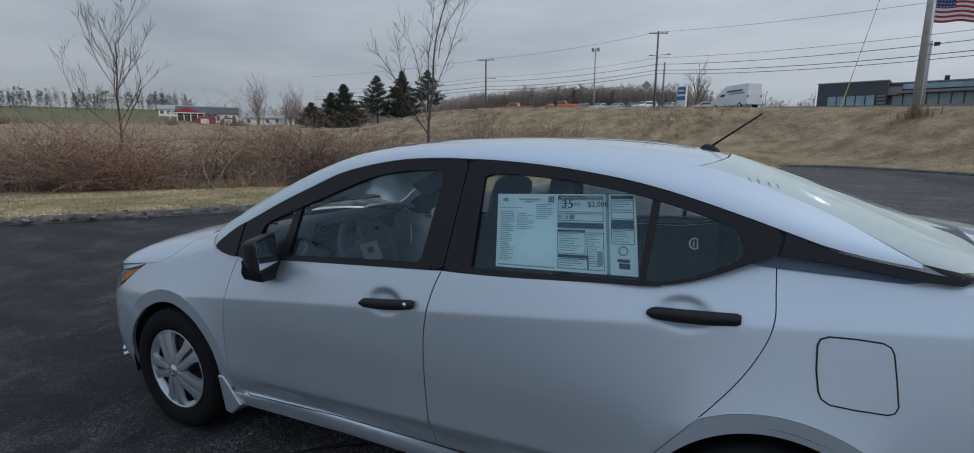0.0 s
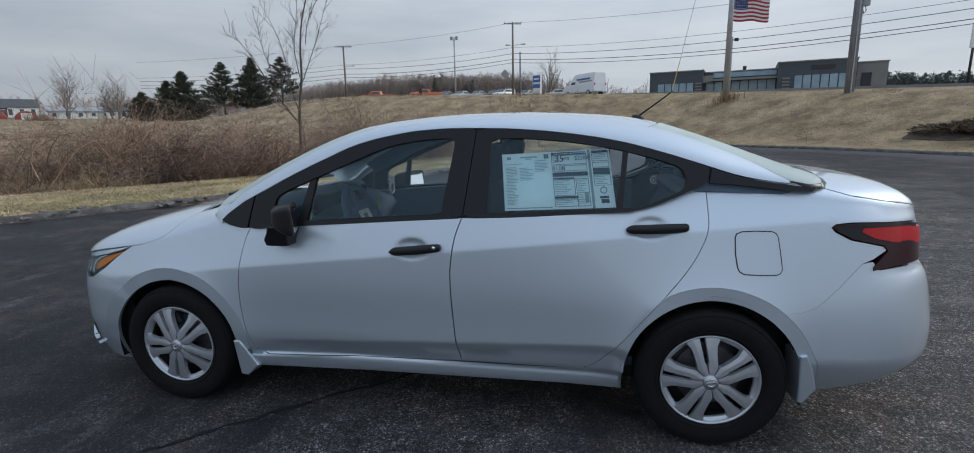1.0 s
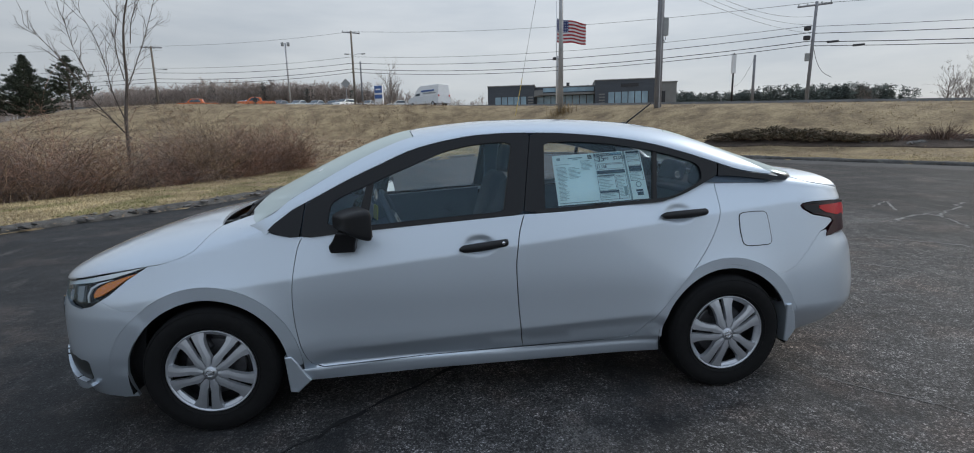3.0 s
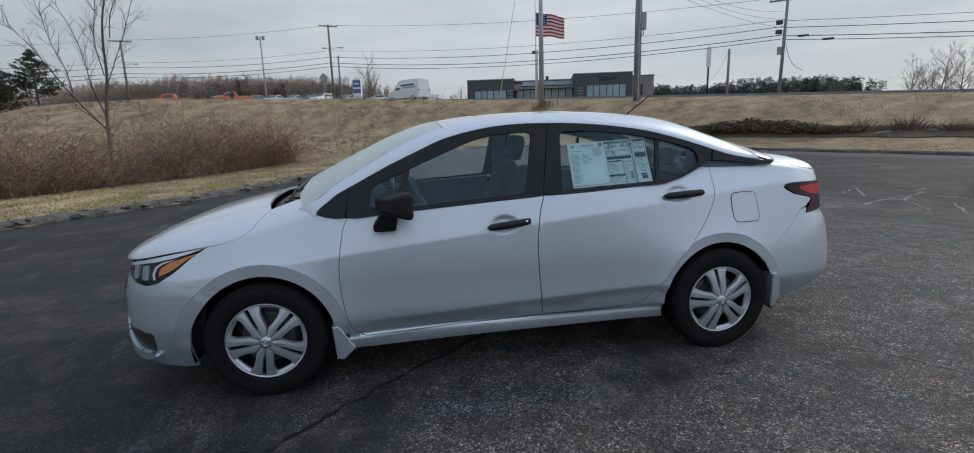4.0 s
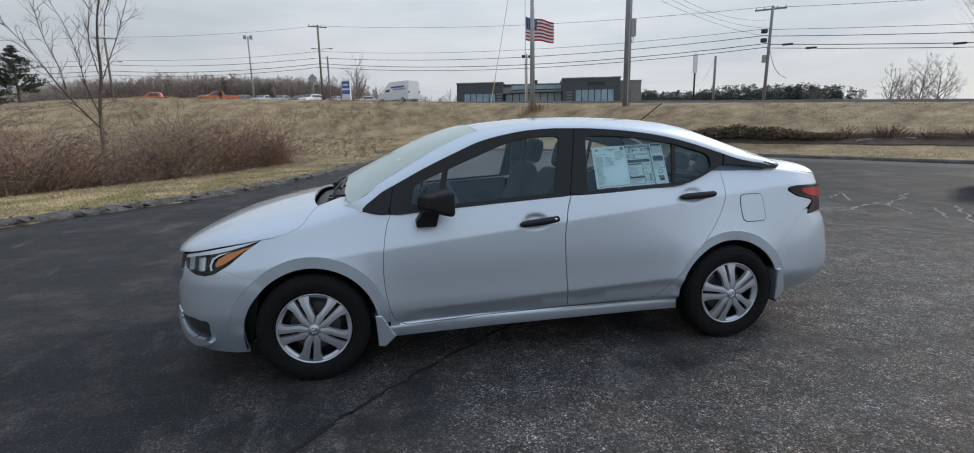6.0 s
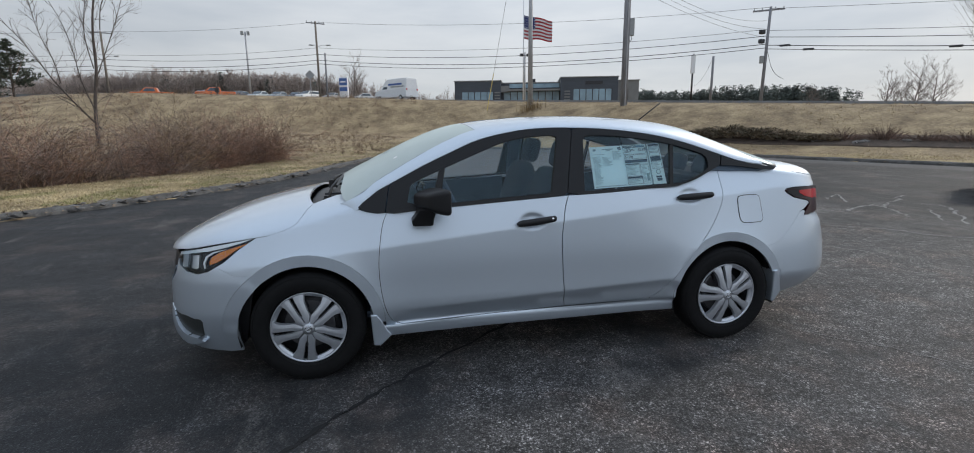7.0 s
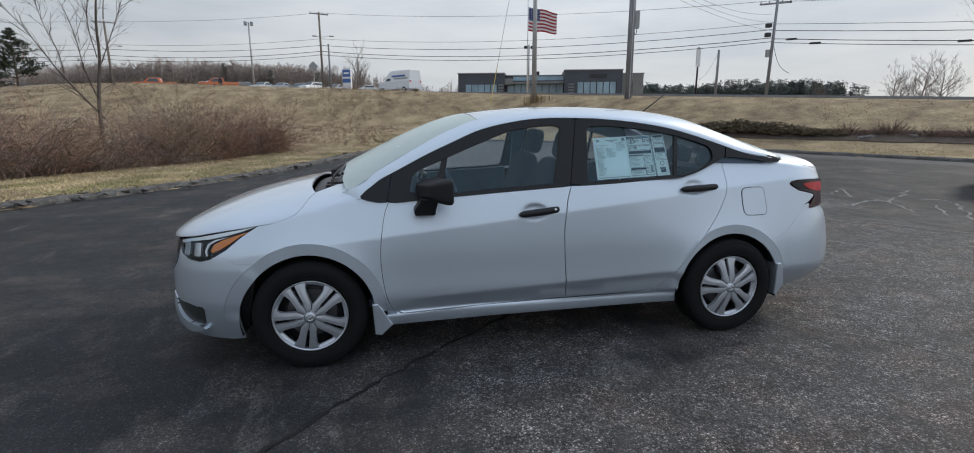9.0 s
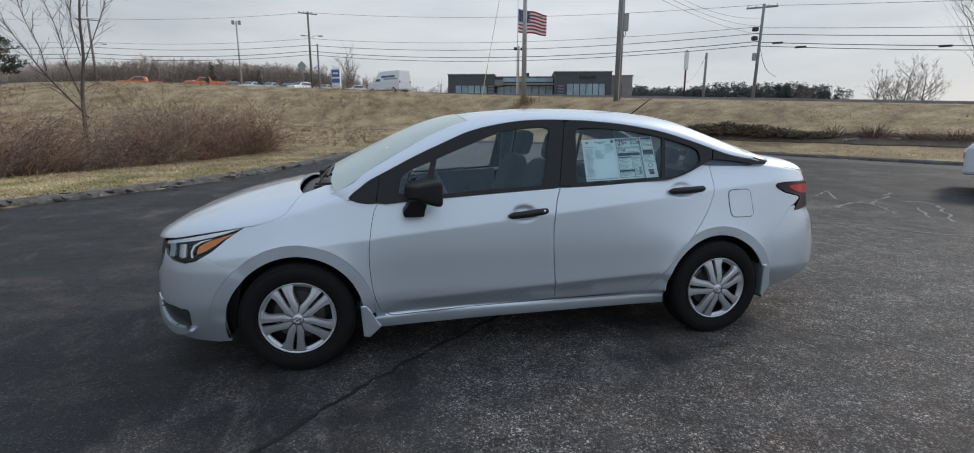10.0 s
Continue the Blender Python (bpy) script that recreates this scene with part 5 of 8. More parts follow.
# ---------------------------------------------------------------- mirrors, aerial, wipers
def make_mirror(sd, door):
    mx, my, mz = -0.607, sd * 0.884, 1.002
    bm = bmesh.new()
    bmesh.ops.create_icosphere(bm, subdivisions=5, radius=1)
    for v in bm.verts:
        c = v.co.copy()
        c = c * (abs(c.x) ** 7 + abs(c.y) ** 7 + abs(c.z) ** 7) ** (-1 / 7)
        f = 0.5 - 0.5 * c.x                      # 0 at the glass, 1 at the front
        out = c.y * sd                           # 1 at the outer end
        x = c.x * 0.066 + 0.040 * out
        z = c.z * (0.078 if c.z < 0 else 0.072) * (1 - 0.42 * f * f) + 0.004 * f - 0.010 * f * c.z
        y = c.y * 0.090 * (1 - 0.30 * f * f) - sd * 0.012 * f * f
        if c.x > 0.93 and abs(c.y) < 0.86 and abs(c.z) < 0.82:
            x -= 0.012
        v.co = (mx + x, my + y, mz + z)
    mirror = part("door_mirror", bm, M_BLACK, door, "black plastic door mirror", smooth=True)
    gl_bm = box(-0.002, 0.002, -0.080, 0.080, -0.056, 0.056, 0.001)
    part("mirror_glass", gl_bm, mat("mirror_silver", (0.85, 0.86, 0.86), 0.02, metal=1.0), mirror, pose_m=pose(mx + 0.0605, my, mz, 0, -13 if sd > 0 else -5, -24 * sd))
    stalk = bmesh.new()
    ring = []
    for (x0, x1, ya, yb, z) in ((-0.680, -0.59, 0.77, 0.91, 0.962), (-0.695, -0.590, 0.765, 0.895, 0.930), (-0.722, -0.600, 0.762, 0.882, 0.895), (-0.715, -0.602, 0.762, 0.872, 0.862)):
        ring.append([stalk.verts.new(p) for p in ((x0, sd * ya, z), (x1, sd * ya, z), (x1, sd * yb, z), (x0, sd * yb, z))])
    for a, b in zip(ring, ring[1:]):
        for k in range(4):
            stalk.faces.new((a[k], a[(k + 1) % 4], b[(k + 1) % 4], b[k]))
    stalk.faces.new(ring[0])
    stalk.faces.new(ring[-1][::-1])
    bmesh.ops.recalc_face_normals(stalk, faces=stalk.faces[:])
    bmesh.ops.bevel(stalk, geom=stalk.edges[:], offset=0.009, segments=2, profile=0.5, affect="EDGES")
    part("mirror_foot", stalk, M_BLACK, mirror)


for sd in (-1, 1):
    make_mirror(sd, doors[sd][0])

ab = bmesh.new()
bmesh.ops.create_icosphere(ab, subdivisions=3, radius=1)
for v in ab.verts:
    v.co = (1.055 + v.co.x * 0.040, v.co.y * 0.020, 1.422 + max(v.co.z, -0.3) * 0.028 * (1 - 0.4 * v.co.x))
aerial = part("aerial", ab, M_BLACK, car, "short black roof aerial", smooth=True)
part("whip", tube([(1.06, 0, 1.443), (1.12, 0, 1.487), (1.235, 0, 1.572)], 0.0048, 8, taper=0.9), M_BLACK, aerial, smooth=True)

for a, b, c in (((-1.20, -0.50, 0.985), (-1.15, -0.2, 1.075), (-1.13, 0.15, 1.085)), ((-1.22, 0.02, 1.03), (-1.17, 0.3, 1.065), (-1.10, 0.58, 1.06))):
    wiper = part("wiper", tube([a, ((a[0] + b[0]) / 2 - 0.01, (a[1] + b[1]) / 2, (a[2] + b[2]) / 2 + 0.012), b, c], 0.010, 6), M_BLACK, car, "black windscreen wiper", smooth=True)
    part("wiper_pivot", rod((a[0], a[1], a[2] - 0.03), (a[0] - 0.004, a[1], a[2] + 0.022), 0.022, 0.016, seg=12), M_BLACK, wiper)
    part("wiper_blade", tube([(b[0] + 0.01, b[1] - 0.33, b[2] - 0.012), (b[0] + 0.012, b[1], b[2] + 0.008), (c[0] + 0.01, c[1] + 0.12, c[2] - 0.003)], 0.009, 5), M_BLACK, wiper)
for k in range(5):
    y = -0.60 + k * 0.07
    part("cowl_rib", box(-1.235, -1.12, y, y + 0.012, 0.952 + 0.009 * k, 0.966 + 0.009 * k, 0.004), M_STEEL, car)
for sd in (-1, 1):
    hinge = tube([(-1.30, sd * 0.60, 0.93), (-1.24, sd * 0.61, 0.968), (-1.17, sd * 0.62, 0.955)], 0.010, 6)
    part("hood_hinge", hinge, M_STEEL, car, smooth=True)


# ---------------------------------------------------------------- inside the car
def cushion(w, d, h, bulge=0.25):
    """A padded block with rounded faces, standing on z = 0."""
    bm = bmesh.new()
    bmesh.ops.create_icosphere(bm, subdivisions=4, radius=1)
    for v in bm.verts:
        c = v.co
        n = (abs(c.x) ** 4 + abs(c.y) ** 4 + abs(c.z) ** 4) ** (-0.25)
        c = c * n
        v.co = (c.x * w / 2, c.y * d / 2, h / 2 + c.z * h / 2)
    return bm


def seat(y):
    s = new("front_seat")
    s.parent = car
    s["label"] = "dark cloth front seat with headrest"
    part("cushion", cushion(0.52, 0.52, 0.16), M_INNER, s, smooth=True, pose_m=pose(-0.14, y, 0.42, 0, -8, 0))
    part("backrest", cushion(0.15, 0.50, 0.66), M_INNER, s, smooth=True, pose_m=pose(0.08, y, 0.50, 0, 16, 0))
    part("headrest", cushion(0.10, 0.27, 0.19), M_INNER, s, smooth=True, pose_m=pose(0.295, y, 1.13, 0, 14, 0))
    for q in (-0.06, 0.06):
        part("headrest_post", rod((0.26, y + q, 1.06), (0.31, y + q, 1.18), 0.006), M_CHROME, s)


seat(-0.37)
seat(0.37)
part("rear_bench", cushion(0.50, 1.30, 0.17), M_INNER, car, "dark cloth rear bench", smooth=True, pose_m=pose(0.92, 0, 0.42, 0, -6, 0))
part("rear_backrest", cushion(0.16, 1.28, 0.60), M_INNER, car, smooth=True, pose_m=pose(1.12, 0, 0.52, 0, 24, 0))
for y in (-0.40, 0, 0.40):
    part("rear_headrest", cushion(0.09, 0.25, 0.15), M_INNER, car, smooth=True, pose_m=pose(1.37, y, 1.05, 0, 18, 0))

dash = bmesh.new()
prev = None
for y in np.linspace(-0.70, 0.70, 15):
    k = 1 - 0.12 * (y / 0.7) ** 2
    hood_up = 0.035 * math.exp(-((y + 0.37) / 0.17) ** 2)
    row = [dash.verts.new((x, y, z)) for x, z in ((-1.16, 0.97), (-0.96, 1.030 * k + 0.012), (-0.76, 1.022 * k + 0.012 + hood_up), (-0.660, 1.000 * k + hood_up), (-0.630, 0.945 * k), (-0.655, 0.82), (-0.74, 0.62), (-1.1, 0.5))]
    if prev:
        for i in range(len(row) - 1):
            dash.faces.new((prev[i], row[i], row[i + 1], prev[i + 1]))
    prev = row
bmesh.ops.recalc_face_normals(dash, faces=dash.faces[:])
dash_ob = part("dashboard", dash, M_INPLAST, car, "dark plastic dashboard", smooth=True)
M_SCREEN = mat("pale_display", (0.62, 0.64, 0.60), 0.3, vary=0.1, scale=30)
part("display", box(-0.006, 0.006, -0.10, 0.10, -0.055, 0.055, 0.004), M_INPLAST, dash_ob, pose_m=pose(-0.640, 0.02, 1.000, 0, 12, 0))
part("display_glass", box(-0.002, 0.002, -0.085, 0.085, -0.045, 0.045, 0.001), mat("display_glass", (0.02, 0.022, 0.025), 0.1), dash_ob, pose_m=pose(-0.630, 0.02, 1.001, 0, 12, 0))
for y in (0.55, -0.63):
    part("air_vent", lathe([(0.030, -0.006), (0.042, -0.012), (0.048, 0.0), (0.040, 0.008)], 28), M_CLEAR, dash_ob, "bright ring round the air vent", pose_m=pose(-0.622, y, 0.970, 0, 0, -90), smooth=True)
part("instrument_panel", box(-0.006, 0.006, -0.14, 0.14, -0.06, 0.06, 0.02), mat("instrument_black", (0.012, 0.012, 0.014), 0.25), dash_ob, pose_m=pose(-0.645, -0.37, 1.000, 0, 18, 0))

wheel_m = pose(-0.435, -0.37, 0.925, 0, 66, 0)
rim_bm = bmesh.new()
ringp = [Vector((0.178 * math.cos(a), 0.185 * math.sin(a), 0)) for a in np.linspace(0, 2 * math.pi, 41)]
rim_bm = tube(ringp, 0.0155, 8)
st = part("steering_wheel", rim_bm, M_INPLAST, car, "dark steering wheel with light label on its hub", smooth=True, pose_m=wheel_m)
part("hub", cushion(0.13, 0.15, 0.05), M_INPLAST, st, smooth=True, pose_m=pose(0, 0, -0.035))
for y in (-1, 1):
    part("spoke", box(-0.018, 0.018, min(0.05 * y, 0.175 * y), max(0.05 * y, 0.175 * y), -0.014, 0.006, 0.006), M_INPLAST, st)
part("spoke", box(-0.175, -0.05, -0.02, 0.02, -0.014, 0.004, 0.006), M_INPLAST, st)
tagx = part("hub_label", box(-0.035, 0.060, -0.070, 0.055, 0.012, 0.016, 0.001), M_SCREEN, st, "pale paper label stuck on the hub")
part("label_print", box(-0.012, 0.018, -0.035, 0.010, 0.0165, 0.018), mat("label_grey", (0.22, 0.22, 0.2), 0.7), tagx)
part("steering_column", rod((-0.70, -0.37, 0.825), (-0.46, -0.37, 0.915), 0.045, 0.04, 12), M_INPLAST, car, smooth=True)
part("hang_tag", box(-0.004, 0.004, -0.03, 0.03, -0.05, 0.05, 0.002), mat("yellow_tag", (0.55, 0.56, 0.16), 0.6, vary=0.1), dash_ob, "yellow paper tag", pose_m=pose(-0.600, 0.23, 0.89, 10, 0, 30))
part("inner_mirror", box(-0.012, 0.012, -0.12, 0.12, -0.03, 0.03, 0.012), M_INPLAST, car, pose_m=pose(-0.40, 0, 1.335, 0, 8, 0))
part("visor", box(-0.012, 0.012, -0.16, 0.16, -0.08, 0.08, 0.008), M_INNER, car, pose_m=pose(-0.20, -0.36, 1.40, 0, 80, 0))

# small windscreen tags
for (x, dd) in ((-0.80, 0.52),):
    panel("windscreen_tag", [R(x, dd), R(x + 0.02, dd), R(x + 0.02, dd + 0.03), R(x, dd + 0.03)], cabin, M_SCREEN, car, -1, raised=0.004, gap=0, thick=0.001, step=0.05, label="small pale inspection sticker")


# chalk marks on the glass: a ring with two strokes on the rear quarter light, plain strokes on the rear window
M_CHALK = mat("pale_marker", (0.36, 0.40, 0.41), 0.8, vary=0.1, scale=60)
_c = [(1.060 + 0.016 * math.cos(a), float(rail_z(1.06)) - 0.126 + 0.017 * math.sin(a)) for a in np.linspace(0.9, 5.6, 22)]
_i = [(1.060 + 0.0125 * math.cos(a), float(rail_z(1.06)) - 0.126 + 0.0135 * math.sin(a)) for a in np.linspace(5.6, 0.9, 22)]
ring = panel("glass_mark", _c + _i, cabin, M_CHALK, car, -1, raised=-0.003, gap=0, thick=0, step=0.05, label="pale marker ring on the quarter light")
for dx, w in ((-0.004, 0.003), (0.006, 0.003)):
    panel("mark_stroke", [(1.060 + dx, _c[0][1] - 0.022), (1.060 + dx + w, _c[0][1] - 0.022), (1.060 + dx + w, _c[0][1] - 0.006), (1.060 + dx, _c[0][1] - 0.006)], cabin, M_CHALK, ring, -1, raised=-0.003, gap=0, thick=0, step=0.05)
for k, (u, d) in enumerate(((1.19, 0.50), (1.215, 0.52), (1.245, 0.535), (1.27, 0.55))):
    panel("glass_mark", [R(u, d), R(u + 0.005, d), R(u + 0.010, d - 0.05), R(u + 0.006, d - 0.05)], cabin, M_CHALK, car, -1, raised=0.004, gap=0, thick=0, step=0.05, label="pale marker stroke on the rear window")


# ---------------------------------------------------------------- price sheet in the rear window
sheet_ob = tagged(new("price_sheet"), "pale green price and fuel economy sheet inside the rear window", "price label")
_p00, _p10, _p01 = (Vector((0.392, -0.660, 1.272)), Vector((0.870, -0.645, 1.293)), Vector((0.412, -0.722, 1.020)))
_p11 = Vector((0.905, -0.715, 1.040))


def on_sheet(a, b, lift=0.0):
    """A point of the sheet: a from its left edge, b from its top, both 0 to 1."""
    p = (_p00 * (1 - a) + _p10 * a) * (1 - b) + (_p01 * (1 - a) + _p11 * a) * b
    n = (_p10 - _p00).cross(_p01 - _p00).normalized()
    n = n if n.y < 0 else -n
    return p + n * (lift + 0.006 * math.sin(math.pi * a) * math.sin(math.pi * b))


def patch(name, a0, b0, a1, b1, material, lift, parent, label="", nx=1):
    bm = bmesh.new()
    rows = [[bm.verts.new(on_sheet(a0 + (a1 - a0) * i / nx, b, lift)) for i in range(nx + 1)] for b in (b0, b1)]
    for i in range(nx):
        bm.faces.new((rows[1][i], rows[1][i + 1], rows[0][i + 1], rows[0][i]))
    return part(name, bm, material, parent, label)


main_sheet = patch("paper", 0.0, 0.0, 0.80, 1.0, M_PAPER, 0.0, sheet_ob, nx=10)
side_sheet = patch("paper", 0.822, 0.0, 1.0, 1.0, M_PAPER, 0.001, sheet_ob, nx=4)
patch("paper", 0.80, 0.02, 0.822, 0.99, M_PALEINK, -0.001, sheet_ob)
patch("badge_mark", 0.045, 0.055, 0.085, 0.105, M_PALEINK, 0.002, main_sheet)
rng = random.Random(5)
for c0, c1, rows, top in ((0.03, 0.145, 26, 0.24), (0.16, 0.29, 9, 0.26), (0.305, 0.43, 8, 0.14)):
    for k in range(rows):
        b = top + k * 0.026
        if b < 0.93:
            patch("print_line", c0, b, c0 + (c1 - c0) * rng.uniform(0.55, 1), b + 0.009, M_PALEINK, 0.002, main_sheet)
for a0, b0, a1, b1 in ((0.17, 0.065, 0.33, 0.085), (0.22, 0.10, 0.28, 0.115), (0.02, 0.955, 0.44, 0.97), (0.02, 0.185, 0.2, 0.192)):
    patch("print_line", a0, b0, a1, b1, M_PALEINK, 0.002, main_sheet)
for k in range(9):
    patch("code_mark", 0.395 + (k % 3) * 0.015, 0.035 + (k // 3) * 0.027, 0.407 + (k % 3) * 0.015, 0.058 + (k // 3) * 0.027, M_INK, 0.002, main_sheet)
for a0, b0, a1, b1, mm in ((0.465, 0.02, 0.785, 0.065, M_INK), (0.66, 0.022, 0.78, 0.06, mat("blue_print", (0.07, 0.28, 0.45), 0.8)), (0.465, 0.37, 0.785, 0.44, M_INK), (0.465, 0.78, 0.68, 0.82, M_INK), (0.465, 0.465, 0.66, 0.485, M_INK), (0.835, 0.02, 0.985, 0.06, M_INK), (0.835, 0.32, 0.985, 0.43, M_INK), (0.74, 0.72, 0.775, 0.90, M_PALEINK), (0.87, 0.80, 0.95, 0.84, M_INK), (0.88, 0.85, 0.95, 0.92, M_INK)):
    patch("print_block", a0, b0, a1, b1, mm, 0.002, side_sheet if a0 > 0.81 else main_sheet)
for a0, b0, a1, b1 in ((0.465, 0.07, 0.785, 0.235), (0.465, 0.25, 0.565, 0.35), (0.575, 0.25, 0.785, 0.35), (0.465, 0.49, 0.66, 0.77), (0.465, 0.83, 0.68, 0.96), (0.67, 0.49, 0.785, 0.96), (0.835, 0.07, 0.985, 0.20), (0.835, 0.22, 0.985, 0.31), (0.835, 0.44, 0.985, 0.62)):
    pr = side_sheet if a0 > 0.81 else main_sheet
    for q in ((a0, b0, a1, b0 + 0.007), (a0, b1 - 0.007, a1, b1), (a0, b0, a0 + 0.004, b1), (a1 - 0.004, b0, a1, b1)):
        patch("frame_line", *q, M_INK, 0.002, pr)
    if b1 - b0 > 0.11:
        for k in range(int((b1 - b0) / 0.03) - 1):
            patch("print_line", a0 + 0.012, b0 + 0.022 + k * 0.03, a0 + 0.012 + (a1 - a0 - 0.03) * rng.uniform(0.5, 1.0) * (0.35 if b0 < 0.1 and a0 < 0.6 else 1), b0 + 0.031 + k * 0.03, M_PALEINK, 0.002, pr)
part("badge_ring", lathe([(0.011, -0.001), (0.0135, -0.002), (0.016, -0.001), (0.0135, 0.0)], 24), M_PALEINK, side_sheet, pose_m=Matrix.Translation(on_sheet(0.91, 0.70, 0.003)) @ pose(0, 0, 0, -14, 0, 0))


def lettering(text, a, b, size, parent, name="price_text"):
    cu = bpy.data.curves.new(name, "FONT")
    cu.body, cu.size, cu.extrude = text, size, 0.0004
    ob = new(name, cu)
    me = bpy.data.meshes.new_from_object(ob)
    bpy.data.objects.remove(ob)
    o = new(name, me)
    me.materials.append(M_INK)
    ex = (_p10 - _p00).normalized()
    ez = (_p00 - _p01).normalized()
    ny = ex.cross(ez).normalized()
    m = Matrix((( ex.x, ez.x, -ny.x * -1, 0), (ex.y, ez.y, -ny.y * -1, 0), (ex.z, ez.z, -ny.z * -1, 0), (0, 0, 0, 1)))
    m.translation = on_sheet(a, b, 0.004)
    o.matrix_basis = m
    o.parent = parent
    return o


lettering("35", 0.492, 0.185, 0.042, main_sheet)
lettering("MPG", 0.56, 0.155, 0.016, main_sheet)
lettering("$2,000", 0.675, 0.165, 0.025, main_sheet)
lettering("$1,550", 0.472, 0.325, 0.020, main_sheet)
lettering("Fuel Economy and Environment", 0.485, 0.058, 0.011, main_sheet).data.materials[0] = M_PAPER


# ---------------------------------------------------------------- bare wood and brush
def gz(x, y):
    return float(ground_sheet_z(x, y))


class Sticks:
    """Collects many thin tapered sticks and leaves into one mesh."""

    def __init__(self):
        self.v, self.f = [], []

    def stick(self, pts, r0, r1, seg=3):
        pts = [Vector(p) for p in pts]
        k0 = len(self.v)
        n = len(pts)
        for i, p in enumerate(pts):
            d = (pts[min(i + 1, n - 1)] - pts[max(i - 1, 0)])
            d = d.normalized() if d.length > 1e-6 else Vector((0, 0, 1))
            a = d.orthogonal().normalized()
            b = d.cross(a)
            r = r0 + (r1 - r0) * i / max(1, n - 1)
            for s in range(seg):
                t = 2 * math.pi * s / seg
                self.v.append(p + a * (r * math.cos(t)) + b * (r * math.sin(t)))
        for i in range(n - 1):
            for s in range(seg):
                q = k0 + i * seg
                self.f.append((q + s, q + (s + 1) % seg, q + seg + (s + 1) % seg, q + seg + s))

    def blade(self, p, d, side, w):
        k = len(self.v)
        p, d, side = Vector(p), Vector(d), Vector(side)
        self.v += [p - side * w, p + side * w, p + d]
        self.f.append((k, k + 1, k + 2))

    def clump(self, p, r, rng, n=6, flat=0.6, dirn=None):
        """A tuft of small leaf faces."""
        for _ in range(n):
            o = Vector((rng.gauss(0, 1), rng.gauss(0, 1), rng.gauss(0, flat))) * r * 0.5
            d = Vector((rng.uniform(-1, 1), rng.uniform(-1, 1), rng.uniform(-0.3, 0.6))).normalized() * r * rng.uniform(0.5, 1.0)
            if dirn is not None:
                d = (d * 0.6 + Vector(dirn) * r * 0.7)
            s = d.orthogonal().normalized()
            s.rotate(Matrix.Rotation(rng.uniform(0, 6.28), 3, d.normalized()))
            self.blade(Vector(p) + o, d, s, r * 0.22)

    def mesh(self, name):
        me = bpy.data.meshes.new(name)
        me.from_pydata([tuple(v) for v in self.v], [], self.f)
        return me


def link_mesh(name, me, material, parent=None):
    me.materials.append(material)
    ob = new(name, me)
    if parent is not None:
        ob.parent = parent
    return ob


def grow(st, p, d, length, r, depth, rng, spread_a=0.55, up=0.15, kids=(2, 4), shrink_l=0.68, segs=4, min_r=0.004, trop=0.0):
    """A limb that bends, tapers and branches."""
    pts = [Vector(p)]
    d = Vector(d).normalized()
    step = length / segs
    for i in range(segs):
        d = (d + Vector((rng.gauss(0, 0.10), rng.gauss(0, 0.10), rng.gauss(0, 0.06) + up * 0.25))).normalized()
        pts.append(pts[-1] + d * step)
    r1 = max(min_r, r * 0.55)
    st.stick(pts, r, r1 if depth else min_r * 0.6, 6 if r > 0.05 else (4 if r > 0.02 else 3))
    if depth <= 0:
        return
    for k in range(rng.randint(*kids)):
        t = rng.uniform(0.35, 1.0)
        q = pts[min(segs, max(1, int(t * segs + 0.5)))]
        a = rng.uniform(0, 2 * math.pi)
        side = d.orthogonal().normalized()
        side.rotate(Matrix.Rotation(a, 3, d))
        nd = (d + side * math.tan(spread_a * rng.uniform(0.6, 1.2))).normalized()
        nd = (nd + Vector((0, 0, up))).normalized()
        grow(st, q, nd, length * shrink_l * rng.uniform(0.7, 1.15), r1 * rng.uniform(0.55, 0.85), depth - 1, rng, spread_a, up, kids, shrink_l, segs, min_r)


M_BARK = mat("grey_bark", (0.105, 0.085, 0.072), 0.9, vary=0.3, scale=6, bump=0.4, bump_scale=30)
# bark of far trees, with the haze of distance put into its colour
M_FARBARK = mat("hazed_bark", (0.22, 0.19, 0.175), 0.95, vary=0.2, scale=0.5)
M_TWIG = mat("brown_twigs", (0.17, 0.122, 0.094), 0.95, vary=0.2, scale=0.5, second=(0.15, 0.093, 0.075), island=0.45)
M_REDTWIG = mat("reddish_twigs", (0.235, 0.132, 0.098), 0.95, vary=0.30, scale=0.30, second=(0.300, 0.190, 0.135), island=0.5)
M_CEDAR = mat("dark_cedar", (0.034, 0.047, 0.036), 0.9, vary=0.3, scale=0.8, island=0.5, second=(0.062, 0.074, 0.050))
M_JUNIPER = mat("bronze_juniper", (0.105, 0.098, 0.064), 0.95, vary=0.35, scale=1.2, island=0.5, second=(0.19, 0.145, 0.100))
M_STRAW = mat("straw_blades", (0.456, 0.370, 0.211), 0.95, vary=0.28, scale=0.7, island=0.35, second=(0.570, 0.473, 0.285))
M_GREENBLADE = mat("green_blades", (0.282, 0.282, 0.120), 0.95, vary=0.28, scale=0.7, island=0.35, second=(0.324, 0.294, 0.144))
# distance haze is put into the base colours of woods and pines
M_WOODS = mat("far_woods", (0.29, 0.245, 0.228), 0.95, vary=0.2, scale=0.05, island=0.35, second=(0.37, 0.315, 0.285))
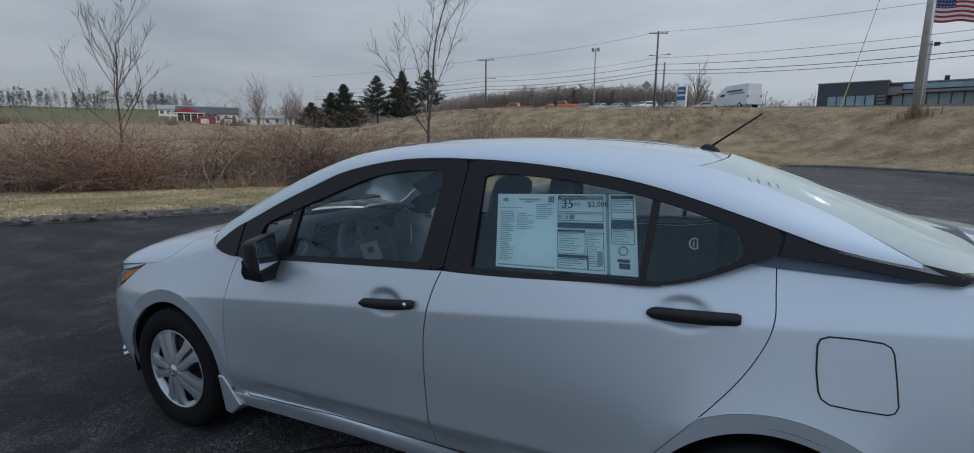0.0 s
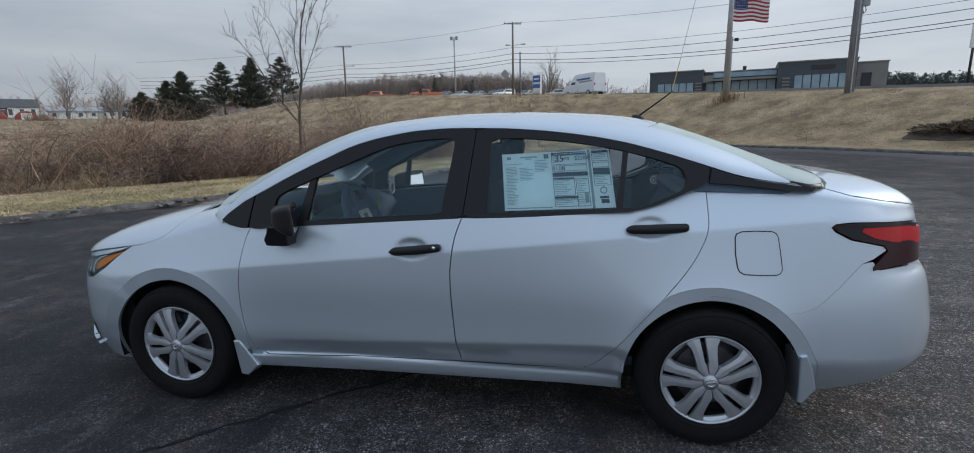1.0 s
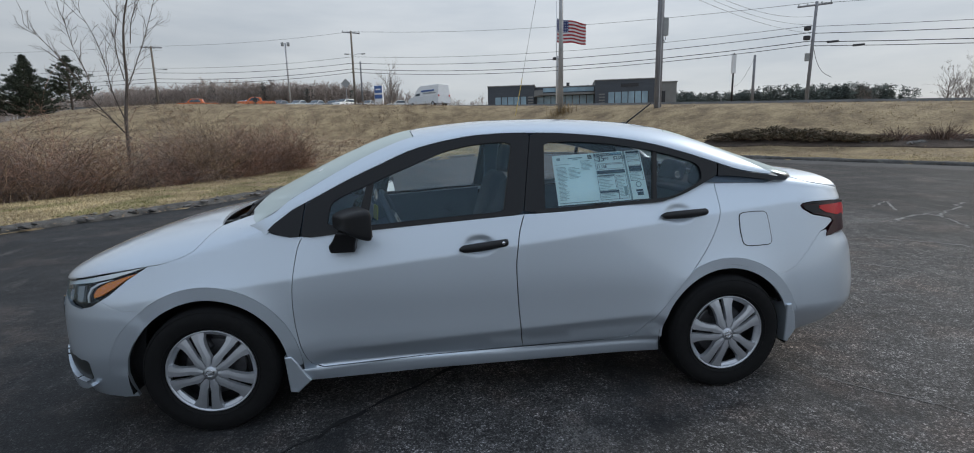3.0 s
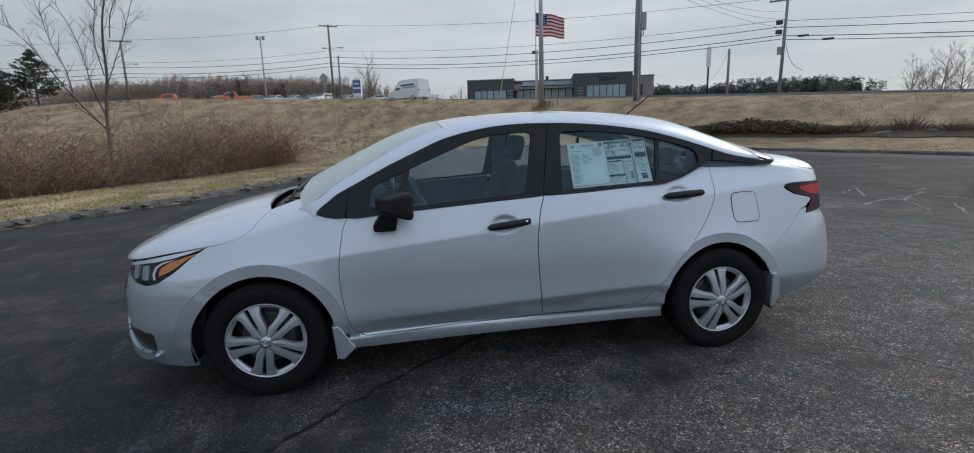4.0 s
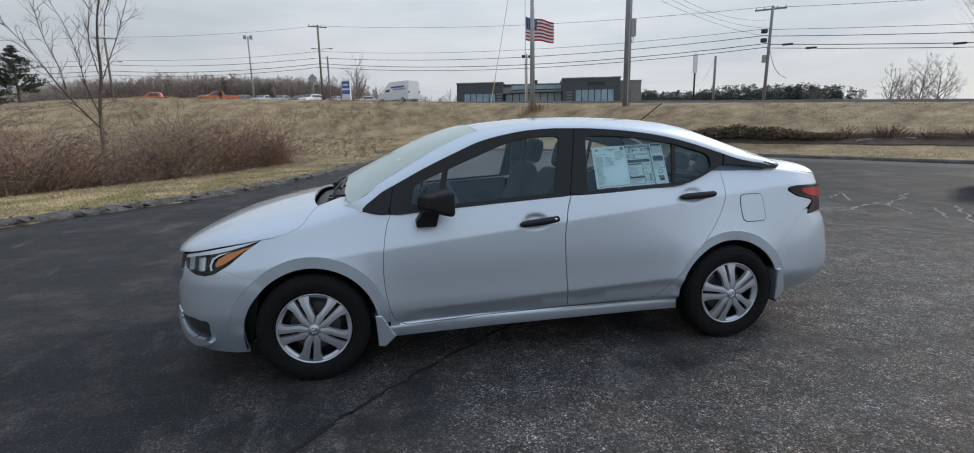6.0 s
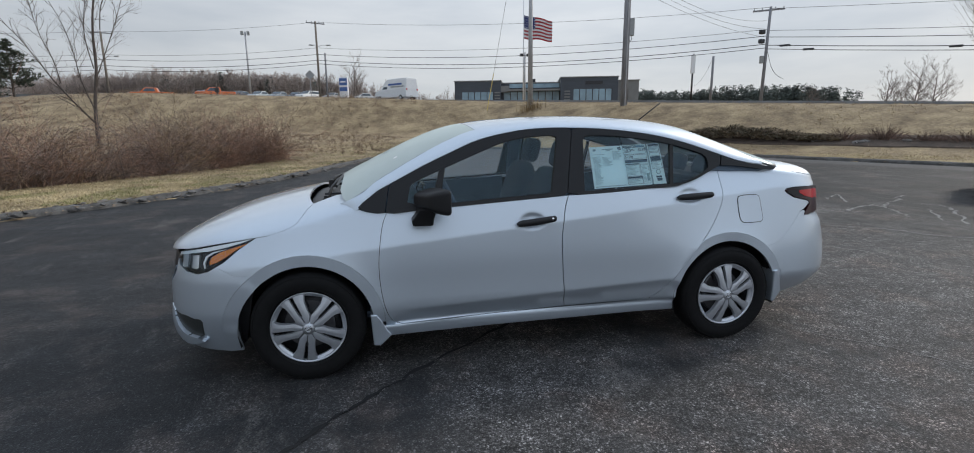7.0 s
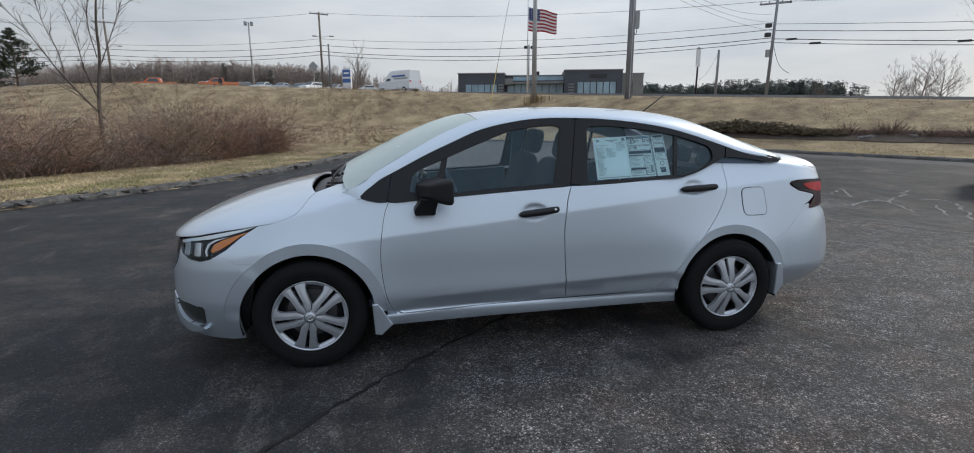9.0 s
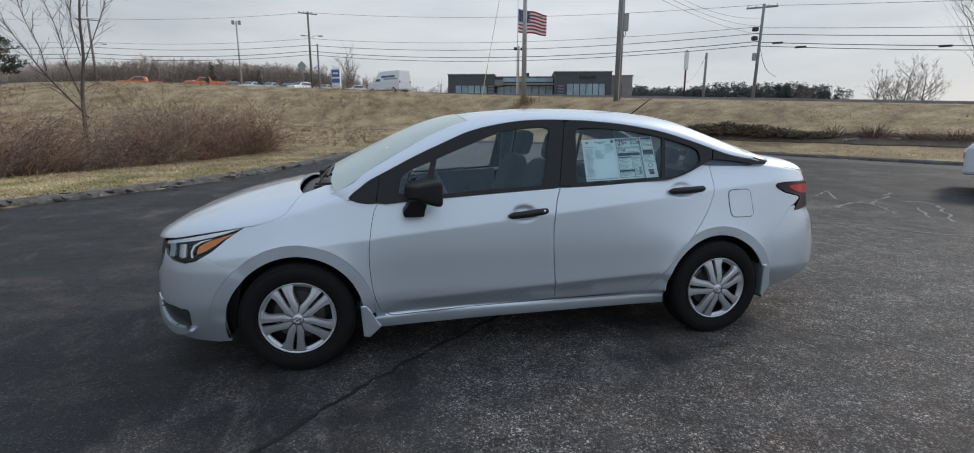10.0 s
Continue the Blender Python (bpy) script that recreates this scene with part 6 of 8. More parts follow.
M_FARPINE = mat("far_pines", (0.105, 0.125, 0.115), 0.95, vary=0.25, scale=0.1, island=0.45)


def bare_tree(x, y, height, seed, lean=(0, 0), stems=1, trunk=0.10, depth=5, spread_a=0.5, label="", up=0.2, fork=0.25, bark=None):
    rng = random.Random(seed)
    tr = new("bare_tree")
    tr.location = (x, y, gz(x, y) - 0.1)
    tk, cr = Sticks(), Sticks()
    for s in range(stems):
        d = Vector((lean[0] + rng.gauss(0, 0.05 + 0.22 * (s > 0)), lean[1] + rng.gauss(0, 0.05 + 0.22 * (s > 0)), 1)).normalized()
        hgt = height * (1 if s == 0 else rng.uniform(0.6, 0.85))
        pts = [Vector((0.12 * s, 0, 0))]
        n = 9
        for i in range(n):
            d = (d + Vector((rng.gauss(0, 0.05), rng.gauss(0, 0.05), 0.06))).normalized()
            pts.append(pts[-1] + d * hgt * 0.78 / n)
        tk.stick(pts, trunk * (1 if s == 0 else 0.7), trunk * 0.22, 8)
        for i in range(2, n + 1):
            for k in range(rng.randint(1, 3)):
                if i / n < fork:
                    continue
                a = rng.uniform(0, 6.283)
                nd = Vector((math.cos(a) * math.sin(spread_a), math.sin(a) * math.sin(spread_a), math.cos(spread_a)))
                grow(cr, pts[i], nd, hgt * 0.30 * (1.25 - 0.55 * i / n), trunk * 0.36 * (1.15 - 0.6 * i / n), depth - 2, rng, 0.5, up, (2, 4), 0.62, 4, 0.0045)
    link_mesh("trunk", tk.mesh("trunk"), bark or M_BARK, tr)
    link_mesh("crown", cr.mesh("crown"), bark or M_BARK, tr)
    return tagged(tr, label, "tree")


# the crooked young tree in the thicket: a stem, two long side limbs and sparse twigs
def crooked_tree(x, y, label):
    rg = random.Random(11)
    t = new("bare_tree")
    t.location = (x, y, gz(x, y) - 0.1)
    right, away = Vector((0.90, 0.434, 0)), Vector((-0.434, 0.90, 0))
    tk, cr = Sticks(), Sticks()
    limbs = (((0, 0), (-0.05, 1.0), (0.02, 2.2), (0.12, 3.4), (0.2, 4.4), (0.32, 5.4), (0.7, 6.6), (0.95, 8.0)),
             ((0.0, 1.5), (-0.42, 2.15), (-0.85, 2.9), (-1.3, 3.55), (-1.75, 4.3), (-2.25, 5.0)), ((0.0, 2.2), (-0.25, 3.1), (-0.5, 4.0), (-0.75, 4.9), (-1.1, 5.9)),
             ((0.12, 3.4), (0.0, 4.5), (0.12, 5.7), (0.2, 7.0)), ((0.08, 3.0), (0.4, 3.9), (0.7, 4.8), (1.1, 5.9), (1.5, 6.8)),
             ((-0.85, 2.9), (-0.95, 3.6), (-1.2, 4.4), (-1.3, 5.3)), ((0.25, 4.6), (0.55, 5.4), (0.9, 6.2), (1.4, 7.0)))
    for li, limb in enumerate(limbs):
        off = rg.uniform(-0.5, 0.5)
        pts = [right * (a + rg.gauss(0, 0.05)) + away * off * (i / len(limb)) + Vector((0, 0, h)) for i, (a, h) in enumerate(limb)]
        pts = [Vector(q) for q in catmull(pts, 4)]
        r0 = 0.070 if li == 0 else (0.030 if li == 1 else 0.017)
        (tk if li == 0 else cr).stick(pts, r0, 0.010 if li == 0 else 0.005, 7)
        for i in range(3, len(pts)):
            for _ in range(rg.choice((1, 1, 2, 3)) if pts[i].z > 1.0 else 0):
                d = (pts[i] - pts[i - 1]).normalized() + Vector((rg.gauss(0, 0.6), rg.gauss(0, 0.6), rg.gauss(0.25, 0.35)))
                grow(cr, pts[i], d, rg.uniform(0.3, 0.85), 0.009, 2, rg, 0.6, 0.1, (1, 3), 0.6, 4, 0.0028)
    link_mesh("trunk", tk.mesh("trunk"), M_BARK, t)
    link_mesh("crown", cr.mesh("crown"), M_BARK, t)
    return tagged(t, label, "tree")


crooked_tree(-9.92, 15.3, "bare crooked young tree in the thicket")
bare_tree(-18.2, 8.2, 5.9, 4, lean=(-0.02, 0.0), stems=1, trunk=0.06, depth=5, spread_a=0.62, label="bare upright young tree among dry brush", up=0.28, fork=0.25)
bare_tree(42.6, 25.2, 13.0, 8, lean=(-0.08, 0.05), stems=3, trunk=0.10, depth=5, label="tall bare tree beside the road", fork=0.2)
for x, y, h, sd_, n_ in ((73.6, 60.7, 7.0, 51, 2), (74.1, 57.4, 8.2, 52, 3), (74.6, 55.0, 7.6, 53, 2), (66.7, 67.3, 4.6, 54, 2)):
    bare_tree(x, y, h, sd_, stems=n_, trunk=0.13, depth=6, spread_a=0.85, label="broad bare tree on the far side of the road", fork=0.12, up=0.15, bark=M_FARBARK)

# the thicket beyond the verge: red stems, tan whips and grey brush mixed in drifts
M_TANTWIG = mat("tan_whips", (0.36, 0.265, 0.17), 0.95, vary=0.25, scale=0.6, island=0.4)
M_GREYTWIG = mat("grey_brush", (0.118, 0.086, 0.076), 0.95, vary=0.25, scale=0.6, island=0.5, second=(0.215, 0.165, 0.14))
rng = random.Random(21)
brush = {k: Sticks() for k in ("red", "tan", "grey")}
edge = catmull([(-17.2, 2.4), (-15.2, 4.2), (-13.3, 5.9), (-11.4, 7.7), (-9.9, 9.6), (-8.6, 11.9), (-7.3, 14.3), (-6.0, 17.2), (-4.6, 19.6)], 12)
for k in range(10500):
    t = rng.random()
    i = int(t * (len(edge) - 2))
    p = edge[i].lerp(edge[i + 1], rng.random())
    o = Vector((-0.83, 0.55))
    depth_in = abs(rng.gauss(0, 1.9)) + 0.1
    q = p + o * depth_in
    near_end = smoothstep(-0.03, 0.24, t)
    if rng.random() > 0.30 + 0.70 * near_end or depth_in > 5.5:
        continue
    clumpy = min(1.25, 0.5 + 1.5 * noise.noise(Vector((q.x * 0.33, q.y * 0.33, 3.0))) + 0.6 * noise.noise(Vector((q.x * 1.1, q.y * 1.1, 7.0))))
    drift = noise.noise(Vector((q.x * 0.45, q.y * 0.45, 15.0))) + rng.gauss(0, 0.16)
    kind = "red" if drift > 0.15 else ("grey" if drift > -0.13 else "tan")
    st = brush[kind]
    h = max(0.25, (0.50 + 1.55 * near_end) * rng.uniform(0.3, 1.0) ** 0.8 * (0.38 + clumpy * 1.1)) * (0.75 if kind == "tan" else 1.0)
    base = Vector((q.x, q.y, gz(q.x, q.y)))
    wide = 0.30 if kind == "tan" else 0.55
    d = Vector((rng.gauss(0, wide), rng.gauss(0, wide), 1)).normalized()
    pts = [base]
    for s in range(5):
        d = (d + Vector((rng.gauss(0, 0.26), rng.gauss(0, 0.26), rng.gauss(-0.10, 0.14)))).normalized()
        pts.append(pts[-1] + d * h / 5)
    st.stick(pts, rng.uniform(0.004, 0.011), 0.002)
    for s in range(rng.randint(3, 8)):
        b = pts[rng.randint(1, 5)]
        dd = (d + Vector((rng.gauss(0, 0.8), rng.gauss(0, 0.8), rng.gauss(0.0, 0.5)))).normalized()
        m = b + dd * h * rng.uniform(0.10, 0.2)
        e = m + (dd + Vector((rng.gauss(0, 0.4), rng.gauss(0, 0.4), rng.gauss(-0.1, 0.3)))).normalized() * h * rng.uniform(0.08, 0.22)
        st.stick([b, m, e], 0.0042, 0.0018)
# long arching canes
for k in range(260):
    i = rng.randint(14, len(edge) - 2)
    q = edge[i] + Vector((-0.83, 0.55)) * rng.uniform(0.1, 3.0)
    b = Vector((q.x, q.y, gz(q.x, q.y)))
    a, ln, rise = rng.uniform(0, 6.283), rng.uniform(0.8, 1.9), rng.uniform(1.0, 2.2)
    out = Vector((math.cos(a), math.sin(a), 0)) * ln
    cane = [b + out * f + Vector((rng.gauss(0, 0.04), rng.gauss(0, 0.04), rise * (1.9 * f - 1.25 * f * f))) for f in (0, 0.2, 0.4, 0.6, 0.8, 1.0)]
    brush[rng.choice(("tan", "grey", "red"))].stick(cane, 0.012, 0.003, 4)
for kind, mm, lab in (("red", M_REDTWIG, "tangled red-brown leafless thicket along the verge"), ("tan", M_TANTWIG, "tan dry whips in the thicket"), ("grey", M_GREYTWIG, "dark grey-brown brush in the thicket")):
    tagged(link_mesh("thicket", brush[kind].mesh("thicket"), mm), lab, "brush", kind="stuff")

# dry brush scattered over the bank's grass
dry, dry_tan = Sticks(), Sticks()
for k in range(11000):
    x, y = rng.uniform(-34, 2), rng.uniform(8, 46)
    n_, s_ = x * RN[0] + y * RN[1], x * RU[0] + y * RU[1]
    if kerb_inside(x, y) or s_ < 17 or noise.noise(Vector((x * 0.16, y * 0.16, 1))) < -0.02 or min((Vector((x, y)) - e).length for e in edge[::8]) < 2.5:
        continue
    b = Vector((x, y, gz(x, y)))
    h = rng.uniform(0.08, 0.20) if k % 4 else rng.uniform(0.2, 0.55)
    tgt = dry if rng.random() < 0.45 else dry_tan
    for q in range(5):
        d = Vector((rng.gauss(0, 0.5), rng.gauss(0, 0.5), 1)).normalized()
        tgt.stick([b, b + d * h * 0.5, b + d * h + Vector((rng.gauss(0, 0.1), rng.gauss(0, 0.1), -0.02))], 0.006, 0.002)
tagged(link_mesh("dry_brush", dry.mesh("dry_brush"), M_TWIG), "low dry brown weeds on the grassy bank", "weeds", kind="stuff")
tagged(link_mesh("dry_brush", dry_tan.mesh("dry_brush"), M_TANTWIG), "low tan weeds and stubble on the grassy bank", "weeds", kind="stuff")

# grass blades of the verge and the bank
grass, green = Sticks(), Sticks()
for k in range(78000):
    i = rng.randint(30, len(dense) - 40)
    p = dense[i]
    d = (dense[i + 1] - dense[i - 1]).normalized()
    o = Vector((-d.y, d.x))
    dist = 0.36 + rng.random() ** 1.3 * 4.6
    q = p + o * dist
    if q.y < 0 and q.x > 0:
        continue
    z = gz(q.x, q.y)
    h = rng.uniform(0.02, 0.06)
    patchy = noise.noise(Vector((q.x * 0.7, q.y * 0.7, 9)))
    tgt = green if patchy > -0.06 and dist < 3.6 and q.x < 3 else grass
    for b in range(2):
        a = rng.uniform(0, 6.283)
        tgt.blade((q.x + rng.gauss(0, 0.03), q.y + rng.gauss(0, 0.03), z - 0.01), (rng.gauss(0, 0.04), rng.gauss(0, 0.04), h), (math.cos(a), math.sin(a), 0), rng.uniform(0.004, 0.011))
tagged(link_mesh("verge_grass", grass.mesh("verge_grass"), M_STRAW), "short straw-coloured winter grass on the verge", "grass", kind="stuff")
tagged(link_mesh("verge_grass", green.mesh("verge_grass"), M_GREENBLADE), "short dull green grass patches on the verge", "grass", kind="stuff")
tuft = Sticks()
for k in range(16000):
    n_ = rng.uniform(21.5, 34)
    s_ = rng.uniform(-8, 62)
    x, y = RN * n_ + RU * s_
    if kerb_inside(x, y):
        continue
    if rng.random() > 0.55 + 0.9 * noise.noise(Vector((x * 0.3, y * 0.3, 5))):
        continue
    z = gz(x, y)
    for b in range(2):
        a = rng.uniform(0, 6.283)
        tuft.blade((x + rng.gauss(0, 0.05), y + rng.gauss(0, 0.05), z - 0.02), (rng.gauss(0, 0.08), rng.gauss(0, 0.08), rng.uniform(0.05, 0.12)), (math.cos(a), math.sin(a), 0), rng.uniform(0.008, 0.02))
for k in range(150):
    a = rng.uniform(0, 6.283)
    x, y = 10.1 + rng.gauss(0, 0.45), 33.7 + rng.gauss(0, 0.3)
    tuft.blade((x, y, gz(x, y)), (rng.gauss(0, 0.1), rng.gauss(0, 0.1), rng.uniform(0.3, 0.9)), (math.cos(a), math.sin(a), 0), 0.02)
tagged(link_mesh("bank_grass", tuft.mesh("bank_grass"), mat("bank_grass_blades", (0.27, 0.19, 0.10), 0.95, vary=0.3, scale=0.5, island=0.3, second=(0.36, 0.265, 0.15))), "tufted dry grass on the road bank", "grass", kind="stuff")

# dead leaves and crumbs along the kerb
M_LEAF = mat("dead_leaves", (0.23, 0.165, 0.105), 0.9, vary=0.3, scale=4, island=0.5)
leaf = Sticks()
for k in range(5200):
    i = rng.randint(30, len(dense) - 60)
    p = dense[i]
    d = (dense[i + 1] - dense[i - 1]).normalized()
    o = Vector((-d.y, d.x))
    q = p + o * rng.gauss(0.24, 0.22)
    z = max(gz(q.x, q.y), float(lot_plane(q.x, q.y))) + rng.uniform(0.02, 0.09)
    a = rng.uniform(0, 6.283)
    leaf.blade((q.x, q.y, z), (math.cos(a) * 0.05, math.sin(a) * 0.05, rng.uniform(-0.01, 0.03)), (-math.sin(a), math.cos(a), rng.uniform(-0.3, 0.3)), 0.02)
tagged(link_mesh("dead_leaves", leaf.mesh("dead_leaves"), M_LEAF), "brown dead leaves gathered along the kerb", "leaves", kind="stuff")

# broken chunks of asphalt along the left kerb
M_RUBBLE = mat("asphalt_rubble", (0.115, 0.11, 0.105), 0.9, vary=0.4, scale=9, obj_random=0.7, bump=0.6, bump_scale=40)
chunk_meshes = []
for k in range(6):
    bm = bmesh.new()
    bmesh.ops.create_icosphere(bm, subdivisions=1, radius=1)
    for v in bm.verts:
        v.co = Vector((v.co.x * 0.13, v.co.y * 0.085, v.co.z * 0.042)) * (0.75 + 0.5 * rng.random())
    me = bpy.data.meshes.new("asphalt_chunk")
    bm.to_mesh(me)
    bm.free()
    me.materials.append(M_RUBBLE)
    chunk_meshes.append(me)
for k in range(300):
    i = rng.randint(150, 760)
    p = dense[i]
    d = (dense[i + 1] - dense[i - 1]).normalized()
    o = Vector((-d.y, d.x))
    q = p + o * rng.gauss(0.16, 0.20)
    ob = new("asphalt_chunk", chunk_meshes[k % 6])
    ob.matrix_basis = pose(q.x, q.y, float(lot_plane(q.x, q.y)) + 0.05 + rng.uniform(0, 0.045), rng.uniform(-16, 16), rng.uniform(-16, 16), rng.uniform(0, 360)) @ Matrix.Scale(rng.uniform(0.25, 0.85), 4)
    ob.parent = kerb

# low junipers and dry shrubs at the foot of the bank
def juniper(x, y, r, h, seed, material, label, n=520, twiggy=0.5):
    rg = random.Random(seed)
    sh = new("low_shrub")
    sh.location = (x, y, gz(x, y))
    lf, tw = Sticks(), Sticks()
    for k in range(n):
        a = rg.uniform(0, 6.283)
        rad = r * math.sqrt(rg.random())
        top = h * (1 - (rad / r) ** 2 * 0.6) * rg.uniform(0.3, 1.05)
        p = Vector((math.cos(a) * rad * 1.7 * RU[0] + math.sin(a) * rad * 0.8 * RN[0], math.cos(a) * rad * 1.7 * RU[1] + math.sin(a) * rad * 0.8 * RN[1], top))
        dirn = Vector((p.x, p.y, 0.25)).normalized()
        if twiggy < 1:
            lf.clump(p, rg.uniform(0.09, 0.2), rg, 7, 0.4, dirn)
        if rg.random() < twiggy:
            root = Vector((p.x * rg.uniform(0.1, 0.9), p.y * rg.uniform(0.1, 0.9), 0))
            tw.stick([root, root.lerp(p, 0.6) + Vector((rg.gauss(0, 0.05), rg.gauss(0, 0.05), 0.06)), p + dirn * 0.08 + Vector((0, 0, rg.uniform(0, 0.1)))], 0.010, 0.003)
    if twiggy < 1:
        link_mesh("foliage", lf.mesh("foliage"), material, sh)
    link_mesh("branchwork", tw.mesh("branchwork"), M_TWIG, sh)
    return tagged(sh, label, "shrub", "shrubs along the bank")


for k, (s_, n_, r, h, mm) in enumerate(((6.9, 24.7, 0.85, 0.38, 0), (5.5, 24.9, 1.0, 0.54, 0), (4.1, 24.8, 0.95, 0.50, 0), (2.8, 24.7, 0.85, 0.30, 0), (1.6, 24.7, 0.6, 0.20, 0), (0.6, 24.7, 0.6, 0.50, 1), (-0.8, 24.8, 0.6, 0.62, 1), (-2.2, 24.7, 0.5, 0.32, 1), (-3.5, 24.7, 0.6, 0.45, 1), (-4.8, 24.8, 0.6, 0.5, 1), (-6.2, 24.8, 0.6, 0.34, 1), (-7.6, 24.7, 0.6, 0.3, 1), (-9.0, 24.7, 0.7, 0.4, 1))):
    x, y = RN * n_ + RU * s_
    juniper(x, y, r, h, 40 + k, M_JUNIPER if mm == 0 else M_TWIG, "spreading bronze-green juniper at the bank's foot" if mm == 0 else "small dry grey-brown shrub at the bank's foot", 340 if mm == 0 else 240, 0.4 if mm == 0 else 2.0)
bm = bmesh.new()
rows = []
for s_ in np.linspace(-16, 8.3, 74):
    w0 = 0.75 + 0.3 * noise.noise(Vector((s_ * 0.5, 0, 2)))
    rows.append([bm.verts.new((*(RN * n_ + RU * s_), float(ground_z(*(RN * n_ + RU * s_))) + z_)) for n_, z_ in ((24.6 - w0, -0.02), (24.65 - w0, 0.05), (24.6, 0.09), (24.55 + w0, 0.07), (24.6 + w0, -0.02))])
for a, b in zip(rows, rows[1:]):
    for k in range(4):
        bm.faces.new((a[k], b[k], b[k + 1], a[k + 1]))
bmesh.ops.recalc_face_normals(bm, faces=bm.faces[:])
tagged(part("mulch_bed", bm, mat("dark_mulch", (0.075, 0.055, 0.042), 0.95, vary=0.4, scale=3, detail_scale=30, bump=1.0, bump_scale=25)), "dark brown mulch bed under the shrubs", "planting bed", kind="structure")
M_ROCK = mat("grey_rock", (0.15, 0.14, 0.13), 0.9, vary=0.35, scale=5, bump=0.6, bump_scale=12)
for k in range(14):
    s_, n_ = rng.uniform(-9, 3), rng.uniform(24.2, 24.8)
    x, y = RN * n_ + RU * s_
    bm = bmesh.new()
    bmesh.ops.create_icosphere(bm, subdivisions=2, radius=1)
    for v in bm.verts:
        v.co = Vector((v.co.x * 0.30, v.co.y * 0.2, v.co.z * 0.13)) * (0.8 + 0.35 * noise.noise(v.co * 2 + Vector((k, 0, 0))))
    ro = part("landscape_rock", bm, M_ROCK, smooth=False, pose_m=pose(x, y, gz(x, y) + 0.04, 0, 0, rng.uniform(0, 360)))
    tagged(ro, "low grey rock beside the shrubs", "rock", "rocks along the bank")


# ---------------------------------------------------------------- evergreens
def cedar(x, y, h, w, seed, label="dark green cedar at the edge of the field", pine=False):
    rg = random.Random(seed)
    t = new("cedar_tree")
    t.location = (x, y, gz(x, y) - 0.2)
    tk, cr = Sticks(), Sticks()
    tk.stick([(0, 0, 0), (0.05, 0, h * 0.5), (0, 0.05, h * 0.97)], 0.16, 0.03, 8)
    layers = int(h * (5 if not pine else 2.6))
    for k in range(layers):
        f = (k + 0.5) / layers
        z = h * (0.06 + 0.94 * f) if not pine else h * (0.22 + 0.78 * f)
        rad = 1.5 * w * (1 - f) ** 1.05 * rg.uniform(0.6, 1.15) + 0.08
        for b in range(9 if not pine else 8):
            a = rg.uniform(0, 6.283)
            ext = rad * rg.uniform(0.55, 1.1)
            tip = Vector((math.cos(a) * ext, math.sin(a) * ext, z + ext * rg.uniform(-0.05, 0.35)))
            root = Vector((0, 0, z - ext * 0.15))
            tk.stick([root, tip], 0.03, 0.008)
            for q in (0.35, 0.55, 0.75, 0.9, 1.0):
                cr.clump(root.lerp(tip, q) + Vector((rg.gauss(0, 0.06), rg.gauss(0, 0.06), 0)), rg.uniform(0.24, 0.44) * (0.7 + 0.3 * w / 2) * (1 - 0.5 * f), rg, 9, 0.5, (math.cos(a) * 0.7, math.sin(a) * 0.7, 0.5))
    link_mesh("trunk", tk.mesh("trunk"), M_BARK, t)
    link_mesh("crown", cr.mesh("crown"), M_CEDAR, t)
    return tagged(t, label, "tree", "cedars on the field")


for x, y, h, w, sd_, pn in ((-58.5, 58.2, 4.0, 2.3, 1, 0), (-54.9, 61.6, 6.9, 3.3, 2, 0), (-56.4, 60.4, 5.6, 2.6, 7, 0), (-54.0, 68.8, 8.1, 3.2, 3, 1), (-50.6, 71.3, 7.9, 3.1, 4, 0), (-48.2, 75.6, 7.5, 2.9, 5, 1)):
    cedar(x, y, h, w, sd_, pine=bool(pn))


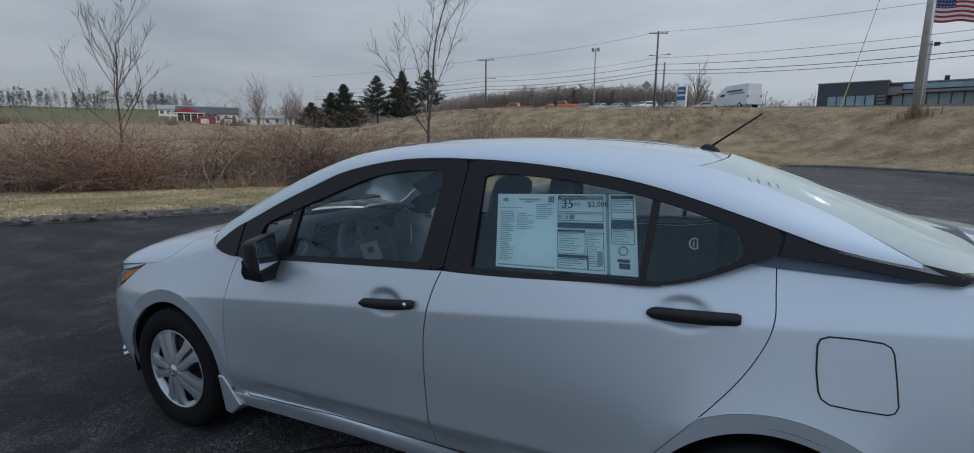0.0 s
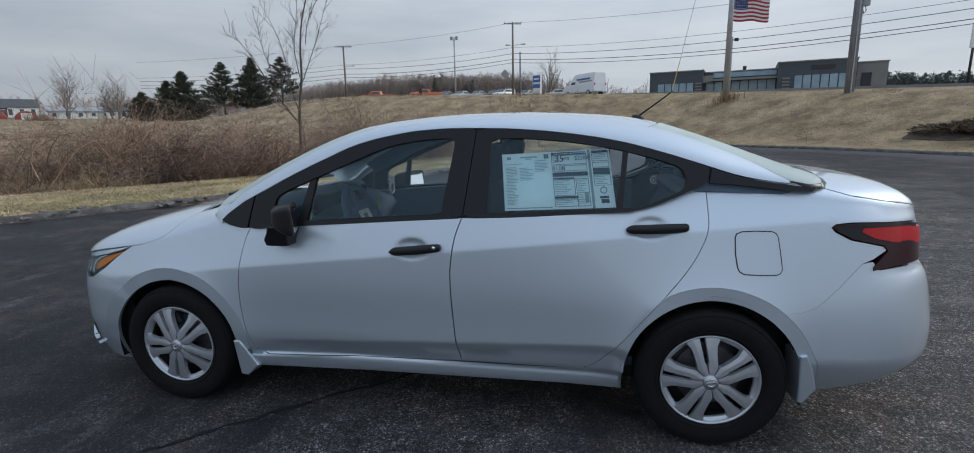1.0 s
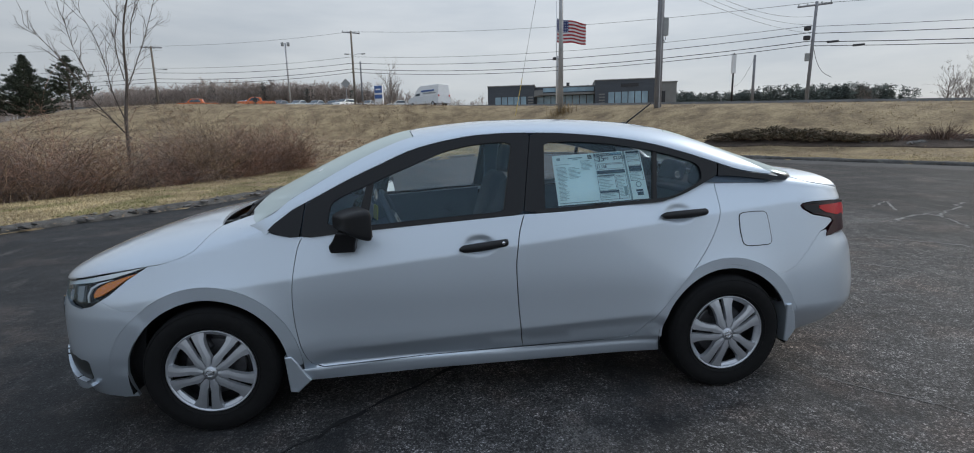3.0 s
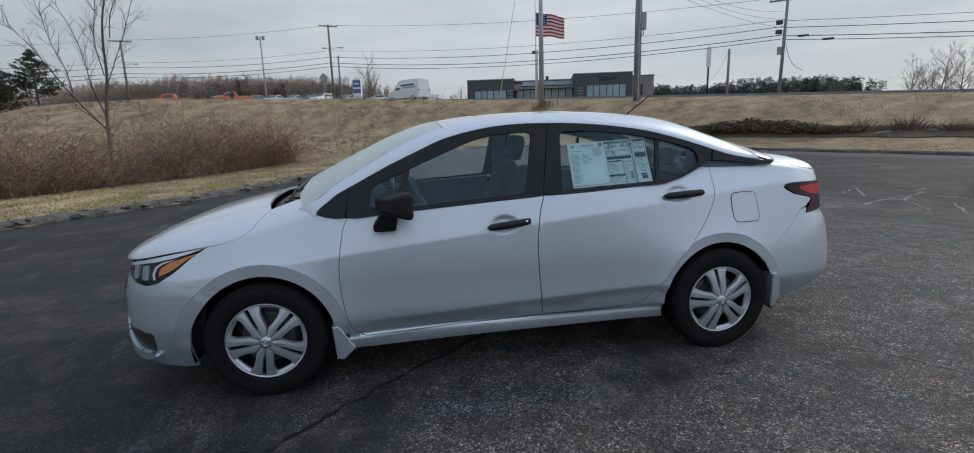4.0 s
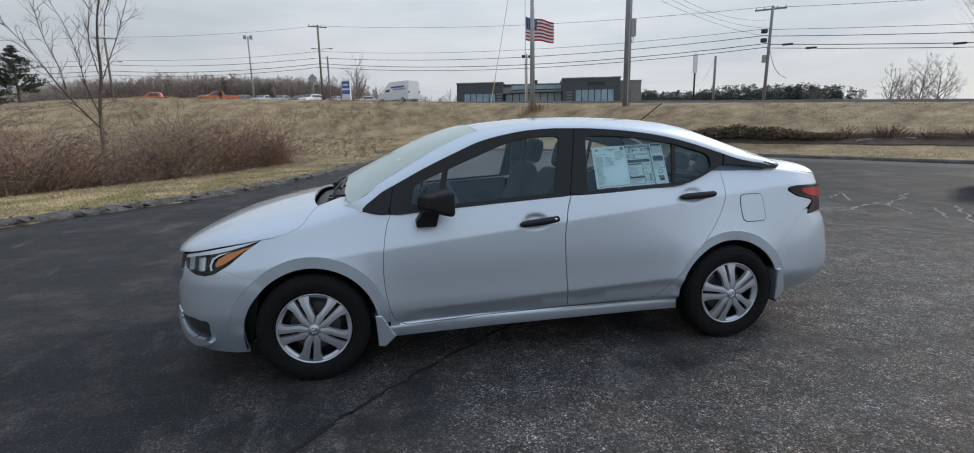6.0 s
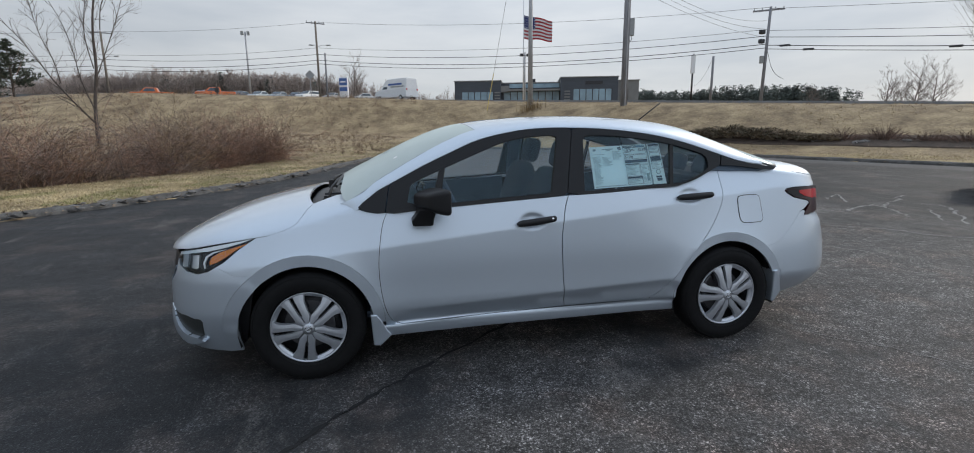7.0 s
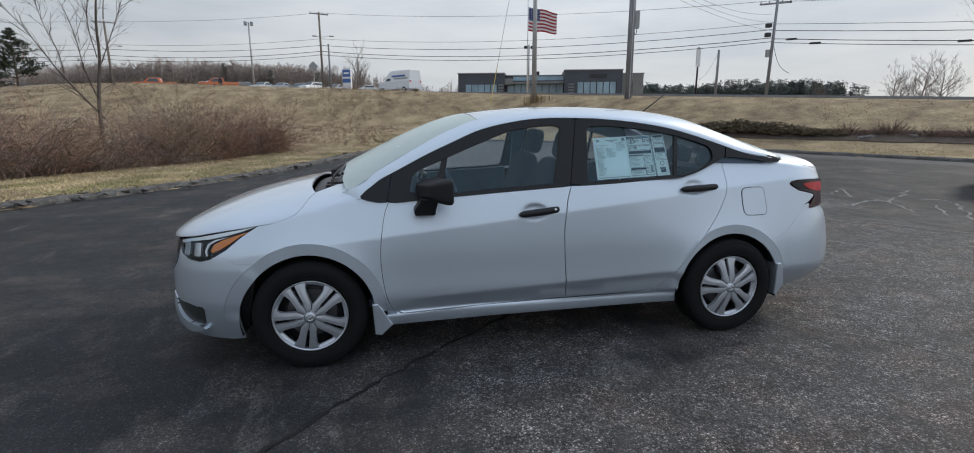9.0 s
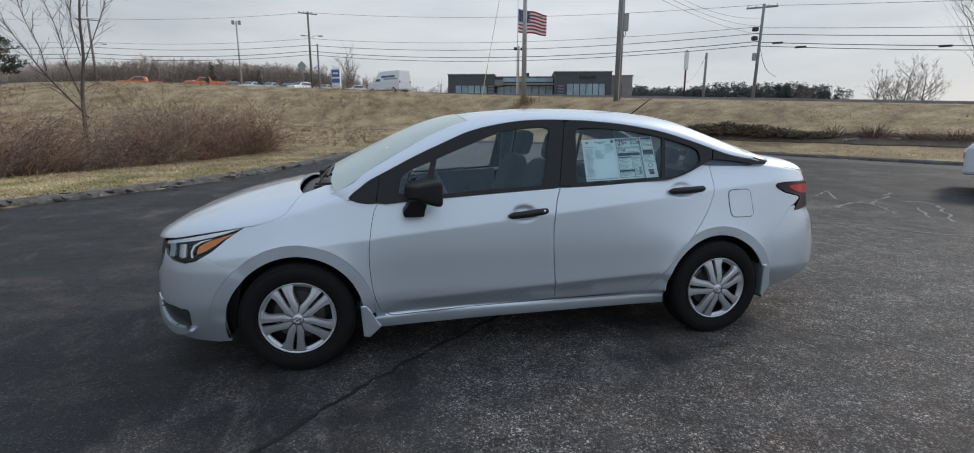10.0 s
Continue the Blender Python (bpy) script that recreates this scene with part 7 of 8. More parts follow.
# ---------------------------------------------------------------- far woods and hills
def woods(name, line, count, h_lo, h_hi, material, label, depth=14, seed=1, pines=0.0):
    rg = random.Random(seed)
    st = Sticks()
    pts = catmull(line, 10)
    for k in range(count):
        i = rg.randint(0, len(pts) - 2)
        p = pts[i].lerp(pts[i + 1], rg.random())
        x, y = p.x + rg.gauss(0, depth), p.y + abs(rg.gauss(0, depth))
        z = gz(x, y) - 0.3
        h = rg.uniform(h_lo, h_hi) * (0.8 + 0.3 * noise.noise(Vector((x * 0.03, y * 0.03, seed))))
        if rg.random() < pines:
            for q in range(46):
                f = rg.random()
                rad = h * 0.20 * (1.05 - f)
                a = rg.uniform(0, 6.283)
                st.clump((x + math.cos(a) * rad, y + math.sin(a) * rad, z + h * (0.12 + 0.9 * f)), h * 0.075, rg, 5)
            continue
        top = Vector((x + rg.gauss(0, 0.4), y, z + h))
        st.stick([(x, y, z), (x + rg.gauss(0, 0.2), y, z + h * 0.5), top], h * 0.014, 0.03)
        for q in range(rg.randint(12, 20)):
            f = rg.uniform(0.3, 0.98)
            b = Vector((x, y, z + h * f))
            a = rg.uniform(0, 6.283)
            ln = h * rg.uniform(0.12, 0.30) * (1.15 - f * 0.6)
            e = b + Vector((math.cos(a) * ln * 0.75, math.sin(a) * ln * 0.75, ln * rg.uniform(0.5, 1.0)))
            st.stick([b, e], h * 0.008, 0.02)
            for u in range(3):
                m = b.lerp(e, rg.uniform(0.4, 1))
                st.stick([m, m + Vector((rg.gauss(0, 0.5), rg.gauss(0, 0.5), rg.uniform(0.3, 1.2))) * ln * 0.45], h * 0.0045, 0.016)
    ob = link_mesh(name, st.mesh(name), material)
    return tagged(ob, label, "woods", kind="stuff")


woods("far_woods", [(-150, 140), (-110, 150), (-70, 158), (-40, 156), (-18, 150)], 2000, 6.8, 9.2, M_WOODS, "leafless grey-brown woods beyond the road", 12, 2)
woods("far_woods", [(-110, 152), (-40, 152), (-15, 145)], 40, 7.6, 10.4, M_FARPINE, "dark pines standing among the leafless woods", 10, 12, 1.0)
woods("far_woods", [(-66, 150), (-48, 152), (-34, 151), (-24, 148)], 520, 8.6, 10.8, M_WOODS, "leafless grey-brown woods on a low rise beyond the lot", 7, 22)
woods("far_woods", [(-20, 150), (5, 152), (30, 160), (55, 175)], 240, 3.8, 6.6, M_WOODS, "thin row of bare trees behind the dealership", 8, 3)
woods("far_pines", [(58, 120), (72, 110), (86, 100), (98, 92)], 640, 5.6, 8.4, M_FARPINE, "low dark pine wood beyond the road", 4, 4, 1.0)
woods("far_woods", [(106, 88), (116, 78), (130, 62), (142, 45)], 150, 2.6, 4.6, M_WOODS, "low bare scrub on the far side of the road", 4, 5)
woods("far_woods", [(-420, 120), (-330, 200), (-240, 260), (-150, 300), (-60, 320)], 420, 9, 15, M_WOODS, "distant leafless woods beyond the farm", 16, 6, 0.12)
woods("far_woods", [(-300, 60), (-290, 110), (-260, 160)], 130, 8, 13, M_FARPINE, "dark evergreens beyond the farm field", 10, 7, 0.6)
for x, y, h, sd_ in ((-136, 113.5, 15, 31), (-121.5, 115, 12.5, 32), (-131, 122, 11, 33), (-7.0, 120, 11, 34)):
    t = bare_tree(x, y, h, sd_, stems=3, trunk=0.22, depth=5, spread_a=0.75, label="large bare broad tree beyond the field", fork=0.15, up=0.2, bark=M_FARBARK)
scrub = Sticks()
rg = random.Random(77)
for k in range(900):
    f = rg.random()
    x, y = -75 + f * 40 + rg.gauss(0, 1.5), 40 + f * 40 + rg.gauss(0, 1.5)
    if noise.noise(Vector((x * 0.12, y * 0.12, 4.0))) < 0.12:
        continue
    b = Vector((x - 45, y - 5, gz(x - 45, y - 5)))
    for q in range(4):
        scrub.stick([b, b + Vector((rg.gauss(0, 0.5), rg.gauss(0, 0.5), rg.uniform(0.6, 1.6)))], 0.03, 0.01)
tagged(link_mesh("field_scrub", scrub.mesh("field_scrub"), M_TWIG), "brown scrub hedge along the far field", "scrub", kind="stuff")


# ---------------------------------------------------------------- the farm
M_REDWALL = mat("red_barn_boards", (0.26, 0.045, 0.040), 0.8, vary=0.2, scale=2, stretch=(6, 6, 0.6))
M_ROOFGREY = mat("grey_metal_roof", (0.30, 0.32, 0.34), 0.5, vary=0.15, scale=1)
M_ROOFDARK = mat("dark_shingle_roof", (0.085, 0.09, 0.10), 0.85, vary=0.2, scale=3)
M_WHITEWALL = mat("white_siding", (0.72, 0.72, 0.70), 0.7, vary=0.08, scale=2)
M_WINDOW = mat("dark_window_glass", (0.05, 0.07, 0.09), 0.08, spec=0.8, vary=0.2, scale=0.8)


def gable_house(name, x, y, yaw, length, width, wall_h, roof_h, wall_m, roof_m, label, windows=4, category="building"):
    b = new(name)
    b.matrix_basis = pose(x, y, gz(x, y) - 0.2, 0, 0, yaw)
    bm = bmesh.new()
    l, w = length / 2, width / 2
    lo = [bm.verts.new(p) for p in ((-l, -w, 0), (l, -w, 0), (l, w, 0), (-l, w, 0))]
    hi = [bm.verts.new((v.co.x, v.co.y, wall_h)) for v in lo]
    r0, r1 = bm.verts.new((-l, 0, wall_h + roof_h)), bm.verts.new((l, 0, wall_h + roof_h))
    for i in (0, 2):
        bm.faces.new((lo[i], lo[i + 1], hi[i + 1], hi[i]))
    bm.faces.new((lo[1], lo[2], hi[2], r1, hi[1]))
    bm.faces.new((lo[3], lo[0], hi[0], r0, hi[3]))
    bmesh.ops.recalc_face_normals(bm, faces=bm.faces[:])
    wall = part("wall", bm, wall_m, b)
    bm = bmesh.new()
    for s in (-1, 1):
        e = 0.4
        q = [(-l - e, s * (w + e), wall_h - e * roof_h / w), (l + e, s * (w + e), wall_h - e * roof_h / w), (l + e, 0, wall_h + roof_h), (-l - e, 0, wall_h + roof_h)]
        a = [bm.verts.new((p[0], p[1], p[2] + 0.05)) for p in q]
        c = [bm.verts.new((p[0], p[1], p[2] + 0.20)) for p in q]
        bm.faces.new(a)
        bm.faces.new(c)
        for i in range(4):
            bm.faces.new((a[i], a[(i + 1) % 4], c[(i + 1) % 4], c[i]))
    bmesh.ops.recalc_face_normals(bm, faces=bm.faces[:])
    part("roof", bm, roof_m, b)
    for k in range(windows):
        x0 = -l + (k + 0.5) * length / windows
        wd = part("window", box(x0 - 0.5, x0 + 0.5, -w - 0.04, -w + 0.05, wall_h * 0.35, wall_h * 0.8), M_WINDOW, b)
        part("frame", box(x0 - 0.6, x0 + 0.6, -w - 0.06, -w - 0.03, wall_h * 0.8, wall_h * 0.86), M_WHITEWALL, wd)
    return tagged(b, label, category)


gable_house("barn", -155.2, 106.2, 55, 10.5, 10, 2.7, 2.4, M_REDWALL, M_ROOFDARK, "red farm shop with white porch and dark roof", 6, "barn")
porch = tagged(new("porch"), "white porch with posts along the red farm shop", "porch")
porch.matrix_basis = pose(-152.4, 101.2, gz(-152, 101) - 0.1, 0, 0, 55)
part("porch_roof", box(-4.8, 4.8, -1.6, 1.6, 2.3, 2.55), M_WHITEWALL, porch)
for k in range(6):
    part("post", box(-4.6 + k * 1.8, -4.3 + k * 1.8, -1.5, -1.2, 0, 2.3), M_WHITEWALL, porch)
bm = bmesh.new()
_a = [bm.verts.new(p) for p in ((-4.2, -1.3, 2.55), (4.2, -1.3, 2.55), (0, -1.3, 4.1))]
_c = [bm.verts.new(p) for p in ((-4.2, 1.6, 2.55), (4.2, 1.6, 2.55), (0, 1.6, 4.1))]
bm.faces.new(_a)
bm.faces.new(_c[::-1])
for k in range(3):
    bm.faces.new((_a[k], _c[k], _c[(k + 1) % 3], _a[(k + 1) % 3]))
bmesh.ops.recalc_face_normals(bm, faces=bm.faces[:])
part("pediment", bm, M_REDWALL, porch, "red boarded gable over the porch")
gable_house("farm_shed", -190, 124.5, 58, 15, 10, 2.6, 1.6, M_WHITEWALL, M_ROOFGREY, "long open farm shed with pale metal roof", 7, "shed")
gable_house("house", -174, 131, 55, 8, 6, 4.0, 2.2, M_WHITEWALL, M_ROOFDARK, "white two-storey farmhouse beyond the barn", 3, "house")
gable_house("house", -157, 135.5, 50, 16, 7, 2.4, 1.3, M_WHITEWALL, M_ROOFGREY, "low white building with pale roof", 5, "house")
gable_house("house", -149, 143, 50, 9, 6, 2.4, 1.6, M_WHITEWALL, M_ROOFDARK, "small white house at the field's edge", 3, "house")


def arch_shed(x, y, yaw, w, l):
    b = new("arched_shed")
    b.matrix_basis = pose(x, y, gz(x, y) - 0.1, 0, 0, yaw)
    for nm, y0, y1, mm, sc in (("front_wall", -l / 2, -l / 2 + 0.1, M_REDWALL, 0.97), ("cover", -l / 2 + 0.1, l / 2, M_ROOFGREY, 1.0)):
        bm = bmesh.new()
        a = [bm.verts.new((math.cos(t) * w / 2 * sc, y0, math.sin(t) * w * 0.46 * sc)) for t in np.linspace(0, math.pi, 17)]
        c = [bm.verts.new((v.co.x, y1, v.co.z)) for v in a]
        bm.faces.new(a)
        bm.faces.new(c[::-1])
        for i in range(16):
            bm.faces.new((a[i], c[i], c[i + 1], a[i + 1]))
        bmesh.ops.recalc_face_normals(bm, faces=bm.faces[:])
        part(nm, bm, mm, b)
    part("door", box(-1.0, 1.0, -l / 2 - 0.05, -l / 2, 0, 1.6), M_WHITEWALL, b)
    return tagged(b, "red-fronted arched shed on the farm", "shed", "arched sheds")


arch_shed(-137.4, 96.2, 55, 5.2, 8)
arch_shed(-133.6, 100.8, 55, 4.6, 7)


# ---------------------------------------------------------------- poles, wires, signs
M_METALPOLE = mat("galvanised_pole", (0.40, 0.40, 0.41), 0.55, metal=0.15, vary=0.15, scale=3)
M_GREYPOLE = mat("grey_timber_pole", (0.235, 0.235, 0.25), 0.85, vary=0.3, scale=2.5, stretch=(5, 5, 0.4), bump=0.3, bump_scale=15)
M_WIRE = mat("black_cable", (0.02, 0.02, 0.021), 0.7)
M_WHITE = mat("white_enamel", (0.72, 0.73, 0.75), 0.4, vary=0.05, scale=4)
M_BLUE = mat("blue_enamel", (0.06, 0.13, 0.36), 0.4, vary=0.05, scale=4)
M_YELLOW = mat("yellow_sleeve", (0.55, 0.40, 0.09), 0.6, vary=0.15, scale=5)
M_GREYBOX = mat("grey_enclosure", (0.30, 0.31, 0.31), 0.5, vary=0.1, scale=5)


def pole(name, x, y, height, r0, r1, material, label, zb=None, lean=(0, 0), category="pole"):
    z = (gz(x, y) if zb is None else zb) - 0.4
    p = new(name)
    p.location = (x, y, z)
    part("shaft", rod((0, 0, 0), (lean[0], lean[1], height + 0.4), r0, r1, 12), material, p, smooth=True)
    return tagged(p, label, category)


def street_arm(p, z, direction, reach=1.4):
    d = Vector((direction[0], direction[1], 0)).normalized()
    arm = part("lamp_arm", tube([(0, 0, z), d * reach * 0.5 + Vector((0, 0, z + 0.25)), d * reach + Vector((0, 0, z + 0.25))], 0.035, 6), M_METALPOLE, p)
    part("lamp_head", box(-0.32, 0.32, -0.13, 0.13, -0.07, 0.07, 0.04), M_GREYBOX, arm, pose_m=Matrix.Translation(d * (reach + 0.3) + Vector((0, 0, z + 0.22))) @ pose(0, 0, 0, 0, 0, math.degrees(math.atan2(d.y, d.x))))


def cross_arm(p, z, length, yaw):
    arm = part("cross_arm", box(-length / 2, length / 2, -0.06, 0.06, z - 0.07, z + 0.07), M_GREYPOLE, p, pose_m=pose(0, 0, 0, 0, 0, yaw))
    for k in (-0.46, -0.2, 0.2, 0.46):
        part("insulator", rod((k * length, 0, z + 0.07), (k * length, 0, z + 0.26), 0.05, 0.035, 6), M_GREYBOX, arm)


near_pole = pole("timber_pole", 15.28, 29.1, 9.5, 0.235, 0.20, M_GREYPOLE, "thick weathered timber pole with a meter box", 2.95)
part("meter_box", box(0.17, 0.50, -0.14, 0.14, 4.0 + 0.85, 5.95, 0.03), M_GREYBOX, near_pole)
part("conduit", tube([(0.30, -0.05, 4.9), (0.36, -0.05, 4.62), (0.24, -0.1, 4.45), (0.18, -0.05, 4.7)], 0.025, 6), M_WIRE, near_pole)
part("riser", rod((-0.02, -0.245, 0.3), (-0.02, -0.225, 9.6), 0.035, seg=6), M_METALPOLE, near_pole)
pole("steel_pole", 10.15, 34.2, 11.5, 0.20, 0.12, M_METALPOLE, "tall tapered grey steel pole on the bank", 3.35)
util_a = pole("utility_pole", 35.9, 41.3, 8.95, 0.16, 0.12, M_GREYPOLE, "timber utility pole with cross arm and boxes", 3.7, (0.12, -0.1))
cross_arm(util_a, 9.05, 2.7, -38)
for z in (7.05, 6.2):
    part("equipment_box", box(-0.75, -0.25, -0.2, 0.2, z - 0.2, z + 0.2, 0.08), M_STEEL, util_a)
part("service_box", box(-0.48, -0.14, -0.12, 0.12, 4.15, 4.85, 0.03), M_GREYBOX, util_a)
part("slack_cable", tube(catmull([(0.15, -0.1, 5.4), (0.5, -0.3, 4.0), (0.9, -0.6, 3.1), (1.5, -1.0, 2.6)], 4), 0.02, 4), M_WIRE, util_a)
util_b = pole("utility_pole", -9.7, 75.9, 10.9, 0.17, 0.13, M_WOODPOLE, "timber utility pole with lamp arms beside the road", 5.8)
cross_arm(util_b, 11.05, 2.6, 20)
street_arm(util_b, 7.8, (1, -0.3))
street_arm(util_b, 7.8, (-0.5, -0.2), 0.5)
util_c = pole("utility_pole", -41.6, 85.5, 10.0, 0.18, 0.14, M_WOODPOLE, "timber utility pole at the far bend", 6.2)
cross_arm(util_c, 10.2, 3.0, 15)
street_arm(util_c, 6.6, (1, -0.2), 1.6)
pole("timber_post", -8.85, 78.0, 6.9, 0.14, 0.12, M_GREYPOLE, "plain grey timber post beside the road", 5.8)
pole("timber_post", 34.5, 47.3, 4.9, 0.14, 0.12, M_GREYPOLE, "plain grey timber post beyond the road", 4.0)
flood = pole("floodlight_pole", -25.6, 103.6, 12.6, 0.20, 0.14, M_METALPOLE, "floodlight pole over the car lot", 7.2)
for k in (-1, 1):
    part("floodlight", box(k * 0.55 - 0.25, k * 0.55 + 0.25, -0.2, 0.2, 12.4, 13.1, 0.05), M_GREYBOX, flood)
lot_light = pole("lot_light", 41.5, 61.8, 6.4, 0.13, 0.11, M_STEEL, "dark pole with a tall white lamp box", 4.9)
part("lamp_box", box(-0.30, 0.30, -0.12, 0.12, 4.2, 6.7, 0.05), M_WHITE, lot_light)
thin_light = pole("floodlight_pole", 18.0, 63.8, 6.4, 0.12, 0.10, M_METALPOLE, "slim pole with a pair of floodlights", 4.9)
for k in (-1, 1):
    part("floodlight", box(k * 0.45 - 0.22, k * 0.45 + 0.22, -0.15, 0.15, 6.3, 6.65, 0.04), M_STEEL, thin_light)

flagpole = pole("flagpole", 18.3, 65.6, 13.5, 0.10, 0.06, M_WHITE, "white flagpole flying a striped flag", 5.0)
M_FLAGRED = mat("flag_red", (0.36, 0.03, 0.04), 0.8, vary=0.1, scale=2)
M_FLAGWHITE = mat("flag_white", (0.66, 0.66, 0.68), 0.8, vary=0.06, scale=2)
M_FLAGBLUE = mat("flag_blue", (0.03, 0.045, 0.15), 0.8, vary=0.1, scale=2)


def flag_pt(a, b):
    ln, ht = 3.9, 3.0
    wav = 0.22 * math.sin(a * 7.5 + b * 1.2) * a
    return Vector((0.06 + 0.92 * a * ln + 0.3 * wav, -0.30 * a * ln + wav, 11.75 - b * ht * (1 - 0.12 * a) - 0.85 * a - 0.06 * math.sin(a * 9)))


flag_ob = new("flag")
flag_ob.parent = flagpole
for k in range(13):
    b0, b1 = k / 13, (k + 1) / 13
    a_from = 0.4 if k < 7 else 0.0
    bm = bmesh.new()
    n_ = 16
    rows = [[bm.verts.new(flag_pt(a_from + (1 - a_from) * i / n_, b)) for i in range(n_ + 1)] for b in (b0, b1)]
    for i in range(n_):
        bm.faces.new((rows[0][i], rows[0][i + 1], rows[1][i + 1], rows[1][i]))
    part("stripe", bm, M_FLAGRED if k % 2 == 0 else M_FLAGWHITE, flag_ob, smooth=True)
bm = bmesh.new()
rows = [[bm.verts.new(flag_pt(0.4 * i / 8, 7 / 13 * j / 4)) for i in range(9)] for j in range(5)]
for a_, b_ in zip(rows, rows[1:]):
    for i in range(8):
        bm.faces.new((a_[i], a_[i + 1], b_[i + 1], b_[i]))
canton = part("canton", bm, M_FLAGBLUE, flag_ob, smooth=True)
for j in range(5):
    for i in range(6):
        c = flag_pt(0.4 * (i + 0.5) / 6, 7 / 13 * (j + 0.5) / 5)
        part("star", rod(c + Vector((0, -0.02, 0)), c + Vector((0, 0.02, 0)), 0.06, seg=5), M_FLAGWHITE, canton)

pylon = tagged(new("sign_pylon"), "white sign pylon with blue panels at the car lot", "sign")
pylon.matrix_basis = pose(-7.1, 88.2, 6.0, 0, 0, -20)
part("panel", box(-0.75, 0.75, -0.25, 0.25, 0, 4.2, 0.04), M_WHITE, pylon)
part("blue_panel", box(-0.68, 0.68, -0.28, -0.25, 2.9, 4.05), M_BLUE, pylon)
part("blue_panel", box(-0.68, 0.68, -0.28, -0.25, 1.95, 2.6), M_BLUE, pylon)
part("pale_bar", box(-0.45, 0.45, -0.30, -0.28, 3.35, 3.6), M_WHITE, pylon)
stop = tagged(new("road_sign"), "grey diamond road sign seen from behind", "sign")
stop.matrix_basis = pose(-10.9, 75.7, 5.6, 0, 0, 0)
part("sign_post", rod((0, 0, 0), (0, 0, 4.2), 0.05), M_METALPOLE, stop)
part("sign_plate", box(-0.48, 0.48, -0.02, 0.02, -0.48, 0.48), M_GREYBOX, stop, pose_m=pose(0, -0.06, 3.7, 0, 45, 0))
guy = tagged(new("guy_wire"), "pole guy wire with a yellow sleeve", "guy wire")
part("wire", tube([(5.7, 28.7, 2.5), (8.6, 32.4, 14.0)], 0.012, 4), M_WIRE, guy)
part("sleeve", tube([(5.7, 28.7, 2.55), (6.31, 29.48, 4.9)], 0.024, 6), M_YELLOW, guy)
marker = tagged(new("marker_post"), "short dark marker post in the grass", "post")
part("post", rod((-16.8, 52.1, 4.0), (-16.8, 52.1, 5.7), 0.10, 0.09), M_STEEL, marker)
part("cap", box(-17.0, -16.6, 51.98, 52.22, 5.2, 5.6, 0.03), M_STEEL, marker)


def span(name, a, b, sag, r=0.022, n=14):
    """A cable that hangs between two points."""
    a, b = Vector(a), Vector(b)
    pts = [a.lerp(b, t) - Vector((0, 0, sag * 4 * t * (1 - t))) for t in np.linspace(0, 1, n)]
    return tagged(part(name, tube(pts, r, 4), M_WIRE), "thin black overhead cable between the poles", "cable", "overhead cables")


UA, UB, UC, UD = (35.95, 41.25), (-9.7, 75.9), (-41.6, 85.5), (95, -10)
for z1, z2, z3, sg, r in ((12.6, 16.6, 16.2, 0.9, 0.016), (10.6, 13.1, 12.9, 1.0, 0.018), (10.0, 12.2, 12.2, 1.1, 0.028), (9.25, 11.4, 11.3, 1.2, 0.032), (8.9, 10.9, 10.7, 1.2, 0.028)):
    span("overhead_cable", (*UA, z1), (*UB, z2), sg, r)
    span("overhead_cable", (*UB, z2), (*UC, z3), sg * 0.5, r)
    span("overhead_cable", (*UC, z3), (-95, 96, z3 + 0.5), sg * 0.5, r)
    span("overhead_cable", (*UA, z1 - 0.1), (*UD, z1 - 2.2), sg * 1.2, r)
for k in range(3):
    span("overhead_cable", (15.3, 29.1, 10.6 + 0.5 * k), (35.85, 41.35, 9.9 + 0.75 * k), 0.5 + 0.25 * k, 0.012)
span("overhead_cable", (34.5, 47.3, 8.8), (41.5, 61.8, 7.0), 0.8, 0.012)
for (t_, z_) in ((0.02, 9.25), (0.045, 8.75), (0.18, 8.15)):
    x_, y_ = UA[0] + (UD[0] - UA[0]) * t_, UA[1] + (UD[1] - UA[1]) * t_
    tagged(part("cable_closure", box(-0.45, 0.45, -0.09, 0.09, -0.09, 0.09, 0.04), M_STEEL, pose_m=pose(x_, y_, z_ - 0.25, 0, 0, -40)), "dark splice case hanging on the cables", "splice case", "splice cases")


# ---------------------------------------------------------------- the dealership across the road
M_CLAD = mat("charcoal_cladding", (0.060, 0.070, 0.086), 0.55, vary=0.12, scale=0.7, stretch=(1, 1, 6))
M_CLADLIGHT = mat("grey_cladding", (0.20, 0.20, 0.195), 0.6, vary=0.1, scale=0.7)
# panes with a blue sky reflection put into their base colour
M_SHOPGLASS = mat("sky_tinted_shop_glass", (0.22, 0.33, 0.40), 0.06, spec=0.9, vary=0.25, scale=0.5)
bld = tagged(new("dealership"), "low charcoal car dealership with tall shop windows", "building")
bx = Vector((36.3 - 11.0, 74.2 - 81.6, 0))
bw = bx.length
bld.matrix_basis = pose(11.0, 81.6, 5.0, 0, 0, math.degrees(math.atan2(bx.y, bx.x)))


def volume(name, x0, x1, y0, y1, z1, material, coping=True):
    w_ = part(name, box(x0, x1, y0, y1, 0, z1), material, bld)
    if coping:
        part("coping", box(x0 - 0.1, x1 + 0.1, y0 - 0.1, y1 + 0.1, z1, z1 + 0.15), M_CLADLIGHT, w_)
    return w_


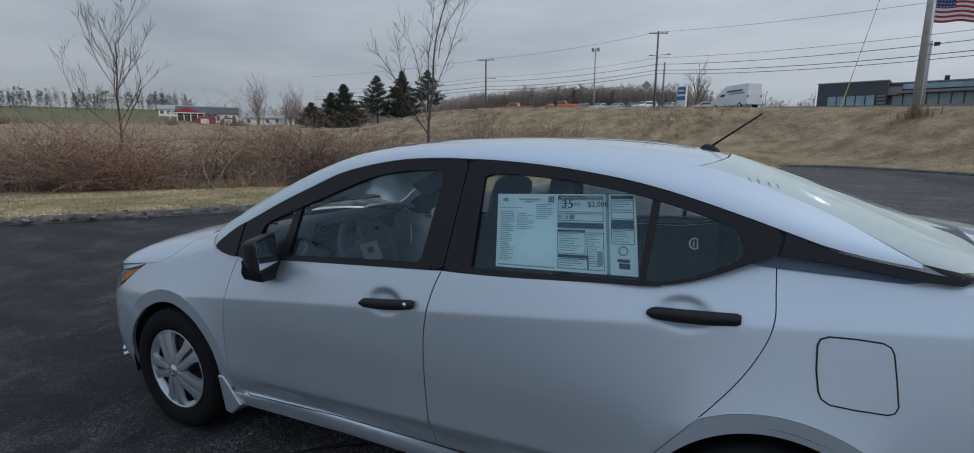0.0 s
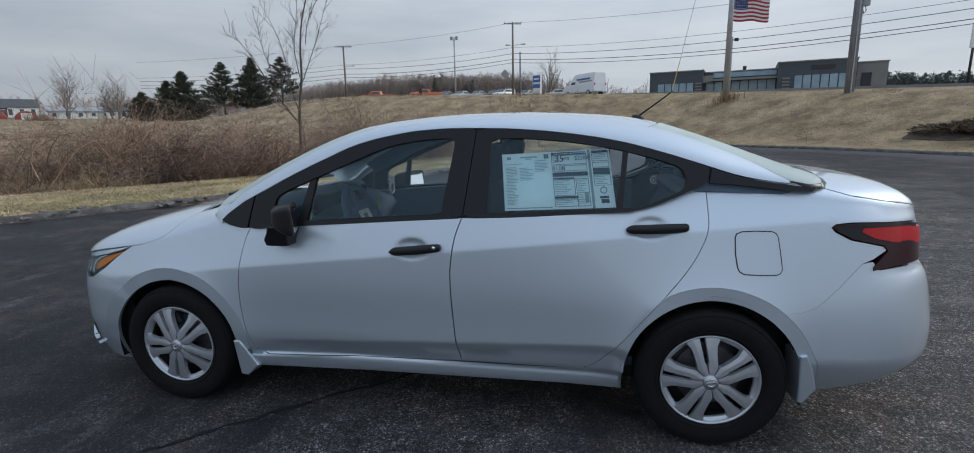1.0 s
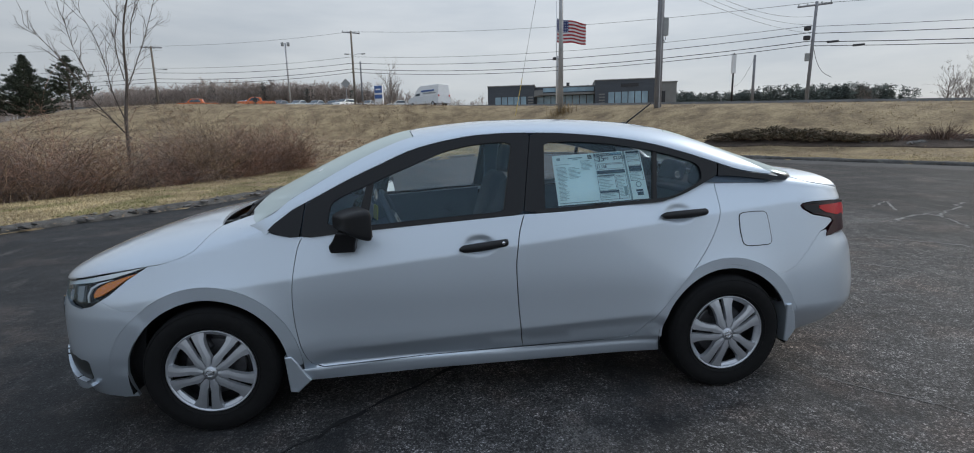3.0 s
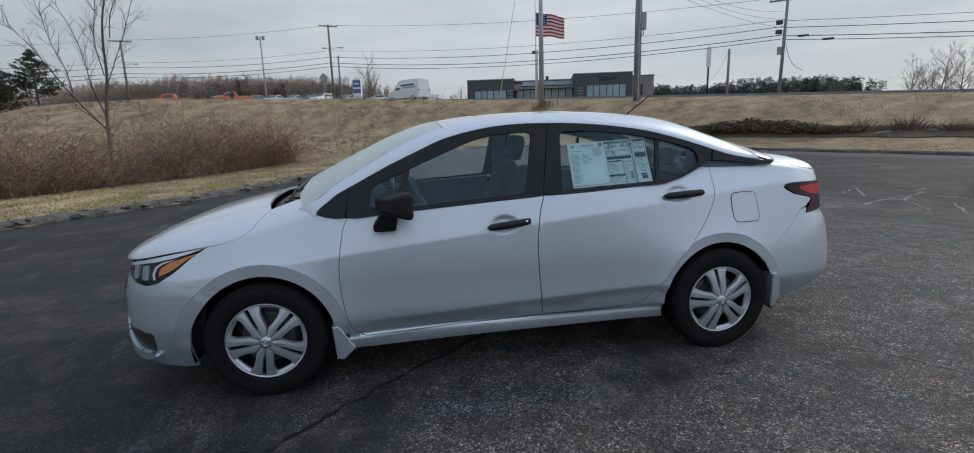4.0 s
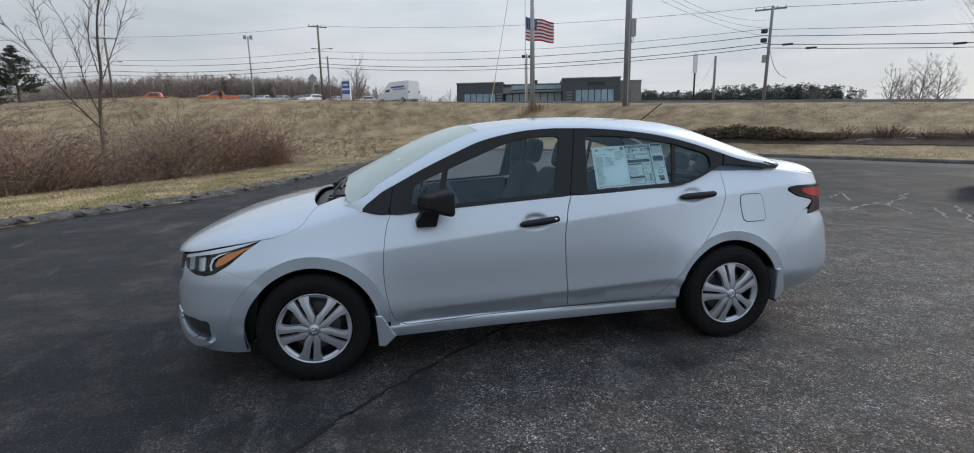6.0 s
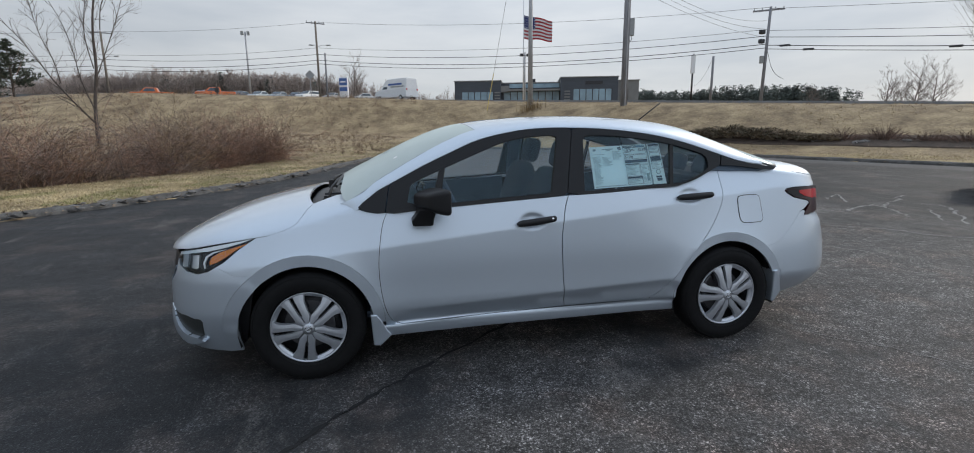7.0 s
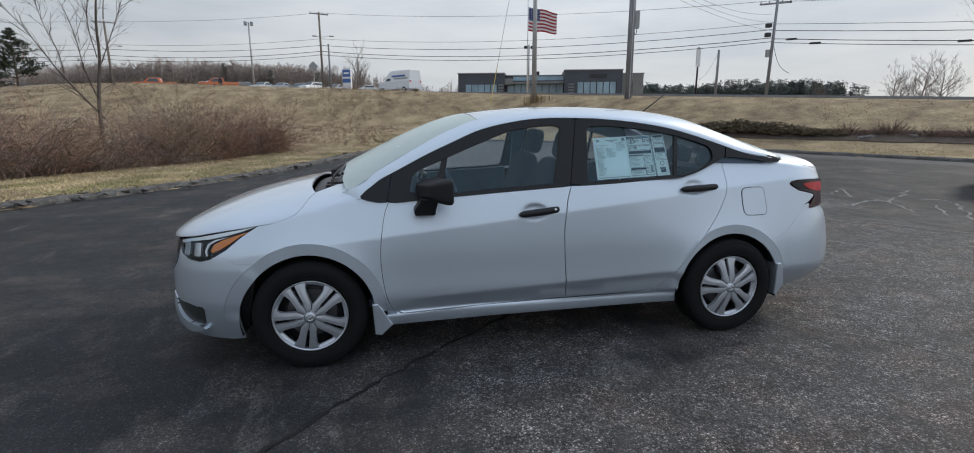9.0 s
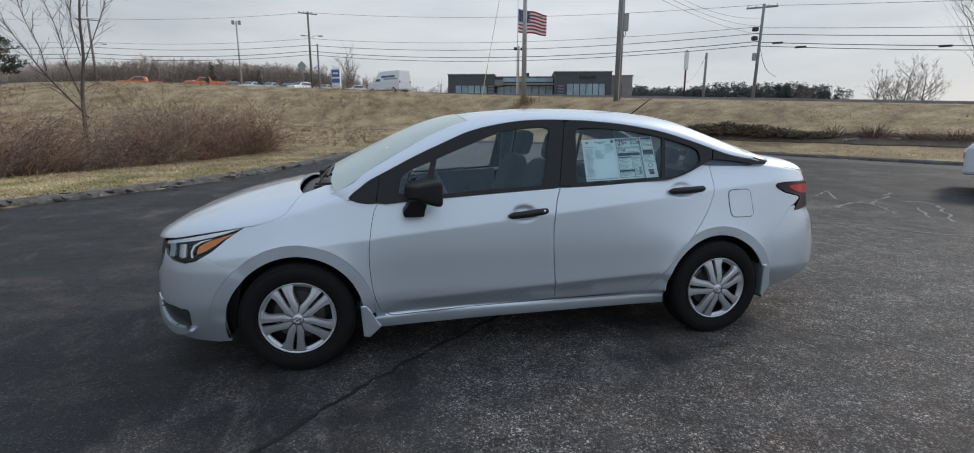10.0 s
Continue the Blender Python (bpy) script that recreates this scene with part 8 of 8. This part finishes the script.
left_b = volume("wall", 0, 7.6, 0, 14, 4.05, M_CLAD)
mid_b = volume("wall", 7.6, 17.3, 1.2, 14, 3.75, M_CLAD)
right_b = volume("wall", 17.3, bw, -0.8, 14, 4.35, M_CLAD)
side_b = volume("wall", bw, bw + 3.6, 1.0, 13, 3.9, M_CLADLIGHT)
part("clerestory", box(9.0, 17.2, 1.0, 1.25, 3.0, 3.65), M_SHOPGLASS, mid_b)
part("canopy", box(8.5, 17.3, -0.2, 1.2, 2.45, 2.75), M_CLADLIGHT, mid_b)
part("canopy", box(7.6, 9.0, 0.2, 1.2, 2.3, 3.3), M_CLADLIGHT, mid_b)
part("sign_band", box(21.2, 23.9, -0.9, -0.8, 3.3, 3.8), M_STEEL, right_b)
part("roof_vent", box(12.8, 13.3, 4, 4.6, 3.7, 4.7), M_STEEL, mid_b)
for own, x0, x1, y0, z0, z1, n_ in ((left_b, 1.2, 6.4, 0, 0.9, 2.35, 5), (mid_b, 8.0, 17.2, 1.2, 0.8, 2.4, 8), (right_b, 19.3, 25.4, -0.8, 0.7, 2.55, 6)):
    for k in range(n_):
        a, b = x0 + (x1 - x0) * k / n_, x0 + (x1 - x0) * (k + 1) / n_
        wd = part("window", box(a + 0.06, b - 0.06, y0 - 0.03, y0 + 0.02, z0, z1), M_SHOPGLASS, own)
        part("mullion", box(b - 0.06, b + 0.06, y0 - 0.07, y0 + 0.01, z0 - 0.05, z1 + 0.05), M_STEEL, wd)
for own, x0, y0 in ((left_b, 6.6, 0), (right_b, 17.9, -0.8)):
    for k in range(4):
        part("ladder_panel", box(x0, x0 + 0.9, y0 - 0.06, y0 - 0.01, 0.8 + k * 0.45, 1.0 + k * 0.45), M_CLADLIGHT, own)
part("door", box(bw + 0.8, bw + 1.9, 0.9, 1.02, 0.6, 2.6), M_STEEL, side_b)


# ---------------------------------------------------------------- distant vehicles
def far_car(x, y, yaw, colour, label, kind="suv", z=None):
    """A parked vehicle seen from far off, with its glass, wheels and lamps."""
    c = new("parked_" + {"suv": "suv", "car": "car", "pickup": "pickup_truck", "van": "van"}[kind])
    c.matrix_basis = pose(x, y, gz(x, y) if z is None else z, 0, 0, yaw)
    pm = mat("vehicle_paint", colour, 0.35, coat=0.8, vary=0.05, scale=3)
    prof = {"suv": ((-2.3, 0.35), (-2.3, 0.85), (-2.15, 0.98), (-1.15, 1.10), (2.2, 1.12), (2.3, 0.95), (2.3, 0.35)),
            "car": ((-2.3, 0.3), (-2.3, 0.65), (-2.1, 0.78), (-1.0, 0.92), (1.5, 0.98), (2.2, 0.95), (2.3, 0.7), (2.3, 0.3)),
            "pickup": ((-2.9, 0.45), (-2.9, 1.0), (-2.75, 1.15), (-1.5, 1.22), (2.9, 1.22), (2.9, 0.45)),
            "van": ((-3.0, 0.4), (-3.0, 1.0), (-2.7, 1.25), (-1.9, 1.38), (3.0, 1.5), (3.0, 0.4))}[kind]
    top = {"suv": ((-1.15, 1.10), (-0.35, 1.66), (1.9, 1.68), (2.25, 1.12)), "car": ((-1.0, 0.92), (-0.2, 1.42), (0.9, 1.42), (1.6, 0.98)),
           "pickup": ((-1.5, 1.22), (-0.8, 1.85), (0.7, 1.85), (0.9, 1.22)), "van": ((-1.9, 1.38), (-1.1, 2.35), (-0.6, 2.62), (2.95, 2.62), (3.0, 1.4))}[kind]
    hw = {"suv": 0.92, "car": 0.88, "pickup": 0.98, "van": 1.0}[kind]

    def slab(pts, w0, w1):
        bm = bmesh.new()
        zmin, zmax = min(p[1] for p in pts), max(p[1] for p in pts)
        sides = []
        for s in (-1, 1):
            sides.append([bm.verts.new((p[0], s * (w0 + (w1 - w0) * (p[1] - zmin) / (zmax - zmin)), p[1])) for p in pts])
        bm.faces.new(sides[0])
        bm.faces.new(sides[1][::-1])
        for i in range(len(pts)):
            j = (i + 1) % len(pts)
            bm.faces.new((sides[0][i], sides[1][i], sides[1][j], sides[0][j]))
        bmesh.ops.recalc_face_normals(bm, faces=bm.faces[:])
        bmesh.ops.bevel(bm, geom=bm.edges[:], offset=0.06, segments=2, profile=0.5, affect="EDGES")
        return bm
    part("body", slab(prof, hw, hw * 0.97), pm, c)
    part("cabin", slab(top, hw * 0.95, hw * 0.80), pm, c)
    zt, zb_ = top[1][1] - 0.10, top[0][1] + 0.06
    x0, x1 = top[0][0] + 0.35, (top[-1][0] - 0.30 if kind != "van" else -0.55)
    for s in (-1, 1):
        bm = bmesh.new()
        pts = [(x0, zb_), (x0 + 0.45, min(zt, 1.9)), (x1 - 0.25 if kind != "van" else x1, min(zt, 1.9)), (x1, zb_)]
        wv = lambda zz: (hw * 0.95 + (hw * 0.80 - hw * 0.95) * (zz - top[0][1]) / (top[1][1] - top[0][1])) + 0.012
        f = [bm.verts.new((p[0], s * wv(p[1]), p[1])) for p in pts]
        bm.faces.new(f if s > 0 else f[::-1])
        part("side_window", bm, M_WINDOW, c)
    f0, f1 = top[0], top[1]
    bm = bmesh.new()
    f = [bm.verts.new((f0[0] + (f1[0] - f0[0]) * t - 0.02, s * hw * (0.9 - 0.13 * t), f0[1] + (f1[1] - f0[1]) * t + 0.02)) for t, s in ((0.1, -1), (0.1, 1), (0.92, 1), (0.92, -1))]
    bm.faces.new(f)
    part("windscreen", bm, M_WINDOW, c)
    for wx in ((prof[0][0] + 0.95), (prof[-1][0] - 1.0)):
        for s in (-1, 1):
            wb = part("wheel", lathe([(0.20, -0.11), (0.33, -0.10), (0.345, 0.0), (0.33, 0.10), (0.20, 0.11)], 20, (wx, s * (hw - 0.10), 0.345)), M_TYRE, c)
            part("wheel_rim", rod((wx, s * (hw - 0.05), 0.345), (wx, s * (hw + 0.02), 0.345), 0.21, seg=14), M_COVER, wb)
    for s in (-1, 1):
        part("headlamp", box(prof[0][0] - 0.03, prof[0][0] + 0.12, s * hw * 0.72 - 0.16, s * hw * 0.72 + 0.16, prof[1][1] - 0.2, prof[1][1] - 0.05, 0.03), M_CLEAR, c)
        part("tail_lamp", box(prof[-1][0] - 0.1, prof[-1][0] + 0.02, s * hw * 0.82 - 0.1, s * hw * 0.82 + 0.1, prof[-2][1] - 0.35, prof[-2][1] - 0.1, 0.03), M_RED, c)
    return tagged(c, label, {"suv": "suv", "car": "car", "pickup": "pickup truck", "van": "van"}[kind], "vehicles beyond the field")


for x, y, yaw, col, lab, kind in (
        (-35.4, 84.9, 12, (0.75, 0.16, 0.03), "bright orange pickup truck parked at the car lot", "pickup"),
        (-27.2, 87.6, 12, (0.75, 0.16, 0.03), "bright orange pickup truck parked at the car lot", "pickup"),
        (-29.6, 88.6, 60, (0.35, 0.36, 0.38), "grey hatchback parked beside the orange truck", "car"),
        (-24.3, 90.5, 70, (0.12, 0.13, 0.15), "dark saloon parked in the car lot row", "car"),
        (-21.3, 90.8, 70, (0.45, 0.50, 0.52), "pale silver saloon parked in the car lot row", "car"),
        (-18.3, 91.2, 70, (0.30, 0.33, 0.36), "grey saloon parked in the car lot row", "car"),
        (-15.4, 91.6, 70, (0.06, 0.06, 0.07), "black saloon parked in the car lot row", "car"),
        (-13.3, 90.6, 55, (0.72, 0.73, 0.74), "white suv parked near the utility pole", "suv"),
        (-9.6, 93.5, 70, (0.40, 0.42, 0.44), "grey car parked behind the sign pylon", "car"),
        (-4.2, 95.5, 10, (0.70, 0.71, 0.72), "white car parked behind the sign pylon", "car"),
        (1.6, 99.0, 15, (0.55, 0.56, 0.58), "silver car parked deep in the car lot", "car")):
    far_car(x, y, yaw, col, lab, kind, None)
s_van = 48.5
xv, yv = RN * (float(road_n(s_van)) + 4.5) + RU * s_van
van = far_car(xv, yv, math.degrees(math.atan2(-RU[1], -RU[0])), (0.72, 0.73, 0.74), "white high-roof work van on the road", "van", float(road_z(s_van)) + 0.01)
for s in (-1, 1):
    part("lettering_bar", box(-0.3, 2.2, s * 0.93 - 0.02, s * 0.93 + 0.02, 1.85, 2.05), M_BLUE, van)
    part("lettering_bar", box(0.2, 2.6, s * 0.96 - 0.02, s * 0.96 + 0.02, 1.6, 1.72), M_GREYBOX, van)

near_suv = far_car(12.02, 2.42, -56, (0.55, 0.60, 0.66), "pale silver sport utility vehicle parked on the lot", "suv", float(lot_plane(12.02, 2.42)))
near_suv["group"] = ""

# ---------------------------------------------------------------- marks on the lot
M_TAR = mat("dark_joint", (0.006, 0.0062, 0.007), 0.9, vary=0.2, scale=20)
M_PALECRACK = mat("pale_crack_dust", (0.19, 0.187, 0.183), 0.95, vary=0.4, scale=12)


def crack(line, w, material, seed, label, stray=0.8):
    rg = random.Random(seed)
    pts = catmull(line, 10)
    bm = bmesh.new()
    prev = None
    for i, p in enumerate(pts):
        d = (pts[min(i + 1, len(pts) - 1)] - pts[max(i - 1, 0)]).normalized()
        o = Vector((-d.y, d.x)) * w * rg.uniform(0.25, 1.0)
        j = Vector((-d.y, d.x)) * rg.gauss(0, w * stray)
        a, b = p + o + j, p - o + j
        row = [bm.verts.new((q.x, q.y, float(lot_plane(q.x, q.y)) + 0.004)) for q in (a, b)]
        if prev:
            bm.faces.new((prev[0], row[0], row[1], prev[1]))
        prev = row
    bmesh.ops.recalc_face_normals(bm, faces=bm.faces[:])
    if sum(f.normal.z for f in bm.faces) < 0:
        bmesh.ops.reverse_faces(bm, faces=bm.faces[:])
    return tagged(part("lot_crack", bm, material, lot), label)


far_edge = [p for p in kerb_line if p.x > 5.0 and p.y > -6]
bm = sweep(far_edge, [(-0.03, 0.005), (-0.5, 0.005), (-1.0, 0.005), (-1.5, 0.005)], lot_plane, 0.25)
for v in bm.verts:
    v.co.z = float(lot_plane(v.co.x, v.co.y)) + 0.004
bmesh.ops.recalc_face_normals(bm, faces=bm.faces[:])
if sum(f.normal.z for f in bm.faces) < 0:
    bmesh.ops.reverse_faces(bm, faces=bm.faces[:])
tagged(part("sealed_band", bm, mat("fresh_sealer", (0.030, 0.030, 0.033), 0.8, vary=0.4, scale=1.2, detail_scale=30, bump=0.5, bump_scale=60), lot), "dark freshly sealed band along the kerb")
JOINT = [(-2.6, -2.62), (-1.9, -2.0), (-1.41, -1.56), (-1.1, -1.22), (-0.66, -0.80), (0.2, -0.05), (1.5, 1.2)]
crack(JOINT, 0.019, M_TAR, 1, "dark open joint in the asphalt", 0.35)
joint_pts = catmull(JOINT, 60)
for k, a in enumerate((62, 84, 97, 118, 139, 163, 176, 204, 221, 243)):
    crack([(p.x + 0.012, p.y) for p in joint_pts[a:a + 3 + k % 4]], 0.0045, M_PALECRACK, 40 + k, "pale grit in the joint")
for k, (line, w) in enumerate((([(5.19, 2.26), (5.48, 2.01), (5.75, 1.76), (5.92, 1.35), (6.19, 1.10), (6.5, 0.6)], 0.022),
                               ([(4.05, 1.4), (4.18, 1.22), (4.32, 1.06), (4.42, 0.88)], 0.012),
                               ([(6.31, 3.04), (7.24, 3.45), (7.42, 3.34), (8.86, 4.16)], 0.034),
                               ([(7.39, 3.31), (7.08, 2.84), (6.83, 2.42)], 0.024),
                               ([(8.06, 3.34), (8.33, 3.10), (7.83, 2.50), (7.01, 1.78)], 0.030),
                               ([(1.86, -0.68), (1.99, -0.94), (2.17, -1.11), (2.32, -1.30), (2.44, -1.53), (2.6, -1.8)], 0.006),
                               ([(7.18, 4.23), (7.82, 4.62), (7.20, 3.83)], 0.026),
                               ([(5.04, 1.47), (5.23, 1.24), (5.49, 1.09)], 0.014),
                               ([(7.73, 2.83), (7.02, 2.11)], 0.022))):
    crack(line, w, M_PALECRACK, 2 + k, "pale dusty crack in the asphalt")
